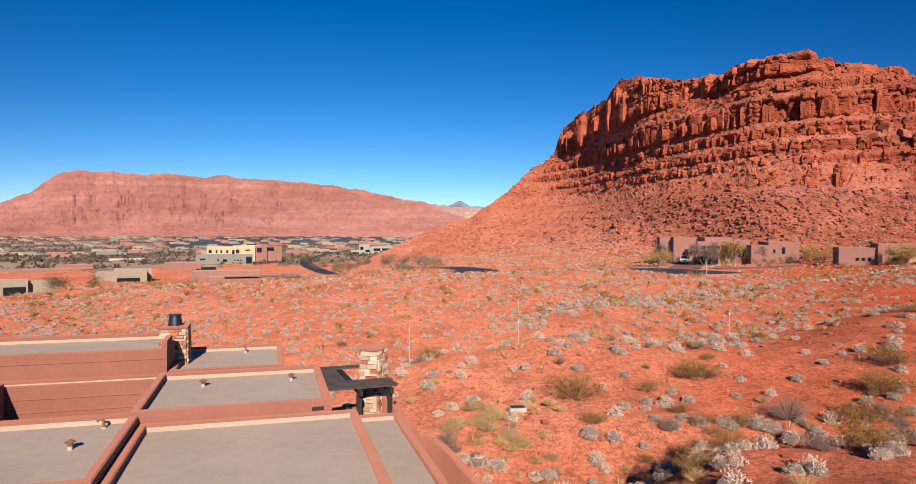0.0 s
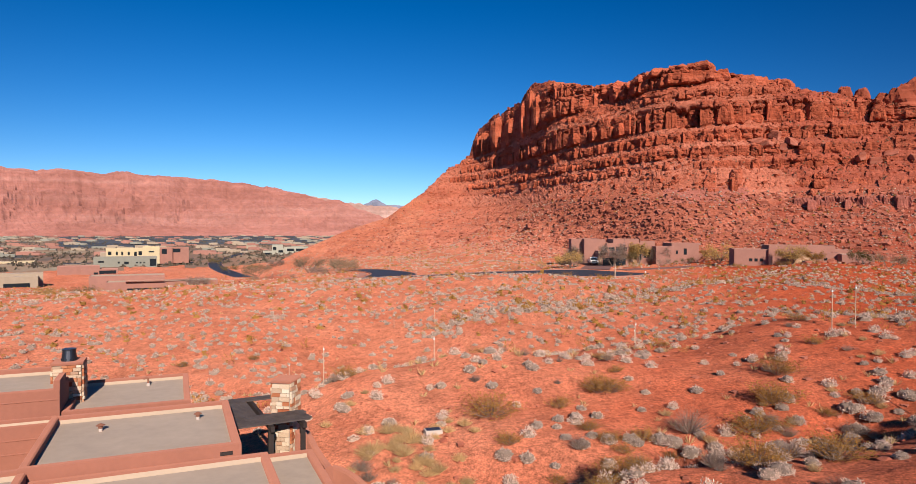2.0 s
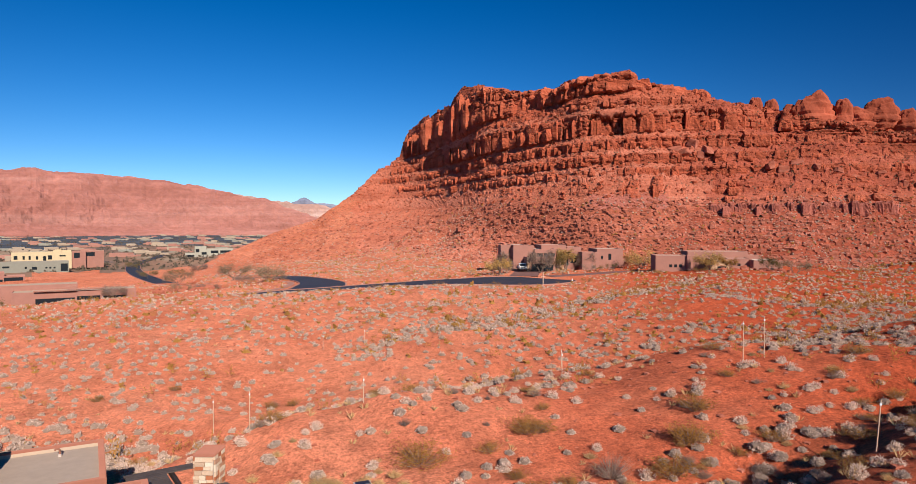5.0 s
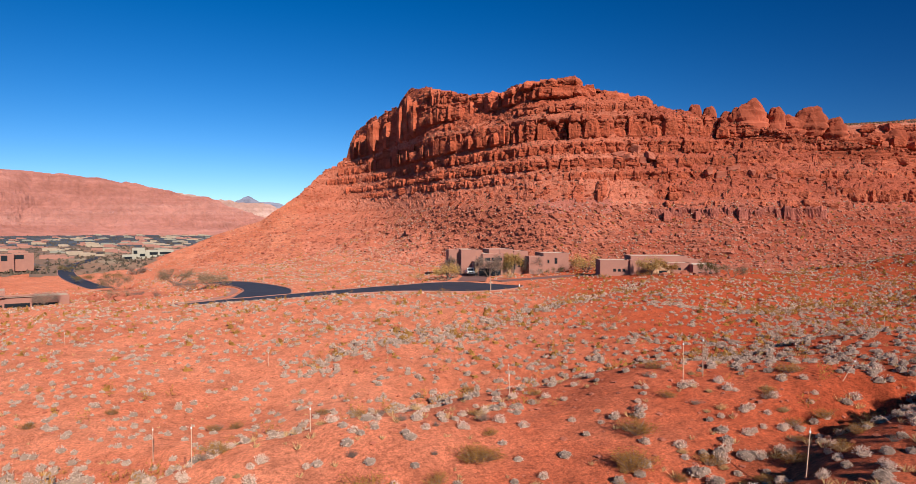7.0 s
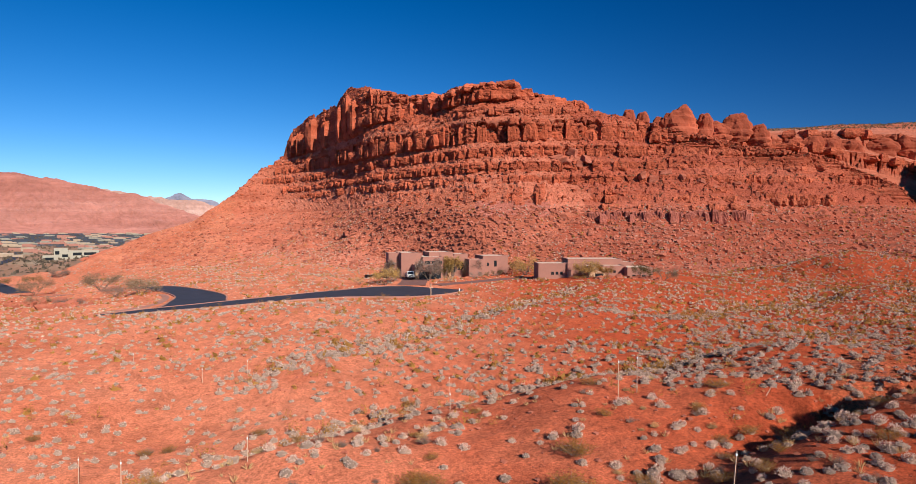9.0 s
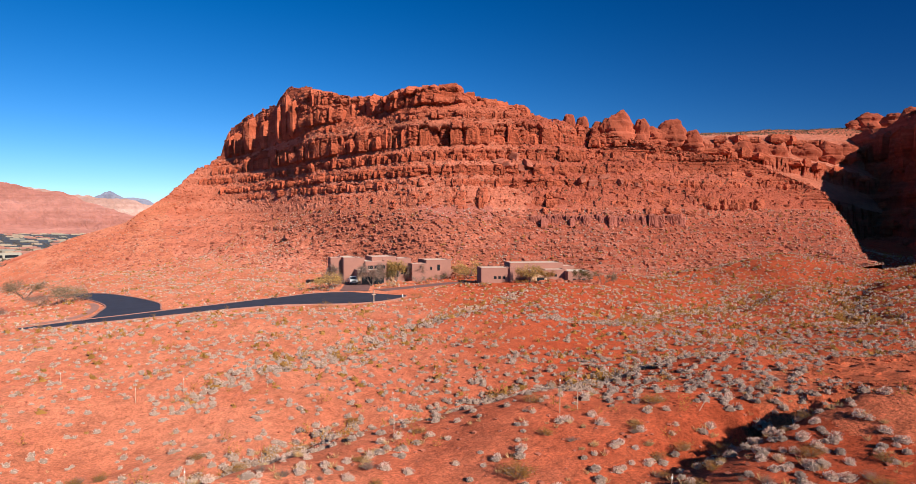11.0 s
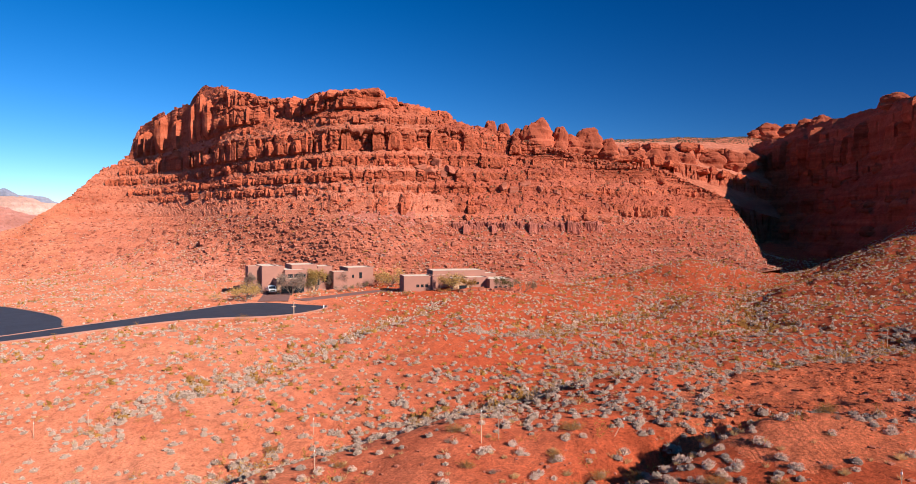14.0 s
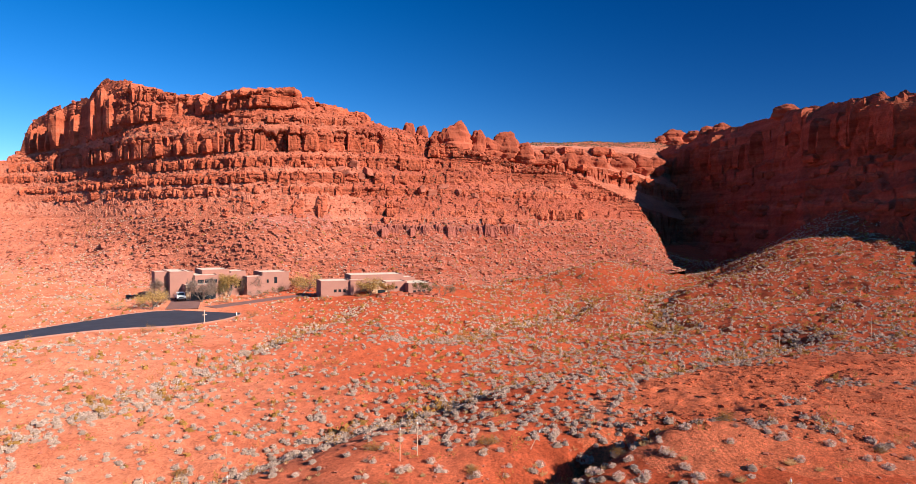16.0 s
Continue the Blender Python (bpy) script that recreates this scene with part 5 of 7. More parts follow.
def scatter(n, r0, r1, a0, a1, gen, power=1.0):
    """Places by chance, denser in washes and in patches."""
    r = np.sqrt(gen.uniform(r0 ** 2, r1 ** 2, n)) if power == 1.0 else r0 + (r1 - r0) * gen.random(n) ** power
    a = np.radians(gen.uniform(a0, a1, n))
    x, y = np.sin(a) * r, np.cos(a) * r
    near = np.full(n, 99.0)
    for p, q, w in WASHES:
        near = np.minimum(near, seg_dist(x, y, p, q)[0] / w)
    wash = np.exp(-(near / 0.9) ** 2)
    patch = 0.5 + 0.5 * fbm(x / 13, y / 13, 0, 3, 205)
    right = np.clip((np.degrees(np.arctan2(x, y)) - 26) / 24, 0, 1) * np.where(r > 70, 1.8, 1.0)
    p = np.clip(0.12 + 0.75 * np.clip(patch - 0.30, 0, 1) + 0.9 * wash + 0.22 * right, 0, 1)
    keep = (gen.random(n) < p) & ~blocked(x, y)
    return x[keep], y[keep], wash[keep]


def mesa_height(x, y):
    """Height of the rubble slope where it rises above the ground."""
    a = np.degrees(np.arctan2(x, y))
    r = np.hypot(x, y)
    i = np.clip(np.round((a + 12) / MESA_STEP).astype(int), 0, len(MESA_AZ) - 1)
    out = np.full(len(x), -99.0)
    col_r = np.hypot(MESA_PTS[:SLOPE_ROWS, :, 0], MESA_PTS[:SLOPE_ROWS, :, 1])
    for k in range(len(x)):
        if -12 < a[k] < 61 and r[k] > MESA_FOOT[i[k]]:
            j = min(int(np.searchsorted(col_r[:, i[k]], r[k])), SLOPE_ROWS - 1)
            out[k] = MESA_PTS[j, i[k], 2]
    return out


# bushes that stand out: place, width, kind
BIG = [(11.2, 17.9, 1.6, 'creosote'), (12.6, 18.4, 1.0, 'dead'), (10.2, 18.6, 0.9, 'dead'), (13.5, 17.6, 1.5, 'creosote'), (17.0, 26.0, 1.9, 'creosote'), (9.0, 20.4, 1.0, 'dead'), (8.0, 19.5, 1.0, 'creosote'),
       (5.1, 28.2, 1.90, 'creosote'), (-1.5, 35.8, 1.30, 'creosote'), (10.6, 29.9, 1.70, 'creosote'), (18.9, 28.7, 1.70, 'creosote'), (11.2, 29.9, 1.50, 'creosote'),
       (30.8, 31.0, 1.50, 'creosote'), (15.0, 24.1, 1.70, 'creosote'), (12.5, 24.7, 1.80, 'dead'), (-15.7, 56.4, 1.00, 'creosote'), (-10.3, 58.3, 0.90, 'creosote'), (-2.2, 53.3, 1.10, 'dead'),
       (18.8, 55.0, 1.20, 'creosote'), (5.7, 52.2, 1.00, 'creosote'), (-0.7, 52.8, 1.00, 'creosote'), (-2.4, 52.7, 1.00, 'creosote'), (3.3, 31.9, 0.80, 'sage'), (7.7, 30.1, 0.70, 'sage'),
       (9.6, 27.2, 0.80, 'sage'), (6.7, 26.2, 0.75, 'sage'), (7.5, 26.1, 0.65, 'sage'), (15.0, 28.9, 0.90, 'sage'), (12.8, 29.6, 0.65, 'sage'), (16.9, 30.2, 0.60, 'sage'),
       (9.2, 28.2, 0.60, 'sage'), (-0.1, 26.2, 1.20, 'grass'), (0.7, 28.3, 1.00, 'grass'), (1.2, 25.6, 1.00, 'grass'), (1.9, 24.7, 0.90, 'grass'), (-0.3, 28.5, 0.90, 'grass'),
       (1.6, 26.8, 1.00, 'grass'), (9.9, 24.2, 1.00, 'sage'), (11.0, 23.9, 1.10, 'sage'), (9.0, 24.2, 1.00, 'sage'), (7.9, 24.0, 0.90, 'sage'), (5.7, 23.7, 0.90, 'sage'),
       (5.2, 24.7, 1.00, 'creosote'), (0.8, 23.0, 1.00, 'sage'), (1.4, 22.7, 1.10, 'sage'), (0.2, 23.2, 0.90, 'sage'), (-0.8, 23.3, 0.90, 'grass'), (-0.1, 22.7, 0.70, 'creosote'),
       (12.4, 22.4, 1.20, 'sage'), (17.6, 26.0, 1.00, 'sage'), (19.3, 24.5, 1.20, 'sage'), (22.1, 24.7, 1.00, 'sage')]

gen = np.random.default_rng(11)
# near plants: each a thing of its own
nx, ny, nw = scatter(1500, 14, 46, -25, 78, gen)
count = collections.Counter()
more = []
for x, y, w in zip(nx, ny, nw):
    roll = gen.random()
    kind = "sage" if roll < 0.74 + 0.12 * w else ("grass" if roll < 0.88 else ("creosote" if roll < 0.94 else "dead"))
    d = {"sage": gen.uniform(0.55, 1.05), "grass": gen.uniform(0.4, 0.7), "creosote": gen.uniform(0.7, 1.2), "dead": gen.uniform(0.5, 0.9)}[kind]
    count[kind] += 1
    if count[kind] > (290 if kind == "sage" else 90):
        more.append((x, y, d))
    else:
        shrub(x, y, d, kind, gen)
# straw-coloured grass by the utility box and tangled brush below the first rise
for k in range(34):
    shrub(gen.uniform(-0.2, 2.6) + 0.8 * (k % 3), gen.uniform(22.6, 28.4), gen.uniform(0.35, 0.8), "grass", gen)
for k in range(46):
    u_ = gen.random()
    shrub(7.5 + 15 * u_ + gen.normal() * 0.8, 22.6 + 1.2 * u_ + gen.normal() * 0.9, gen.uniform(0.5, 1.0), ("dead", "sage", "creosote", "sage")[k % 4], gen)
# the large bushes that stand out
for x, y, d, kind in BIG:
    shrub(x, y, d, kind, gen)


def replicate(base_v, base_f, X, Y, Z, S, gen_):
    """One array of many scaled, turned copies."""
    n, k = len(X), len(base_v)
    ang = gen_.uniform(0, 2 * np.pi, n)
    c, s = np.cos(ang)[:, None], np.sin(ang)[:, None]
    hz = gen_.uniform(0.75, 1.1, n)[:, None]
    bx, by, bz = base_v[:, 0][None], base_v[:, 1][None], base_v[:, 2][None]
    V = np.stack([(bx * c - by * s) * S[:, None] + X[:, None], (bx * s + by * c) * S[:, None] + Y[:, None], bz * hz * S[:, None] + Z[:, None]], -1)
    F = base_f[None] + (np.arange(n) * k)[:, None, None]
    return V.reshape(-1, 3), F.reshape(-1, base_f.shape[1])


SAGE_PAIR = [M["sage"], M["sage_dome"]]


def far_plants(name, label, n, r0, r1, bases, mat, size, seed, a0=-37, a1=80, lift=0.0, power=1.0, keep_p=1.0):
    g = np.random.default_rng(seed)
    x, y, w = scatter(n, r0, r1, a0, a1, g, power)
    z = np.maximum(ground_z(x, y), mesa_height(x, y)) - 0.04
    s = g.uniform(*size, len(x)) * (1 + 0.35 * w)
    vs, fs, ms, off = [], [], [], 0
    for k, (bv, bf, *bm_) in enumerate(bases):
        pick = np.arange(len(x)) % len(bases) == k
        v, f = replicate(bv, bf, x[pick], y[pick], z[pick], s[pick], g)
        vs.append(v)
        ms.append(np.tile(bm_[0] if bm_ else np.zeros(len(bf), int), int(pick.sum())))
        fs.append(f + off)
        off += len(v)
    me = mesh_np(name, np.concatenate(vs), np.concatenate(fs), mat, np.concatenate(ms), smooth=False)
    return tagged(new(name, me), label, "shrubs", kind="stuff")


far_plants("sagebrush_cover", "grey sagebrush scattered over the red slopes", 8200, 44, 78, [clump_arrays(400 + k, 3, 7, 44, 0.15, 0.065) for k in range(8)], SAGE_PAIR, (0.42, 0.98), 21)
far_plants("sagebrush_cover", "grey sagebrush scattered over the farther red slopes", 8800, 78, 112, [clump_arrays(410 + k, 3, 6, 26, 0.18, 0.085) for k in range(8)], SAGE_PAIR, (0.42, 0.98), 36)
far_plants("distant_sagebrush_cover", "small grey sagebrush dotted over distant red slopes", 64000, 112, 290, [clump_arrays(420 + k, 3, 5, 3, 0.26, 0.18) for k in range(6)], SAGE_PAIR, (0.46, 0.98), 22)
far_plants("low_brush_cover", "low brown and olive brush between the sagebrush", 4200, 40, 200, [creosote_arrays(14, 60, 440 + k, 0.9, 0.14)[2:] for k in range(3)], M["creosote"], (0.6, 1.3), 23)
far_plants("dry_grass_cover", "thin dry grass between the bushes", 2600, 22, 90, [grass_arrays(22, 460 + k, 0.02) for k in range(3)], M["straw"], (0.3, 0.6), 24)

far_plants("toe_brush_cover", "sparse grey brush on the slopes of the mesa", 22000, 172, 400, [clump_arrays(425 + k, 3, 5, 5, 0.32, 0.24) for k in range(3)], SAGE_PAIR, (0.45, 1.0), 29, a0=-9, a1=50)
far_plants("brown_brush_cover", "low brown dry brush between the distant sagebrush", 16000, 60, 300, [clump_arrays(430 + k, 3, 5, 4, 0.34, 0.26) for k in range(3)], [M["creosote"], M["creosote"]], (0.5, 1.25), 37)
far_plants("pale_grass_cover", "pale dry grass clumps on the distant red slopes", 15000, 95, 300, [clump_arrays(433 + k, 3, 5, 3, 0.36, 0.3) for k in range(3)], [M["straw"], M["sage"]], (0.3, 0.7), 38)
if more:
    mx, my, md = np.array(more).T
    near_clump = clump_arrays(480, 4, 10, 240, 0.10, 0.040)
    near_clump[0][:40] *= 0.7
    vs, fs = replicate(*near_clump[:2], mx, my, ground_z(mx, my) - 0.03, md, np.random.default_rng(25))
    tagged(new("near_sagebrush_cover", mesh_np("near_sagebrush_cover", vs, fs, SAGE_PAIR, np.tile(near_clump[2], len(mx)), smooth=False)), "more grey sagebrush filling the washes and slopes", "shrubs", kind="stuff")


def cover_points(name, label, P, size, seed, mat):
    """Small brush on given points of a slope."""
    g = np.random.default_rng(seed)
    vs, fs = replicate(*clump_arrays(seed, 3, 6, 4, 0.3, 0.2)[:2], P[:, 0], P[:, 1], P[:, 2] - 0.05, g.uniform(*size, len(P)), g)
    tagged(new(name, mesh_np(name, vs, fs, mat, smooth=False)), label, "shrubs", kind="stuff")


g_ = np.random.default_rng(26)
n_ = 3200
T_rows = g_.integers(112, len(TERRACE_PTS) - 3, n_)
T_cols = g_.integers(150, TERRACE_PTS.shape[1], n_)
cover_points("plateau_brush_cover", "small brush dotted over the plateau slope", TERRACE_PTS[T_rows, T_cols] + g_.normal(size=(n_, 3)) * np.array([0.8, 0.8, 0]), (0.8, 1.6), 27, M["mesquite"])
n_ = 1500
L_rows = SLOPE_ROWS + g_.integers(2, 110, n_)
L_cols = g_.integers(200, MESA_PTS.shape[1] - 20, n_)
cover_points("ledge_brush_cover", "sparse brush growing on the cliff ledges", MESA_PTS[L_rows, L_cols], (0.4, 0.9), 28, M["mesquite"])


# ---- the flat-roofed house below the drone ----
def ring_prism(bm, u0, v0, u1, v1, zb, zt, zd, cap):
    """Outer walls with a parapet: outside faces, cap, and inside faces down to the deck."""
    o = [(u0, v0), (u1, v0), (u1, v1), (u0, v1)]
    i = [(u0 + cap, v0 + cap), (u1 - cap, v0 + cap), (u1 - cap, v1 - cap), (u0 + cap, v1 - cap)]
    e = 0.03                                                   # eased cap edge
    oc = [(u0 + e, v0 + e), (u1 - e, v0 + e), (u1 - e, v1 - e), (u0 + e, v1 - e)]
    ic = [(u0 + cap - e, v0 + cap - e), (u1 - cap + e, v0 + cap - e), (u1 - cap + e, v1 - cap + e), (u0 + cap - e, v1 - cap + e)]
    loops = [(o, zb), (o, zt - e), (oc, zt), (ic, zt), (i, zt - e), (i, zd - 0.2)]
    rows = [[bm.verts.new((p[0], p[1], z)) for p in q] for q, z in loops]
    for a, b in zip(rows, rows[1:]):
        for k in range(4):
            bm.faces.new((a[k], a[(k + 1) % 4], b[(k + 1) % 4], b[k]))
    bmesh.ops.recalc_face_normals(bm, faces=bm.faces)
    return bm


def wing(parent, u0, v0, u1, v1, zb, zt, drop, wall, deck, cap=0.25, edge=None):
    """One flat-roofed wing: parapet wall, recessed deck, cream strip of sunlight painted at back."""
    zd = zt - drop
    w = part("wall", ring_prism(bmesh.new(), u0, v0, u1, v1, zb, zt, zd, cap), wall, parent)
    bm = box(bmesh.new(), u0 + cap - 0.02, v0 + cap - 0.02, zd - 0.15, u1 - cap + 0.02, v1 - cap + 0.02, zd)
    d = part("roof_deck", bm, deck, parent)
    # sun on the back parapet's inner face, put in as a cream strip
    if edge:
        bm = bmesh.new()
        c, w2 = cap, 0.09
        for a in ((u0 + c, v1 - c, u1 - c, v1 - c, 0, -1),):
            x0, y0, x1, y1, nx, ny = a
            q = [bm.verts.new(p) for p in ((x0, y0, zd + 0.10), (x1, y1, zd + 0.10), (x1 + nx * w2, y1 + ny * w2, zd + 0.004), (x0 + nx * w2, y0 + ny * w2, zd + 0.004))]
            bm.faces.new(q)
        bmesh.ops.recalc_face_normals(bm, faces=bm.faces)
        part("coving", bm, edge, d, "cream strip painted for sunlight on the back parapet")
    return w


def stone_face(parent, w, z0, z1, origin, along, out, r, name="stone"):
    """Courses of ledgestone on one face, each stone a piece of its own."""
    z = z0
    while z < z1 - 0.05:
        h = min(r.uniform(0.10, 0.16), z1 - z)
        x = 0.0
        while x < w - 0.03:
            L = min(r.uniform(0.14, 0.36), w - x)
            if w - x - L < 0.08:
                L = w - x
            ob = new(name, STONES[int(r.integers(len(STONES)))])
            a, o = Vector(along), Vector(out)
            c = Vector(origin) + a * (x + L / 2) + o * r.uniform(0.0, 0.03) + Vector((0, 0, z + h / 2))
            rot = Matrix((a, -o, Vector((0, 0, 1)))).transposed().to_4x4()
            ob.matrix_basis = Matrix.Translation(c) @ rot @ Matrix.Diagonal((L - 0.012, 0.07, h - 0.012, 1))
            ob.parent = parent
            x += L
        z += h


def stone_mesh(seed):
    r = random.Random(seed)
    bm = bmesh.new()
    bmesh.ops.create_cube(bm, size=1)
    bmesh.ops.bevel(bm, geom=bm.edges[:], offset=0.09, segments=1, affect="EDGES")
    for v in bm.verts:
        v.co += Vector((r.uniform(-.03, .03), r.uniform(-.12, .12), r.uniform(-.04, .04)))
    me = bpy.data.meshes.new("stone")
    bm.to_mesh(me)
    bm.free()
    me.materials.append(M["stone"])
    return me


STONES = [stone_mesh(k) for k in range(5)]


def chimney(m, w, d, z0, z1, label, r, flue=True):
    """A stone-clad chimney with a stucco cap, and a steel flue if it has one."""
    c = thing("chimney", m, label, "chimney")
    body = part("body", box(bmesh.new(), -w / 2, -d / 2, z0, w / 2, d / 2, z1), M["mortar"], c)
    stone_face(body, w, z0, z1, (-w / 2, -d / 2 - 0.02, 0), (1, 0, 0), (0, -1, 0), r)
    stone_face(body, d, z0, z1, (w / 2 + 0.02, -d / 2, 0), (0, 1, 0), (1, 0, 0), r)
    stone_face(body, d, z0, z1, (-w / 2 - 0.02, d / 2, 0), (0, -1, 0), (-1, 0, 0), r)
    part("cap", box(bmesh.new(), -w / 2 - 0.06, -d / 2 - 0.06, z1 + 0.002, w / 2 + 0.06, d / 2 + 0.06, z1 + 0.09, 0.02), M["stucco"], c, "salmon stucco cap")
    if flue:
        bm = cyl(bmesh.new(), 0, 0, z1 + 0.09, z1 + 0.44, 0.25, 0.20, 24)
        f = part("flue", bm, M["steel"], c, "dark steel flue")
        bm = cyl(bmesh.new(), 0, 0, z1 + 0.44, z1 + 0.49, 0.22, 0.22, 24)
        part("rim", bm, M["steel"], f)
        # vent holes are small black boxes, the shade inside put into colour
        bm = bmesh.new()
        for k in range(14):
            a = k * 2 * math.pi / 14
            box(bm, 0.238 * math.cos(a) - 0.012, 0.238 * math.sin(a) - 0.012, z1 + 0.12, 0.238 * math.cos(a) + 0.012, 0.238 * math.sin(a) + 0.012, z1 + 0.17)
        part("vent_holes", bm, M["tyre"], f)
    return c


HOUSE = pose(-3.3, 17.3, 0.11, 0, 0, 16)
house = thing("house", HOUSE, "salmon stucco house with stepped flat roofs and parapets", "house")
S, D, E_ = M["stucco"], M["deck"], M["deck_edge"]
for row in ((-4.9, 0.10, 0.0, 4.75, 5.40, 0.20), (-4.7, -11, 0.65, 0.09, 5.10, 0.16), (0.66, -6.5, 2.15, 1.9, 4.42, 0.15), (-15, -4.3, -4.71, 0.5, 5.30, 0.20),
            (-24, 5.86, -4.85, 9.8, 5.95, 0.24), (-4.84, 6.0, -1.1, 10.5, 5.20, 0.18), (-24, 4.95, -4.91, 5.85, 5.15, 0.2), (-15, 0.51, -9.2, 4.94, 5.28, 0.3), (-15, -13, -4.71, -4.31, 4.6, 0.2)):
    u0, v0, u1, v1, zt, drop = row
    wing(house, u0, v0, u1, v1, 0.2, zt, drop, S, D, 0.2 if v1 - v0 > 1.5 else 0.12, E_)
# reveal lines along the courtyard wall and the back wing
for v, zs in ((4.95, (4.72, 4.32)), (5.86, (5.62,))):
    for z in zs:
        part("wall_reveal", box(bmesh.new(), -9.1 if v < 5 else -23.9, v - 0.03, z, -4.95 if v < 5 else -4.9, v - 0.002, z + 0.03), S, house)
# scupper opening: a dark box on the wall paints the shade inside
part("scupper", box(bmesh.new(), -0.52, 0.05, 5.14, -0.22, 0.097, 5.22), M["shade"], house, "roof scupper drawn as a dark box for its inner shade")
part("parapet_return", box(bmesh.new(), -5.02, 5.87, 5.9, -4.84, 7.1, 6.22, 0.02), S, house)


def vent(u, v, z, kind):
    m = HOUSE @ pose(u, v, z)
    if kind == "gooseneck":
        ob = thing("roof_vent", m, "rusty gooseneck vent pipe on the roof deck", "vent pipe", "roof vents")
        part("base", cyl(bmesh.new(), 0, 0, 0.0, 0.13, 0.075, 0.05, 14), M["concrete"], ob)
        cu = bmesh.new()
        pts = [(0, 0, 0.12), (0, 0, 0.26), (-0.03, 0, 0.31), (-0.08, 0, 0.33), (-0.13, 0, 0.31), (-0.145, 0, 0.27)]
        for a, b in zip(pts, pts[1:]):
            rod(cu, a, b, 0.034, 0.034, 10)
        part("pipe", cu, M["copper"], ob)
    else:
        ob = thing("roof_vent", m, "rusty capped vent pipe on the roof deck", "vent pipe", "roof vents")
        part("pipe", cyl(bmesh.new(), 0, 0, 0.0, 0.24, 0.055, 0.045, 14), M["concrete"], ob)
        bm = cyl(bmesh.new(), 0, 0, 0.19, 0.27, 0.06, 0.06, 14)
        part("collar", bm, M["copper"], ob)
        part("hood", cyl(bmesh.new(), 0, 0, 0.27, 0.33, 0.125, 0.02, 14), M["copper"], ob)
    return ob


vent(-5.42, -0.1, 5.0, "gooseneck")
vent(-5.75, -1.62, 5.0, "cap")
vent(-3.5, 3.3, 5.10, "cap")
vent(-0.95, 3.5, 5.10, "cap")
vent(-2.5, 9.6, 4.98, "gooseneck")

srand = np.random.default_rng(3)
chimney(HOUSE @ pose(-4.9, 8.3, 0, 0, 0, 0), 0.84, 0.90, 5.0, 6.30, "stone-clad chimney with a dark steel flue on the roof", srand)
chimney(pose(-2.92, 22.85, 0, 0, 0, -15), 0.60, 0.85, 1.0, 5.86, "tall stone-clad patio chimney with a stucco cap", srand, flue=False)


def pergola():
    p = thing("pergola", pose(-4.25, 20.5, 0, 0, 0, 21), "dark weathered timber pergola beside the stone chimney", "pergola")
    for k in range(22):
        v = k * 0.165
        if 1.0 < v < 3.0:                       # cut short round the chimney
            part("board", box(bmesh.new(), -0.25 + 0.02 * (k % 3), v, 4.92, 1.0, v + 0.148, 4.96), M["pergola"], p)
            continue
        part("board", box(bmesh.new(), -0.25 + 0.02 * (k % 3), v, 4.92, 2.45 + 0.03 * ((k * 7) % 4), v + 0.148, 4.96), M["pergola"], p)
    for u in (0.1, 1.15, 2.15):
        part("beam", box(bmesh.new(), u, -0.25, 4.74, u + 0.12, 3.75, 4.915, 0.01), M["shade"], p)
    for u, v in ((0.1, 0.0), (1.15, 0.0), (2.15, 0.0), (2.15, 3.4), (0.1, 3.4)):
        part("post", box(bmesh.new(), u - 0.02, v - 0.02, 0.8, u + 0.14, v + 0.14, 4.738, 0.01), M["shade"], p)
    for z in (2.2, 2.9, 3.5):
        part("rail", box(bmesh.new(), 0.26, 0.03, z, 1.12, 0.09, z + 0.08), M["shade"], p)
    return p


pergola()
patio = thing("patio_wall", pose(-2.28, 21.5, 0, 0, 0, 16), "salmon stucco pier at the edge of the covered patio", "pier")
part("pier", box(bmesh.new(), -0.14, -0.2, 0.4, 0.16, 0.3, 4.5, 0.03), S, patio)
floor_ = thing("patio", pose(-4.2, 22.3, 0, 0, 0, 16), "dark paved patio under the pergola", "patio", kind="structure")
part("slab", box(bmesh.new(), -2.2, -2.6, 0.4, 2.2, 3.0, 1.35), M["paving"], floor_)


def lantern(x, y, z):
    ob = thing("lantern", pose(x, y, z), "blue-grey metal lantern hung beside the stone chimney", "lantern", "lanterns")
    bm = cyl(bmesh.new(), 0, 0, 0.0, 0.22, 0.08, 0.10, 6)
    part("lamp_body", bm, M["lantern"], ob)
    part("roof", cyl(bmesh.new(), 0, 0, 0.22, 0.32, 0.13, 0.02, 6), M["lantern"], ob)
    part("bracket", rod(bmesh.new(), (0, 0, 0.32), (0, 0.25, 0.42), 0.015), M["shade"], ob)


lantern(-3.15, 22.9, 3.9)
lantern(-2.9, 22.85, 3.0)


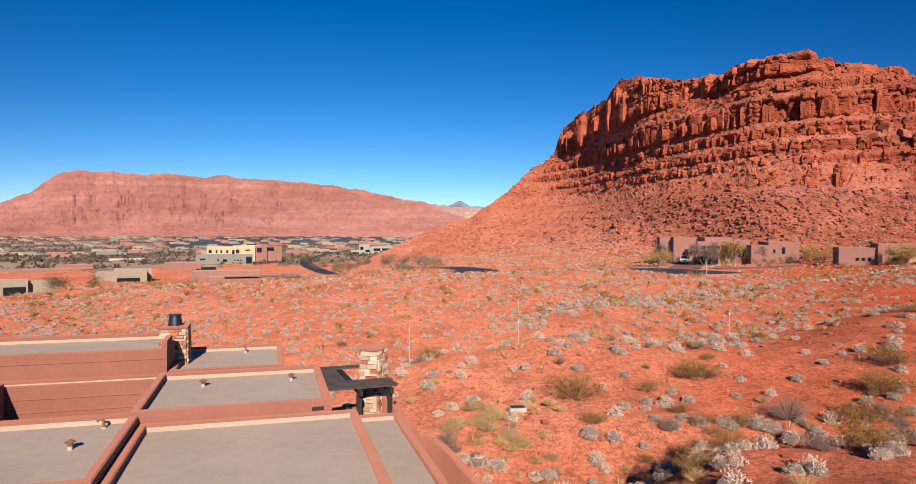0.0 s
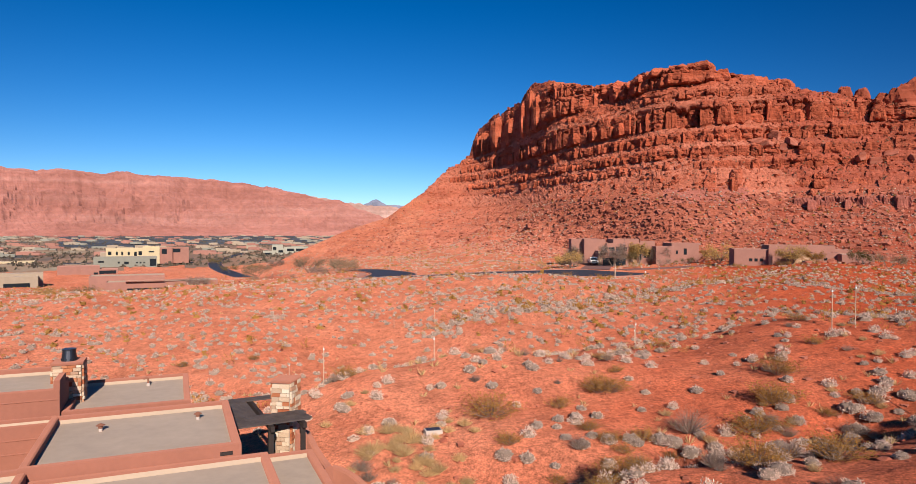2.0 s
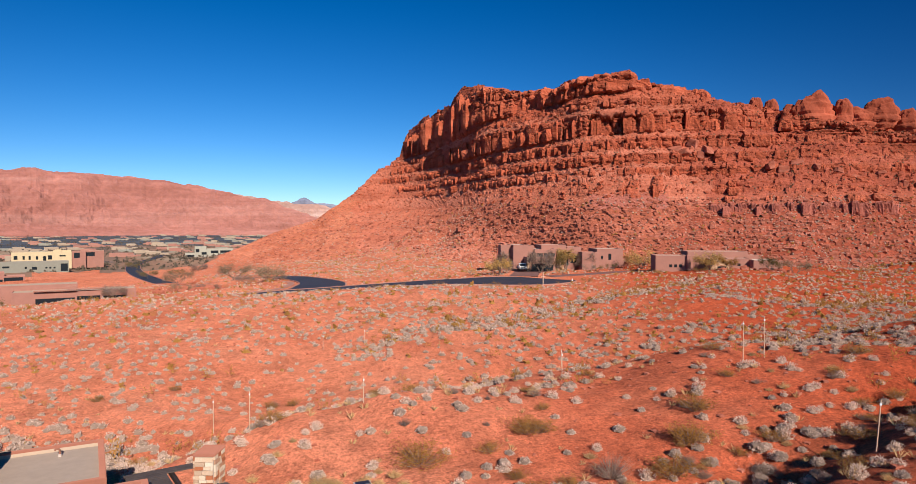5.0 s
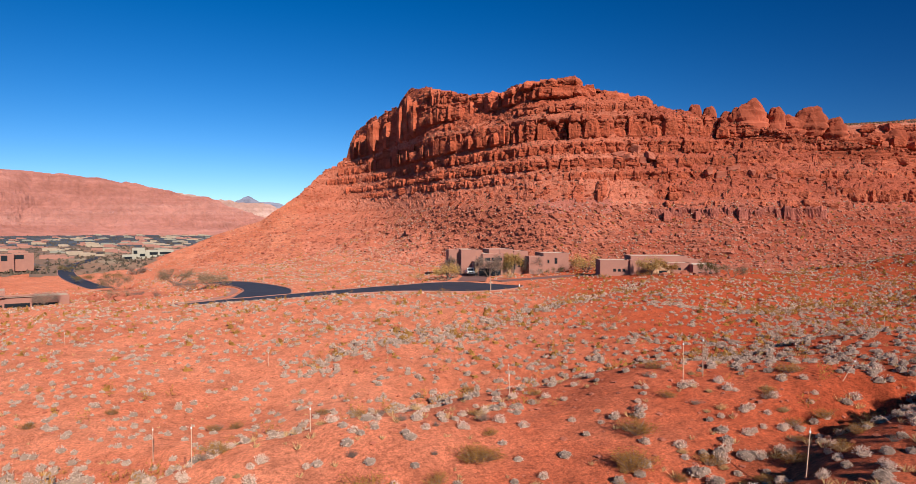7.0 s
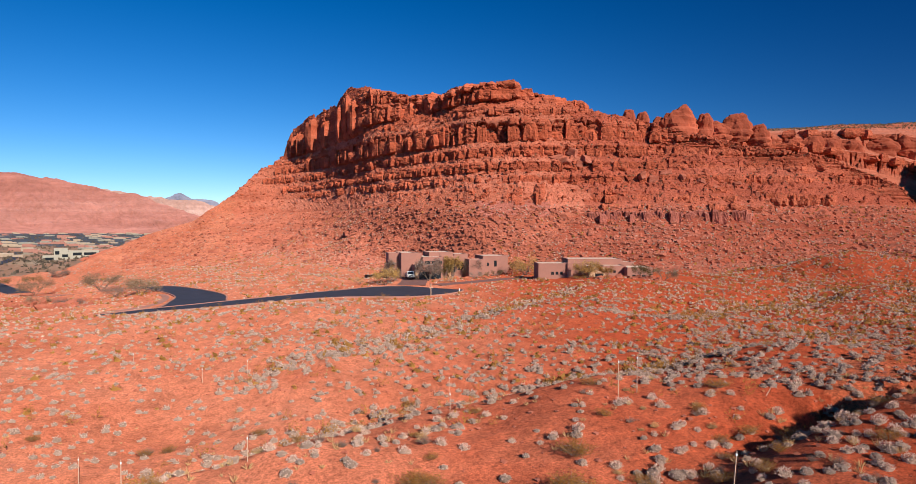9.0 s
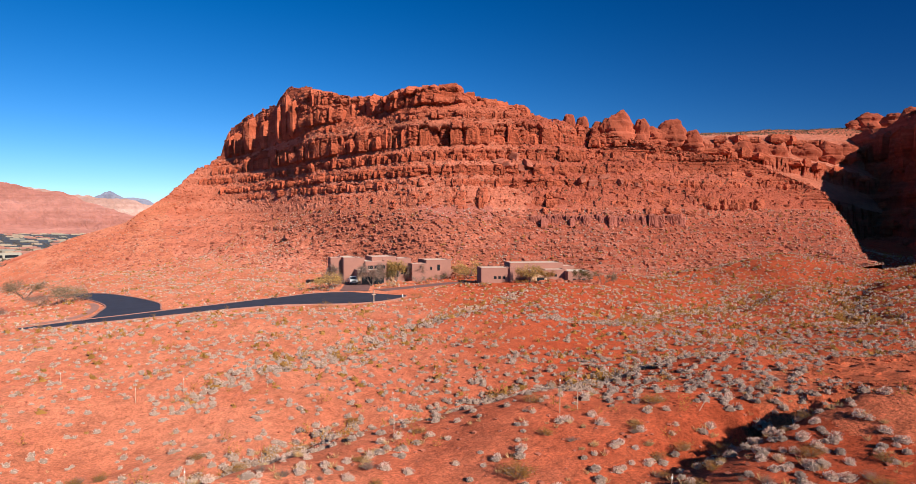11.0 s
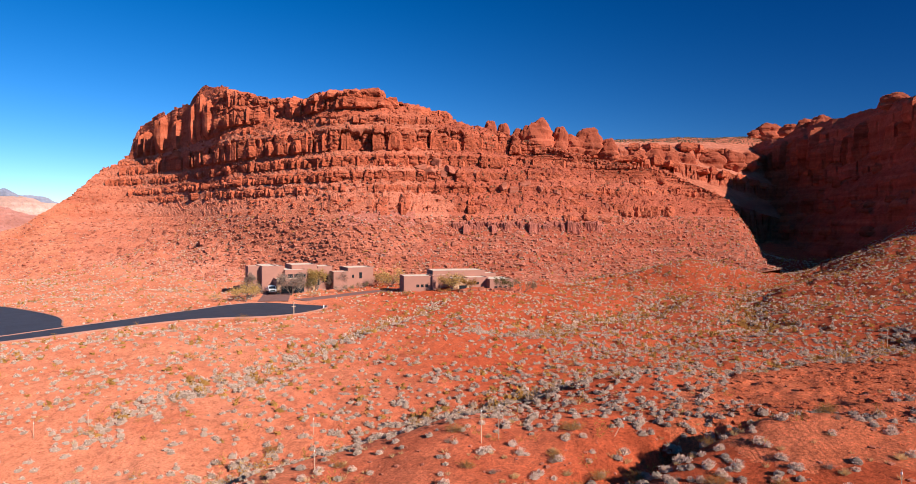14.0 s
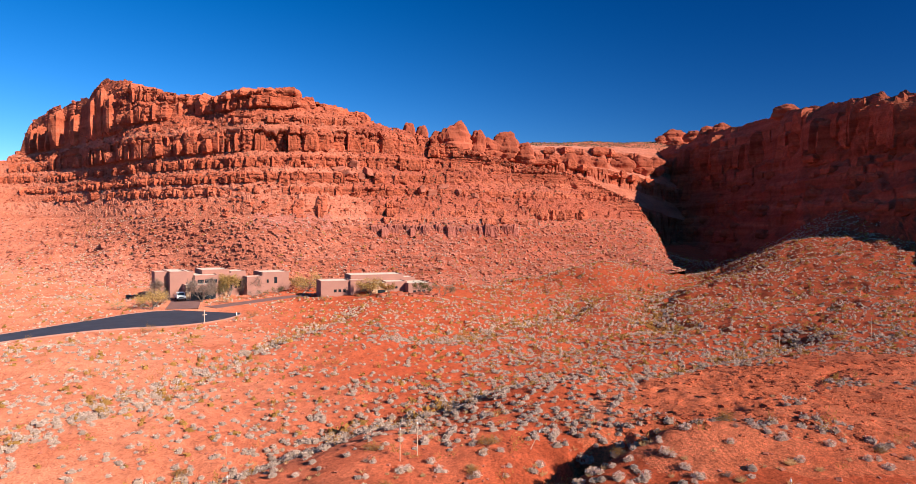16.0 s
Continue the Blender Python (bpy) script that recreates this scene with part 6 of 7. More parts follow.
def swept_wall(name, line, thick, label):
    """A low garden wall with an eased top, following a line of (x, y, top)."""
    P = np.array(line, float)
    t = np.linspace(0, len(P) - 1, 40)
    pts = np.stack([np.interp(t, np.arange(len(P)), P[:, k]) for k in range(3)], -1)
    for k in range(3):
        pts[:, k] = np.convolve(np.pad(pts[:, k], 3, mode="edge"), np.ones(7) / 7, "valid")
    d = np.gradient(pts[:, :2], axis=0)
    d /= np.linalg.norm(d, axis=1)[:, None]
    n = np.stack([-d[:, 1], d[:, 0]], -1)
    h = thick / 2
    prof = [(-h, None), (-h, -0.05), (-h * 0.6, 0), (h * 0.6, 0), (h, -0.05), (h, None)]
    g = np.minimum(ground_z(pts[:, 0], pts[:, 1]) - 0.5, pts[:, 2] - 0.5)
    rows = [np.stack([pts[:, 0] + n[:, 0] * o, pts[:, 1] + n[:, 1] * o, g if dz is None else pts[:, 2] + dz], -1) for o, dz in prof]
    v = np.stack(rows, 1)
    f = grid_faces(40, 6)
    ends = np.array([[0, 1, 4, 5], [1, 2, 3, 4]])
    f = np.concatenate([f, ends, 39 * 6 + ends[:, ::-1]])
    me = mesh_np(name, v.reshape(-1, 3), f, S, smooth=False)
    return tagged(new(name, me), label, "wall")


swept_wall("garden_wall", [(-2.6, 25.6, 3.5), (-1.9, 22.6, 3.6), (-1.45, 20.9, 3.7), (-1.25, 19.6, 4.0)], 0.24, "curved salmon stucco patio wall")
swept_wall("garden_wall", [(-1.35, 21.6, 3.35), (-0.75, 21.2, 3.3), (-0.1, 19.8, 3.25), (0.35, 18.6, 3.1), (0.95, 17.5, 2.95), (2.0, 16.0, 2.8), (3.0, 14, 3.0)], 0.26, "curved salmon stucco garden wall on the sand")


# ---- the houses across the wash and in the valley ----
def pane(parent, u0, u1, z0, z1, d, mat=None, frame_mat=None):
    """Window, door or porch: reveal frame, dark glass; porch shade put into colour."""
    w = part("window", box(bmesh.new(), u0, d - 0.02, z0, u1, d + 0.12, z1), frame_mat or M["shade"], parent)
    g = min(0.08, (u1 - u0) * 0.15)
    part("pane", box(bmesh.new(), u0 + g, d - 0.03, z0 + g, u1 - g, d - 0.022, z1 - g), mat or M["glass"], w)


def desert_house(az, r, blocks_, openings, mat, label, deck, base=None, turn=0.0, stone=(), lift=0.0):
    """Flat-roofed stucco blocks; u runs across, d away from the viewer, z in metres."""
    a = radians(az)
    m = pose(math.sin(a) * r, math.cos(a) * r, lift, 0, 0, -az + turn)
    h = thing("house", m, label, "house", "houses in the desert")
    for u0, u1, z0, z1, d0, d1 in blocks_:
        wing(h, u0, d0, u1, d1, z0 if base is None else base, z1, 0.16, mat, deck, 0.2)
    for u0, u1, z0, z1, d in openings:
        pane(h, u0, u1, z0, z1, d)
    for u0, u1, z0, z1, d in stone:
        part("stone_facing", box(bmesh.new(), u0, d - 0.15, z0, u1, d + 0.3, z1, 0.05), M["mortar_stone"], h, "tan ledgestone facing")
    return h


def rubble_stone():
    m, nt, b = surface("tan_ledgestone", 0.85, 0, 0.2)
    v = nt.nodes.new("ShaderNodeTexVoronoi")
    v.inputs["Scale"].default_value = 2.4
    tc_ = nt.nodes.new("ShaderNodeTexCoord")
    nt.links.new(tc_.outputs["Object"], v.inputs["Vector"])
    sep = nt.nodes.new("ShaderNodeSeparateColor")
    nt.links.new(v.outputs["Color"], sep.inputs[0])
    nt.links.new(ramp(nt, sep.outputs[0], [(0, (0.34, 0.15, 0.08)), (0.5, (0.52, 0.30, 0.17)), (1, (0.66, 0.46, 0.30))]), b.inputs["Base Color"])
    bump(nt, b, v.outputs["Distance"], 0.4, 0.1)
    return m


M["mortar_stone"] = rubble_stone()
K1 = 178 / 192


def k1(rows):
    """House with the garage: figures at its own distance."""
    return [(u0 * K1, u1 * K1, 21 + (z0 - 21) * K1, 21 + (z1 - 21) * K1, *rest) for u0, u1, z0, z1, *rest in rows]


desert_house(22.66, 178, k1([(-18.3, -15.1, 0, 7.6, 4, 9), (-15.1, -10.8, -4, 7.7, 1, 12), (-10.8, -8.9, -2, 7.5, 2, 12), (-12.0, -4.0, -4, 4.4, -3.5, 2), (-8.9, -2.8, 0, 6.5, 0.5, 10), (-6, 1.4, 0, 7.6, 5, 14),
                             (-2.8, 1.6, -1, 6.6, 3, 11), (1.6, 5.8, 0, 7.0, 4.5, 12), (5.0, 10.0, -1, 5.6, 0.5, 5), (10.0, 17.8, 0, 6.5, 2.5, 11), (17.8, 19.8, -1, 3.6, 3, 9)]),
             k1([(-8.2, -6.6, 2.9, 5.3, 0.5), (-6.3, -3.1, 2.9, 5.3, 0.5), (13.4, 14.3, 3.2, 5.0, 2.5), (1.0, 1.5, 1.6, 4.4, 3.0), (-0.6, 0.6, 4.2, 5.2, 3.0), (11.2, 11.8, 3.4, 4.4, 2.5), (2.6, 4.4, 2.2, 4.6, 4.5),
                 (-10.8, -7.8, -0.6, 2.5, -3.5), (-7.3, -4.5, -0.6, 2.5, -3.5)]),
             M["stucco_brown"], "brown-pink stucco house with stepped flat roofs and a garage", M["roof_cream"], base=-3, turn=14, stone=k1([(-12.1, -11.0, -3, 4.3, -3.5), (-0.9, 0.2, 0, 4.8, 3.0)]))
desert_house(34.77, 163, [(-13.3, -6.2, 0, 8.0, 1, 8), (-6.3, -5.5, 0, 8.1, 0.2, 1.8), (-5.6, -1.0, 0, 7.9, 4, 11), (-4.8, 9.1, 2, 8.8, 7, 15), (-1.3, 2.9, 0, 7.3, -0.3, 6), (2.9, 8.4, 0, 7.4, 1.4, 8), (7.9, 14.2, 0, 7.1, -1.5, 8), (8.6, 12.5, 2, 7.9, 8.1, 13)],
             [(-10.2, -9.5, 5.2, 5.9, 1), (-9.1, -8.4, 5.2, 5.9, 1), (-8.0, -7.3, 5.2, 5.9, 1), (0.3, 2.2, 2.6, 5.6, -0.47), (5.2, 5.9, 4.0, 4.7, 1.4), (5.2, 5.9, 5.6, 6.2, 1.4), (9.1, 9.9, 4.5, 5.3, -1.5), (10.3, 11.1, 4.5, 5.3, -1.5), (11.5, 12.3, 4.5, 5.3, -1.5), (13.2, 13.9, 3.6, 5.5, -1.5)],
             M["stucco_brown"], "brown-pink stucco house with a stone entry and flat roofs", M["roof_cream"], base=0.5, turn=14, stone=[(-1.2, 2.8, 1, 7.2, -0.3)], lift=-1.2)
desert_house(-18.97, 470, [(-16.0, 14.9, -12, -1.6, 0, 12), (6.4, 9.6, -6, -0.3, 3, 6), (5.3, 14.9, -6, -0.9, 5, 12)],
             [(-14.8, -12.9, -5.9, -3.7, 0), (-10.4, -9.3, -6.0, -3.8, 0), (-7.4, -6.3, -6.1, -3.9, 0), (-3.7, -2.5, -6.1, -4.0, 0), (0, 1.6, -7.1, -4.0, 0), (2.5, 4.6, -6.2, -3.6, 0), (8.5, 11.7, -4.5, -3.6, 0)],
             M["stucco_yellow"], "long pale yellow stucco house with small windows", M["deck_edge"])
# the wide dark panels here are the porch's shade, drawn as colour
desert_house(-16.23, 472, [(-7.5, 0.1, -12, -1.6, 0, 8), (-1.0, 10.1, -12, -1.4, 3, 12)], [(-6.4, -3.2, -5.7, -2.4, 0), (0.3, 5.0, -4.8, -2.3, 3)], M["stucco_brown"], "brown stucco house with a shaded porch", M["deck_edge"])
desert_house(-18.97, 436, [(-21.3, 12.4, -16, -5.8, 0, 10)], [(-19.0, -15.7, -9.1, -8.1, 0), (-8.7, -7.7, -9.7, -8.6, 0), (-5.3, -2.9, -10.3, -8.7, 0), (1.0, 2.0, -9.8, -8.9, 0), (2.9, 3.9, -9.9, -8.9, 0), (4.9, 5.9, -9.9, -9.0, 0), (8.4, 11.9, -11.5, -7.2, 0)],
             M["stucco_grey"], "low grey-green stucco house with a row of small windows", M["deck"])
# dark porch: a flat dark panel takes the place of its shade
desert_house(-21.92, 360, [(-13.9, 3.7, -14, -7.0, 0, 10), (-4.1, 11.4, -14, -8.5, -3, 6)], [(3.4, 10.6, -12.0, -9.2, -3), (1.1, 3.0, -11.4, -10.0, -3)], M["stucco_brown"], "low red-brown stucco house with a dark porch", M["stucco_brown"])
# the long dark panels paint the shade under the roof overhangs
desert_house(-17.42, 225, [(-13.9, 18.2, -12, -5.4, 0, 9), (-19.1, 2.6, -12, -4.0, 9.1, 18), (-0.5, 2.1, -5, -4.2, 2, 5), (2.2, 9.5, -5, -4.8, -1.2, 0), (-8.6, 2.2, -5.2, -5.0, -1.5, 0)],
             [(-8.1, 1.8, -9.7, -7.4, -0.05), (2.3, 8.4, -9.7, -7.1, -0.05), (8.9, 15.2, -9.6, -7.3, -0.05)], M["stucco_brown"], "low red-brown stucco house with overhanging flat roofs", M["deck_edge"])
desert_house(-33.48, 190, [(-9, 0.9, -10, -2.7, 0, 9), (0.5, 7.2, -10, -3.2, 2, 9)], [(-4.1, 0.5, -6.1, -4.1, 0)], M["stucco_cream"], "low cream stucco house with a flat roof", M["deck_edge"])
desert_house(-26.22, 300, [(-13.7, 4.7, -16, -7.4, 0, 9), (-7.5, 6.5, -12, -6.6, 5, 12)], [(-6.4, 2.1, -11.7, -10.0, 0)], M["stucco_cream"], "tan stucco house with broad flat roofs", M["deck"])
# wide dark panels paint the shade beneath the terrace roofs
desert_house(-7.87, 620, [(-15.0, -5.8, -19, -9.0, -2, 8), (-7.3, 2.4, -19, -3.5, 4, 14), (-2.5, 3.4, -19, -7.0, 1, 6), (3.2, 25.0, -19, -5.6, 5, 16), (5.0, 22.0, -19, -10.6, 1, 5)],
             [(-6.4, -3.4, -8.6, -5.6, 4), (-1.6, 2.6, -10.6, -8.4, 1), (6.0, 12.5, -9.6, -7.2, 5), (14.0, 23.0, -9.4, -7.2, 5), (-13.6, -7.4, -13.8, -10.6, -2)], M["stucco_pale"], "large cream stucco house with shaded terraces", M["deck_edge"])
desert_house(-26.63, 520, [(-12.1, 10.4, -20, -11.0, 0, 12), (-20.0, -7.4, -22, -13.7, -3, 8)], [(-8, -6, -14, -12.4, 0), (2, 5, -14, -12.4, 0)], M["stucco_yellow"], "pale yellow stucco house among low roofs", M["deck_edge"])
desert_house(-32.76, 380, [(-14.0, 12.1, -18, -12.2, 0, 10), (-7.1, 24.9, -16, -10.4, 10.1, 20), (9.7, 26.2, -16, -9.1, 22, 30)], [(14.7, 24.9, -13.3, -11.1, 10.1), (-8, -2, -15.4, -13.4, 0)], M["stucco_brown"], "red-brown stucco house with broad low roofs", M["stucco_brown"])


# ---- the pickup on the driveway ----
def pickup(m):
    t = thing("pickup_truck", m, "white pickup truck parked on the driveway by the garage", "truck")

    def hull(pts, w, bev=0.05):
        bm = bmesh.new()
        a = [bm.verts.new((-w / 2, y, z)) for y, z in pts]
        b = [bm.verts.new((w / 2, y, z)) for y, z in pts]
        bm.faces.new(a)
        bm.faces.new(b[::-1])
        n = len(pts)
        for k in range(n):
            bm.faces.new((a[k], b[k], b[(k + 1) % n], a[(k + 1) % n]))
        bmesh.ops.recalc_face_normals(bm, faces=bm.faces)
        bmesh.ops.bevel(bm, geom=bm.edges[:], offset=bev, segments=2, affect="EDGES")
        return bm
    body = part("body", hull([(-2.7, 0.5), (-2.7, 1.0), (-1.5, 1.12), (0.9, 1.12), (0.9, 1.15), (2.7, 1.15), (2.7, 0.5)], 1.95), M["white"], t)
    part("cab", hull([(-1.5, 1.1), (-0.95, 1.85), (0.75, 1.88), (0.95, 1.1)], 1.75, 0.08), M["white"], t)
    part("windscreen", hull([(-1.46, 1.2), (-1.04, 1.76), (-1.02, 1.74), (-1.42, 1.2)], 1.5, 0.004), M["glass"], t)
    part("rear_window", hull([(0.86, 1.25), (0.80, 1.76), (0.83, 1.76), (0.97, 1.25)], 1.4, 0.004), M["glass"], t)
    for s in (-1, 1):
        part("side_window", box(bmesh.new(), s * 0.86 - 0.02, -0.95, 1.25, s * 0.86 + 0.03, 0.6, 1.74, 0.01), M["glass"], t)
    part("bed", box(bmesh.new(), -0.82, 1.1, 0.8, 0.82, 2.6, 1.158), M["tyre"], t)
    part("bumper", box(bmesh.new(), -0.95, -2.82, 0.45, 0.95, -2.68, 0.72, 0.03), M["steel"], t, "steel front bumper")
    part("grille", box(bmesh.new(), -0.6, -2.73, 0.74, 0.6, -2.69, 0.98), M["tyre"], t)
    for s in (-1, 1):
        part("headlight", box(bmesh.new(), s * 0.8 - 0.14, -2.73, 0.8, s * 0.8 + 0.14, -2.69, 0.97), M["concrete"], t)
        part("tail_light", box(bmesh.new(), s * 0.88 - 0.07, 2.69, 0.8, s * 0.88 + 0.07, 2.73, 1.08), M["lamp_glass"], t)
        for y in (-1.75, 1.7):
            bm = bmesh.new()
            bmesh.ops.create_cone(bm, cap_ends=True, segments=20, radius1=0.38, radius2=0.38, depth=0.26, matrix=Matrix.Translation((s * 0.86, y, 0.38)) @ Matrix.Rotation(math.pi / 2, 4, "Y"))
            w = part("wheel", bm, M["tyre"], t)
            bm = bmesh.new()
            bmesh.ops.create_cone(bm, cap_ends=True, segments=14, radius1=0.22, radius2=0.2, depth=0.27, matrix=Matrix.Translation((s * 0.865, y, 0.38)) @ Matrix.Rotation(math.pi / 2, 4, "Y"))
            part("rim", bm, M["concrete"], w)
    return t


TRUCK = (55.6, 162.2)
pickup(pose(TRUCK[0], TRUCK[1], gz(*TRUCK) + 0.36, 0, 0, -12))


# ---- stakes, sign, utility box ----
def stake(x, y, h, lean=0.0, heading=0.0):
    m = pose(x, y, gz(x, y) - 0.1, lean, 0, heading)
    ob = thing("survey_stake", m, "thin pale survey stake standing in the sand" if abs(lean) < 10 else "thin pale survey stake leaning over in the sand", "stake", "survey stakes")
    part("pole", rod(bmesh.new(), (0, 0, 0), (0, 0, h), 0.028, 0.022, 6), M["stake"], ob)
    part("ribbon", box(bmesh.new(), -0.035, -0.035, h - 0.22, 0.035, 0.035, h - 0.12), M["white"], ob, "pale ribbon near the top")


# survey stakes: place, height, lean, heading
STAKES = [(-2.6, 35.4, 2.3), (6.3, 68.2, 1.7), (2.1, 68.2, 1.6), (16.5, 39.8, 1.8), (-5.8, 46.6, 2.4), (3.3, 35.6, 1.5),
          (23.0, 55.8, 1.7), (25.5, 33.8, 2.4), (26.7, 33.5, 2.5), (-19.3, 83.0, 1.6), (-4.4, 76.7, 1.3), (62.4, 40.2, 0.9),
          (69.7, 56.5, 1.7), (32.9, 12.4, 2.1), (37.9, 43.5, 1.6), (88.1, 36.5, 2.1), (94.7, 38.0, 2.5), 
          (97.1, 27.4, 3.2), (32.6, 28.9, 1.6, 28, 60), (21.7, 20.8, 2.2, 4, 60)]
for row in STAKES:
    stake(*row)

uz = gz(2.5, 27.2)
ub = thing("utility_box", pose(2.5, 27.2, uz, 0, 0, 8), "low pale concrete utility box with a dark lid", "utility box")
part("case", box(bmesh.new(), -0.36, -0.24, -0.1, 0.36, 0.24, 0.20, 0.02), M["concrete"], ub)
part("lid", box(bmesh.new(), -0.30, -0.18, 0.202, 0.30, 0.18, 0.225, 0.008), M["steel"], ub)


def sign(x, y):
    ob = thing("sign_post", pose(x, y, gz(x, y) + 0.2, 0, 0, 20), "wooden cross-shaped marker post beside the turning circle", "post")
    part("upright", box(bmesh.new(), -0.07, -0.07, 0, 0.07, 0.07, 2.5), M["stake"], ob)
    part("arm", box(bmesh.new(), -0.5, -0.05, 1.55, 0.5, 0.05, 1.67), M["stake"], ob)


sign(46.8, 123.6)
hyd = thing("hydrant", pose(56.0, 130.5, gz(56.0, 130.5)), "small white post light at the kerb", "bollard")
part("post", cyl(bmesh.new(), 0, 0, 0, 0.7, 0.14, 0.12, 10), M["white"], hyd)
part("cap", cyl(bmesh.new(), 0, 0, 0.702, 0.8, 0.16, 0.04, 10), M["white"], hyd)


# ---- rocks ----
def rock_mesh(seed, rounded=False, sub=2):
    bm = bmesh.new()
    if rounded:
        bmesh.ops.create_icosphere(bm, subdivisions=4, radius=0.5)
    else:
        # broken block: the hull of points thrown into a tilted box
        q = random.Random(seed + 900)
        for k in range(15):
            c = [q.choice((-1, 1)) * q.uniform(0.55, 1.0) for _ in range(3)]
            c[k % 3] *= q.uniform(0.2, 1.0)
            bm.verts.new((c[0] * 0.5, c[1] * 0.42, c[2] * 0.45))
        bmesh.ops.convex_hull(bm, input=bm.verts[:])
        bmesh.ops.delete(bm, geom=[v for v in bm.verts if not v.link_faces], context="VERTS")
        bmesh.ops.bevel(bm, geom=bm.edges[:], offset=0.025, segments=1, affect="EDGES")
    r = random.Random(seed)
    o = Vector((r.uniform(0, 50), r.uniform(0, 50), r.uniform(0, 50)))
    for v in bm.verts if rounded else ():
        p = v.co.copy()
        n = noise.fractal(p * 2.6 + o, 1.0, 2.0, 5) * 0.26
        bed = 0.12 * noise.noise(Vector((0, 0, p.z * 11)) + o) + 0.16 * noise.noise(Vector((p.x * 2, p.y * 2, p.z * 4)) + o)
        v.co = p * (1 + n) + Vector((p.x, p.y, 0)) * bed
        if p.z < -0.1:
            v.co.x *= 1.15
            v.co.y *= 1.15
    me = bpy.data.meshes.new("boulder")
    bm.to_mesh(me)
    bm.free()
    me.materials.append(M["rock" if rounded else "boulder"])
    return me


ROCKS = [rock_mesh(k) for k in range(14)]
DOMES = [rock_mesh(100 + k, True) for k in range(5)]


def boulder(x, y, z, s, gen_, label="angular red sandstone boulder on the rubble slope", group="fallen boulders"):
    ob = new("boulder", ROCKS[int(gen_.integers(len(ROCKS)))])
    ob.matrix_world = pose(x, y, z, gen_.normal() * 14, gen_.normal() * 14, gen_.uniform(0, 360)) @ Matrix.Diagonal((s * gen_.uniform(0.8, 1.4), s * gen_.uniform(0.7, 1.1), s * gen_.uniform(0.5, 0.9), 1))
    return tagged(ob, label, "boulder", group)


def mesa_at(az, frac):
    """A point of the rubble slope: share of the way from its foot to the cliffs."""
    i = int(np.clip(round((az + 12) / MESA_STEP), 0, len(MESA_AZ) - 1))
    return MESA_PTS[int(frac * (SLOPE_ROWS - 1)), i]


gr = np.random.default_rng(31)
# large fallen slabs below the cliffs
for az, row, s in ((31.5, 66, 4.6), (32.3, 60, 3.8), (33.0, 70, 4.2), (33.6, 56, 3.6), (34.2, 64, 4.4), (35.2, 52, 3.4), (36.4, 58, 3.2), (38.6, 40, 3.8), (39.6, 34, 3.2), (40.6, 44, 3.6), (42.0, 36, 3.0), (43.4, 30, 2.8),
                   (44.6, 22, 3.0), (46.0, 26, 2.4), (47.4, 14, 2.6), (49.0, 8, 2.2), (51.0, -6, 2.4), (53.0, -14, 2.0), (55.0, -22, 2.0), (37.0, -10, 2.0), (34.5, -16, 2.2), (31.0, -50, 2.4), (29.5, -60, 2.0), (25.0, -8, 1.8), (19.0, -20, 1.8), (14.0, -30, 1.8)):
    i_ = int(round((az + 12) / MESA_STEP))
    p = MESA_PTS[SLOPE_ROWS + int(row * (0.84 if row > 0 else 0.7)), i_]
    boulder(p[0], p[1], p[2] + s * 0.1, s, gr, "large tilted sandstone slab fallen from the cliffs", "fallen slabs")
for k in range(60):
    az, fr = gr.uniform(2, 59), 0.25 + gr.random() ** 0.7 * 0.73
    p = mesa_at(az, fr)
    s = 0.5 + 1.6 * gr.random() ** 3
    boulder(p[0], p[1], p[2] + s * 0.1, s, gr)
# small rubble, past counting
cube_v = np.array([(x, y, z) for x in (-.5, .5) for y in (-.5, .5) for z in (-.4, .4)], float)
cube_f = np.array([(0, 1, 3, 2), (4, 6, 7, 5), (0, 4, 5, 1), (2, 3, 7, 6), (0, 2, 6, 4), (1, 5, 7, 3)])


def rubble(name, label, X, Y, Z, S_, gen_, mat):
    n = len(X)
    V = np.repeat(cube_v[None], n, 0) * (1 + 0.2 * gen_.normal(size=(n, 8, 3)))
    ang = gen_.uniform(0, 6.283, (n, 2))
    c, s = np.cos(ang[:, 0])[:, None], np.sin(ang[:, 0])[:, None]
    x, y, z = V[..., 0] * c - V[..., 1] * s, V[..., 0] * s + V[..., 1] * c, V[..., 2]
    c, s = np.cos(ang[:, 1] * 0.12)[:, None], np.sin(ang[:, 1] * 0.12)[:, None]
    x, z = x * c - z * s, x * s + z * c
    V = np.stack([x * S_[:, None] + X[:, None], y * S_[:, None] + Y[:, None], z * S_[:, None] * 0.7 + Z[:, None]], -1)
    F = cube_f[None] + (np.arange(n) * 8)[:, None, None]
    me = mesh_np(name, V.reshape(-1, 3), F.reshape(-1, 4), mat, smooth=False)
    tagged(new(name, me), label, "rubble", kind="stuff")


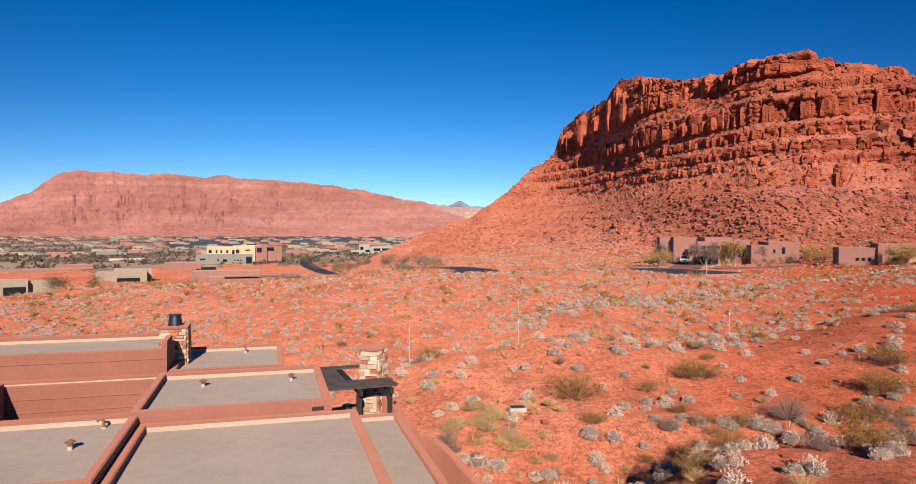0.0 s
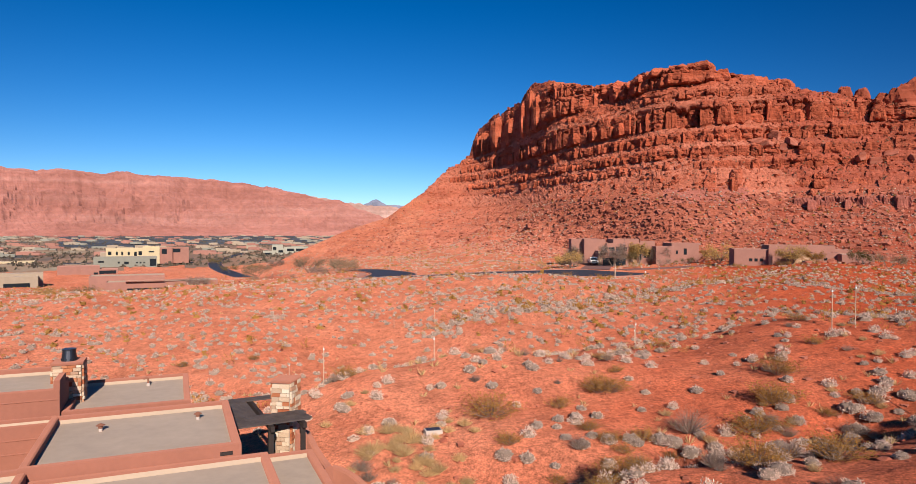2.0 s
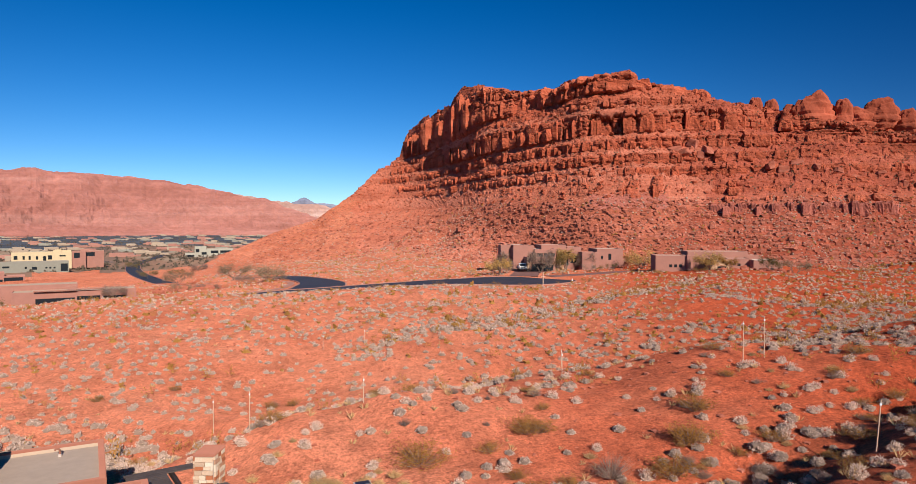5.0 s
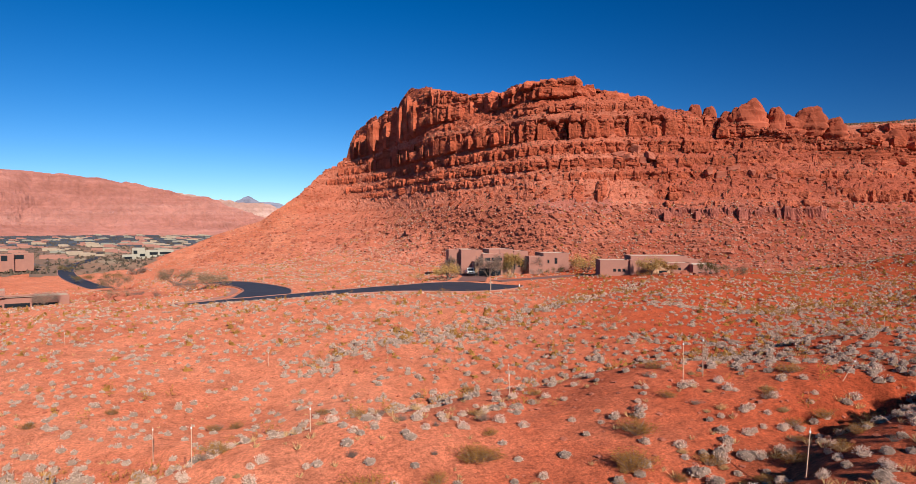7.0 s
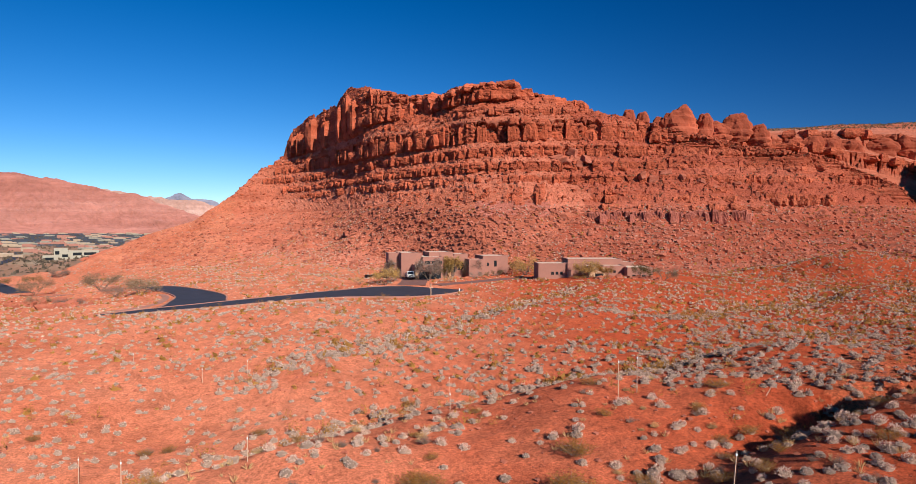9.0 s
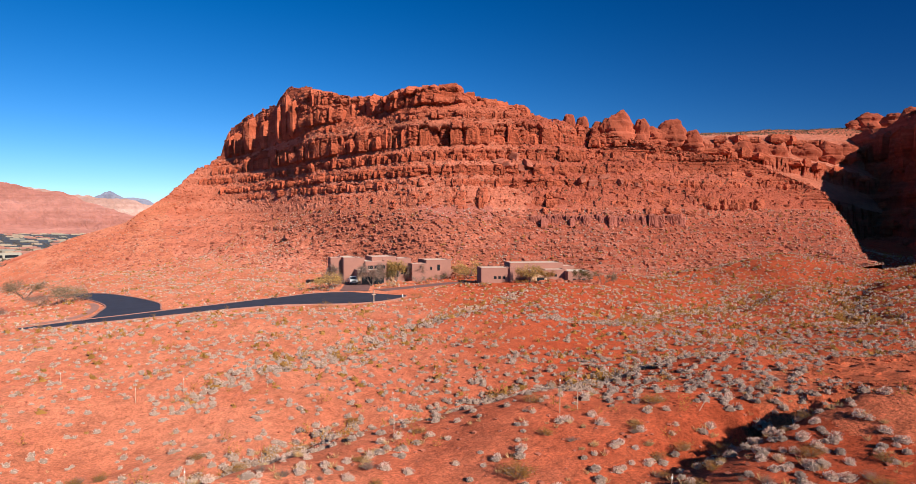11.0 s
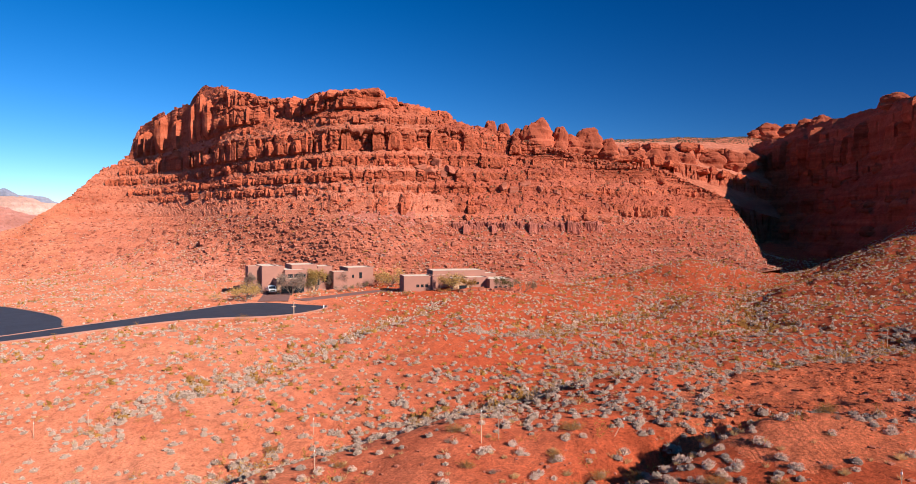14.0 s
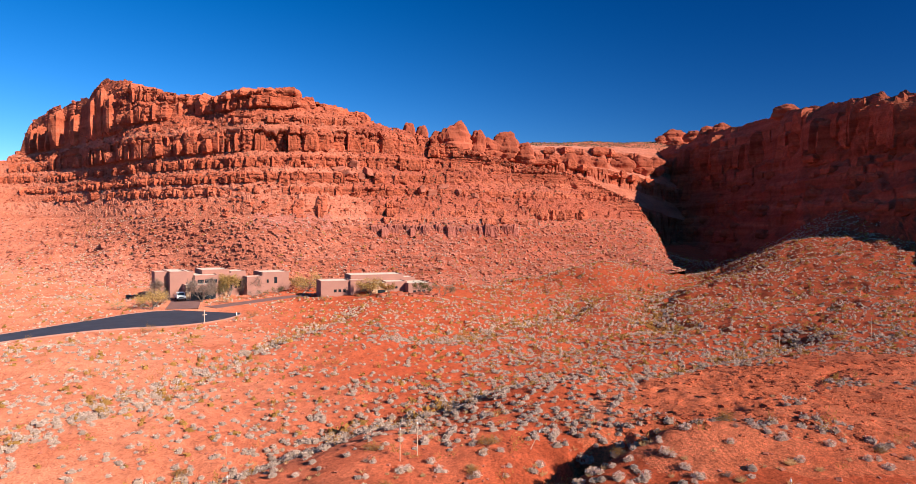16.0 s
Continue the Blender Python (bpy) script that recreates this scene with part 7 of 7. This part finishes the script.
n = 20000
ia = np.clip(((gr.uniform(-4, 60.5, n) + 12) / MESA_STEP).astype(int), 0, len(MESA_AZ) - 1)
ir = (gr.random(n) ** 0.7 * (SLOPE_ROWS - 1)).astype(int)
pt = MESA_PTS[ir, ia]
rubble("slope_rubble", "broken red sandstone rubble covering the slope", pt[:, 0], pt[:, 1], pt[:, 2], 0.2 + 1.25 * gr.random(n) ** 4, gr, M["boulder"])
n = 9000
ia = np.clip(((gr.uniform(4, 60.5, n) + 12) / MESA_STEP).astype(int), 0, len(MESA_AZ) - 1)
ir = SLOPE_ROWS + 1 + (gr.random(n) * 205).astype(int)
pt = MESA_PTS[ir, ia]
rubble("ledge_rubble", "broken blocks lying on the cliff ledges", pt[:, 0], pt[:, 1], pt[:, 2], 0.35 + 1.1 * gr.random(n) ** 3, gr, M["rock"])
n = 9000
rr, aa = 18 + 110 * gr.random(n) ** 0.8, np.radians(gr.uniform(-36, 78, n))
X, Y = np.sin(aa) * rr, np.cos(aa) * rr
ok = ~blocked(X, Y)
X, Y = X[ok], Y[ok]
rubble("ground_stones", "small red stones strewn over the sand", X, Y, ground_z(X, Y) + 0.01, 0.05 + 0.24 * gr.random(len(X)) ** 4, gr, M["boulder"])

# clods thrown up along the ruts of the graded pad
PAD_RUTS = ((70, -2, 31.0), (80, 44, 25.0), (58, 8, 17.0), (66, 16, 12.0), (96, 10, 39.0), (52, 34, 14.0), (74, 30, 18.0))
ch = gr.integers(0, len(PAD_RUTS) + 3, 9000)
th = gr.uniform(0, 2 * np.pi, 9000)
ruts = np.array(PAD_RUTS + ((62, 20, 0), (62, 20, 0), (62, 20, 0)), float)[ch]
off = np.where(ch < len(PAD_RUTS), ruts[:, 2] + gr.choice((-1.0, 1.0), 9000) + 0.35 * gr.normal(size=9000), 17 * np.sqrt(gr.random(9000)))
X, Y = ruts[:, 0] + np.cos(th) * off * np.where(ch < len(PAD_RUTS), 1.0, 1.5), ruts[:, 1] + np.sin(th) * off
ok = np.hypot((X - 62) / 1.5, Y - 20) < 16.5
X, Y = X[ok], Y[ok]
rubble("dirt_clods", "loose red clods along the wheel ruts of the graded pad", X, Y, ground_z(X, Y), 0.07 + 0.36 * gr.random(len(X)) ** 3, gr, M["dirt"])

# rounded domes on the skyline behind the mesa's shoulder
for px_az, r_, w_, z_, h_ in ((36.3, 262, 5, 52, 8), (37.6, 266, 5.6, 55, 11), (38.7, 268, 5.6, 54.3, 10.5), (39.9, 272, 6, 53.6, 10), (40.7, 270, 6, 54, 11), (41.6, 272, 13.5, 54.8, 14.5), (43.5, 274, 6.5, 54, 11), (44.6, 276, 9, 51.5, 9),
                             (46.0, 278, 9.5, 53.6, 11), (47.6, 282, 8, 50.5, 9), (50.0, 350, 11, 51, 12), (51.3, 354, 12, 51, 13), (52.5, 356, 11, 50.5, 12), (53.6, 362, 12, 51, 11), (55.8, 388, 13, 53, 12), (57.4, 396, 12, 54, 12), (58.6, 405, 10, 55, 10),
                             (60.0, 520, 17, 84, 15), (58.9, 515, 9, 83, 7), (62.6, 470, 14, 79, 13), (63.6, 460, 12, 79, 15), (61.4, 500, 12, 83, 9), (68.2, 345, 10, 73, 8)):
    a_ = radians(px_az)
    ob = new("rock_dome", DOMES[int(gr.integers(5))])
    ob.matrix_world = pose(math.sin(a_) * r_, math.cos(a_) * r_, z_, 0, 0, gr.uniform(0, 360)) @ Matrix.Diagonal((w_ * 1.05, w_ * 0.95, h_ * 1.05, 1))
    tagged(ob, "rounded red sandstone dome on the skyline", "rock", "skyline domes")
# broken ledges beside the lower road
for k in range(80):
    t_, row = gr.random(), k % 2
    x, y = (-17 - 26 * t_ + gr.normal() * 1.2, 153 + 46 * t_ + gr.normal() * 1.6) if row else (-20 - 32 * t_ + gr.normal() * 1.5, 186 + 60 * t_ + gr.normal() * 2.5)
    s_ = gr.uniform(1.0, 3.2)
    boulder(x, y, gz(x, y) + 0.22 * s_, s_, gr, "red sandstone block in a broken ledge by the road", "ledge blocks")
# low outcrops on the toe of the mesa
for k in range(70):
    az, up = ((6.0, 0.16), (9.5, 0.16), (11.5, 0.17), (15.5, 0.16), (1.5, 0.42), (4.5, 0.55), (8.0, 0.62), (3.0, 0.75), (12.0, 0.70), (17.0, 0.60))[k % 10]
    az += gr.normal() * (0.55 if up < 0.2 else 1.1)
    p = mesa_at(az, up + 0.012 * gr.normal())
    s_ = gr.uniform(1.4, 3.0)
    boulder(p[0], p[1], p[2] + 0.15 * s_, s_, gr, "red sandstone block in a low outcrop on the slope", "ledge blocks")
# garden boulders in front of the far house
for k in range(40):
    x, y = 88 + 16 * gr.random() - 4, 119 + 6 * gr.random() - 8 * 0.3
    boulder(x, y, gz(x, y) + 0.05, gr.uniform(0.8, 2.2), gr, "pale red landscaping boulder before the house", "garden boulders")


# ---- trees ----
def tree(x, y, h, w, leaf, label, seed, leaves=900, z=None, bare=False):
    """A small desert tree: forked trunk, limbs and an open crown of small leaves."""
    r = random.Random(seed)
    g = np.random.default_rng(seed)
    z = gz(x, y) if z is None else z
    t = thing("tree", pose(x, y, z - 0.1), label, "tree", "trees by the houses")
    bm = bmesh.new()
    tips = []
    for k in range(3):
        a = k * 2.1 + r.uniform(0, 1)
        b0 = Vector((0, 0, 0))
        b1 = Vector((math.cos(a) * w * 0.10, math.sin(a) * w * 0.10, h * 0.16))
        rod(bm, b0, b1, 0.05 * h / 3, 0.035 * h / 3)
        for j in range(4):
            a2 = a + r.uniform(-1.1, 1.1)
            b2 = b1 + Vector((math.cos(a2) * w * 0.22, math.sin(a2) * w * 0.22, h * r.uniform(0.10, 0.46)))
            rod(bm, b1, b2, 0.03 * h / 3, 0.016 * h / 3, 5)
            for i in range(4):
                a3 = a2 + r.uniform(-1.4, 1.4)
                b3 = b2 + Vector((math.cos(a3) * w * 0.2, math.sin(a3) * w * 0.2, h * r.uniform(0.02, 0.24)))
                rod(bm, b2, b3, 0.015 * h / 3, 0.006 * h / 3, 4)
                tips.append((b2, b3))
    part("trunk", bm, M["bark"], t)
    k = g.integers(0, len(tips), leaves)
    A, B = np.array([tips[i][0][:] for i in k]), np.array([tips[i][1][:] for i in k])
    q = g.uniform(0.2, 1.15, leaves)[:, None]
    P = A * (1 - q) + B * q + g.normal(size=(leaves, 3)) * w * 0.055
    D_ = unit(g.normal(size=(leaves, 3)) + np.array([0, 0, 0.4]))
    v, f = leaf_quads(P, D_, (0.16 if bare else 0.055) * h * g.uniform(0.6, 1.3, leaves), (0.010 if bare else 0.022) * h * g.uniform(0.6, 1.3, leaves), g)
    o = new("crown", single_mesh("crown", (v, f), leaf))
    o.parent = t
    return t


Y_, G_, T_ = M["yellow_leaf"], M["green_leaf"], M["twig"]
for i, (x, y, h, w, lf, lab, bare) in enumerate((
        (46.1, 152, 5.0, 6.5, Y_, "yellowing desert willow beside the turning circle", False), (49.5, 160, 4.4, 5.5, T_, "bare grey brush tree beside the driveway", True), (59.0, 157.5, 6.6, 6.0, T_, "bare grey tree before the garage", True), (69.0, 165.0, 7.6, 5.0, Y_, "olive-yellow tree before the house", False),
        (65.5, 162.5, 4.6, 4.0, G_, "olive-green tree before the house", False), (75.5, 166, 5.6, 5.4, T_, "pale bare tree before the house", True), (54.0, 171, 5.6, 4.2, T_, "bare grey tree at the house corner", True), (87.0, 157, 6.2, 8.5, Y_, "broad yellowing tree between the two houses", False),
        (89.6, 131.5, 5.4, 6.2, Y_, "yellow palo verde before the stone entry", False), (91.8, 127.2, 3.6, 3.6, M["creosote"], "russet shrub beside the entry", False), (97.5, 121.0, 3.8, 4.6, G_, "round olive shrub at the house corner", False), (101.5, 118.5, 3.4, 6.0, M["mesquite"], "grey-olive brush beside the house", False),
        (85, 139.5, 2.4, 2.6, G_, "dark green shrub under the windows", False), (75, 158, 2.2, 2.6, G_, "dark green shrub beside the drive", False), (80, 160, 2.4, 3.6, G_, "olive shrub before the house", False), (71.5, 156, 2.4, 3.8, T_, "pale bare brush before the house", True), (62.5, 152, 2.0, 3.4, Y_, "dry yellow shrub by the drive", False),
        (41, 158, 2.2, 3.8, Y_, "dry yellow shrub above the turning circle", False), (58.5, 128.0, 1.6, 3.0, M["creosote"], "olive-brown bush at the kerb", False), (84, 126, 1.8, 3.0, M["creosote"], "olive-brown bush on the slope below the house", False), (78, 133, 1.5, 2.6, M["creosote"], "olive-brown bush on the slope below the house", False),
        (-8.5, 173.5, 6.0, 9.0, M["mesquite"], "grey-green mesquite beside the road", False), (-20.9, 217, 6.4, 10.0, M["mesquite"], "grey-green mesquite on the slope", False), (-14.5, 186, 3.4, 7.0, T_, "pale bare brush beside the road", True), (-23, 172, 3.4, 6.0, T_, "pale bare brush on the red ledges", True),
        (-45, 262, 6.5, 11, M["mesquite"], "grey-green mesquite above the ledges", False), (-36, 215, 3.2, 6.5, M["mesquite"], "low grey-green brush on the ledges", False),
        (-55, 215, 4.5, 7, T_, "bare grey brush tree by the low house", True), (-79, 192, 5.0, 8, G_, "olive tree before the low house", False), (-88, 192, 5.0, 8, Y_, "yellow-green tree before the low house", False),
        (-70, 330, 5, 9, G_, "grey-green tree beside the valley road", False), (-60, 345, 5, 9, G_, "grey-green tree beside the valley road", False), (-52, 360, 5, 8, T_, "bare tree beside the valley road", True),
        (-100, 430, 5, 8, G_, "grey-green tree near the yellow house", False), (-76, 130, 4.6, 9, G_, "olive tree before the cream house", False), (30, 139.5, 1.7, 3.0, M["creosote"], "olive-brown bush on the verge", False), (36, 120.5, 1.7, 3.0, M["creosote"], "olive-brown bush below the turning circle", False))):
    tree(x, y, h, w, lf, lab, 500 + i, 2600 if h > 3 else 1300, None, bare)


# ---- the far town on the valley floor ----
def town():
    g = np.random.default_rng(77)
    n = 420
    a = np.radians(g.uniform(-42, 3, n))
    r = 640 + 2100 * g.random(n)
    x, y = np.sin(a) * r, np.cos(a) * r
    z = ground_z(x, y)
    keep = ~((np.degrees(a) > -3) & (r < 900))
    x, y, z, r = x[keep], y[keep], z[keep], r[keep]
    for nm, mat, sel in (("town_houses", M["stucco_brown"], 0), ("town_houses", M["stucco_cream"], 1), ("town_houses", M["stucco_grey"], 2)):
        p = np.arange(len(x)) % 5
        p = {0: p < 2, 1: (p >= 2) & (p < 4), 2: p == 4}[sel]
        m = int(p.sum())
        w, d, h = g.uniform(9, 18, m), g.uniform(8, 12, m), g.uniform(2.6, 4.2, m)
        V = np.repeat(cube_v[None] / np.array([1, 1, 0.8]), m, 0) * np.stack([w, d, h], -1)[:, None]
        # a lower wing beside each main block
        V2 = np.repeat(cube_v[None] / np.array([1, 1, 0.8]), m, 0) * np.stack([w * 0.6, d * 0.8, h * 0.6], -1)[:, None] + np.stack([w * 0.7, -d * 0.3, -h * 0.2], -1)[:, None]
        V = np.concatenate([V, V2])
        ang = np.tile(g.uniform(-0.5, 0.5, m), 2)
        c, s = np.cos(ang)[:, None], np.sin(ang)[:, None]
        X, Y, Z = np.tile(x[p], 2)[:, None], np.tile(y[p], 2)[:, None], np.tile(z[p] + h / 2, 2)[:, None]
        V = np.stack([V[..., 0] * c - V[..., 1] * s + X, V[..., 0] * s + V[..., 1] * c + Y, V[..., 2] + Z], -1)
        F = cube_f[None] + (np.arange(2 * m) * 8)[:, None, None]
        me = mesh_np(nm, V.reshape(-1, 3), F.reshape(-1, 4), mat, smooth=False)
        tagged(new(nm, me), "small flat-roofed houses scattered over the far valley floor", "houses", kind="stuff")
    n = 7500
    a = np.radians(g.uniform(-44, 5, n))
    r = 430 + 2340 * g.random(n) ** 1.15
    x, y = np.sin(a) * r, np.cos(a) * r
    v, f = replicate(*sage_arrays(8, 900, 0.7, 0.6), x, y, ground_z(x, y), g.uniform(1.2, 3.4, n), g)
    me = mesh_np("valley_trees", v, f, M["valley_tree"], smooth=False)
    tagged(new("valley_trees", me), "dark scattered trees over the far valley floor", "trees", kind="stuff")


town()
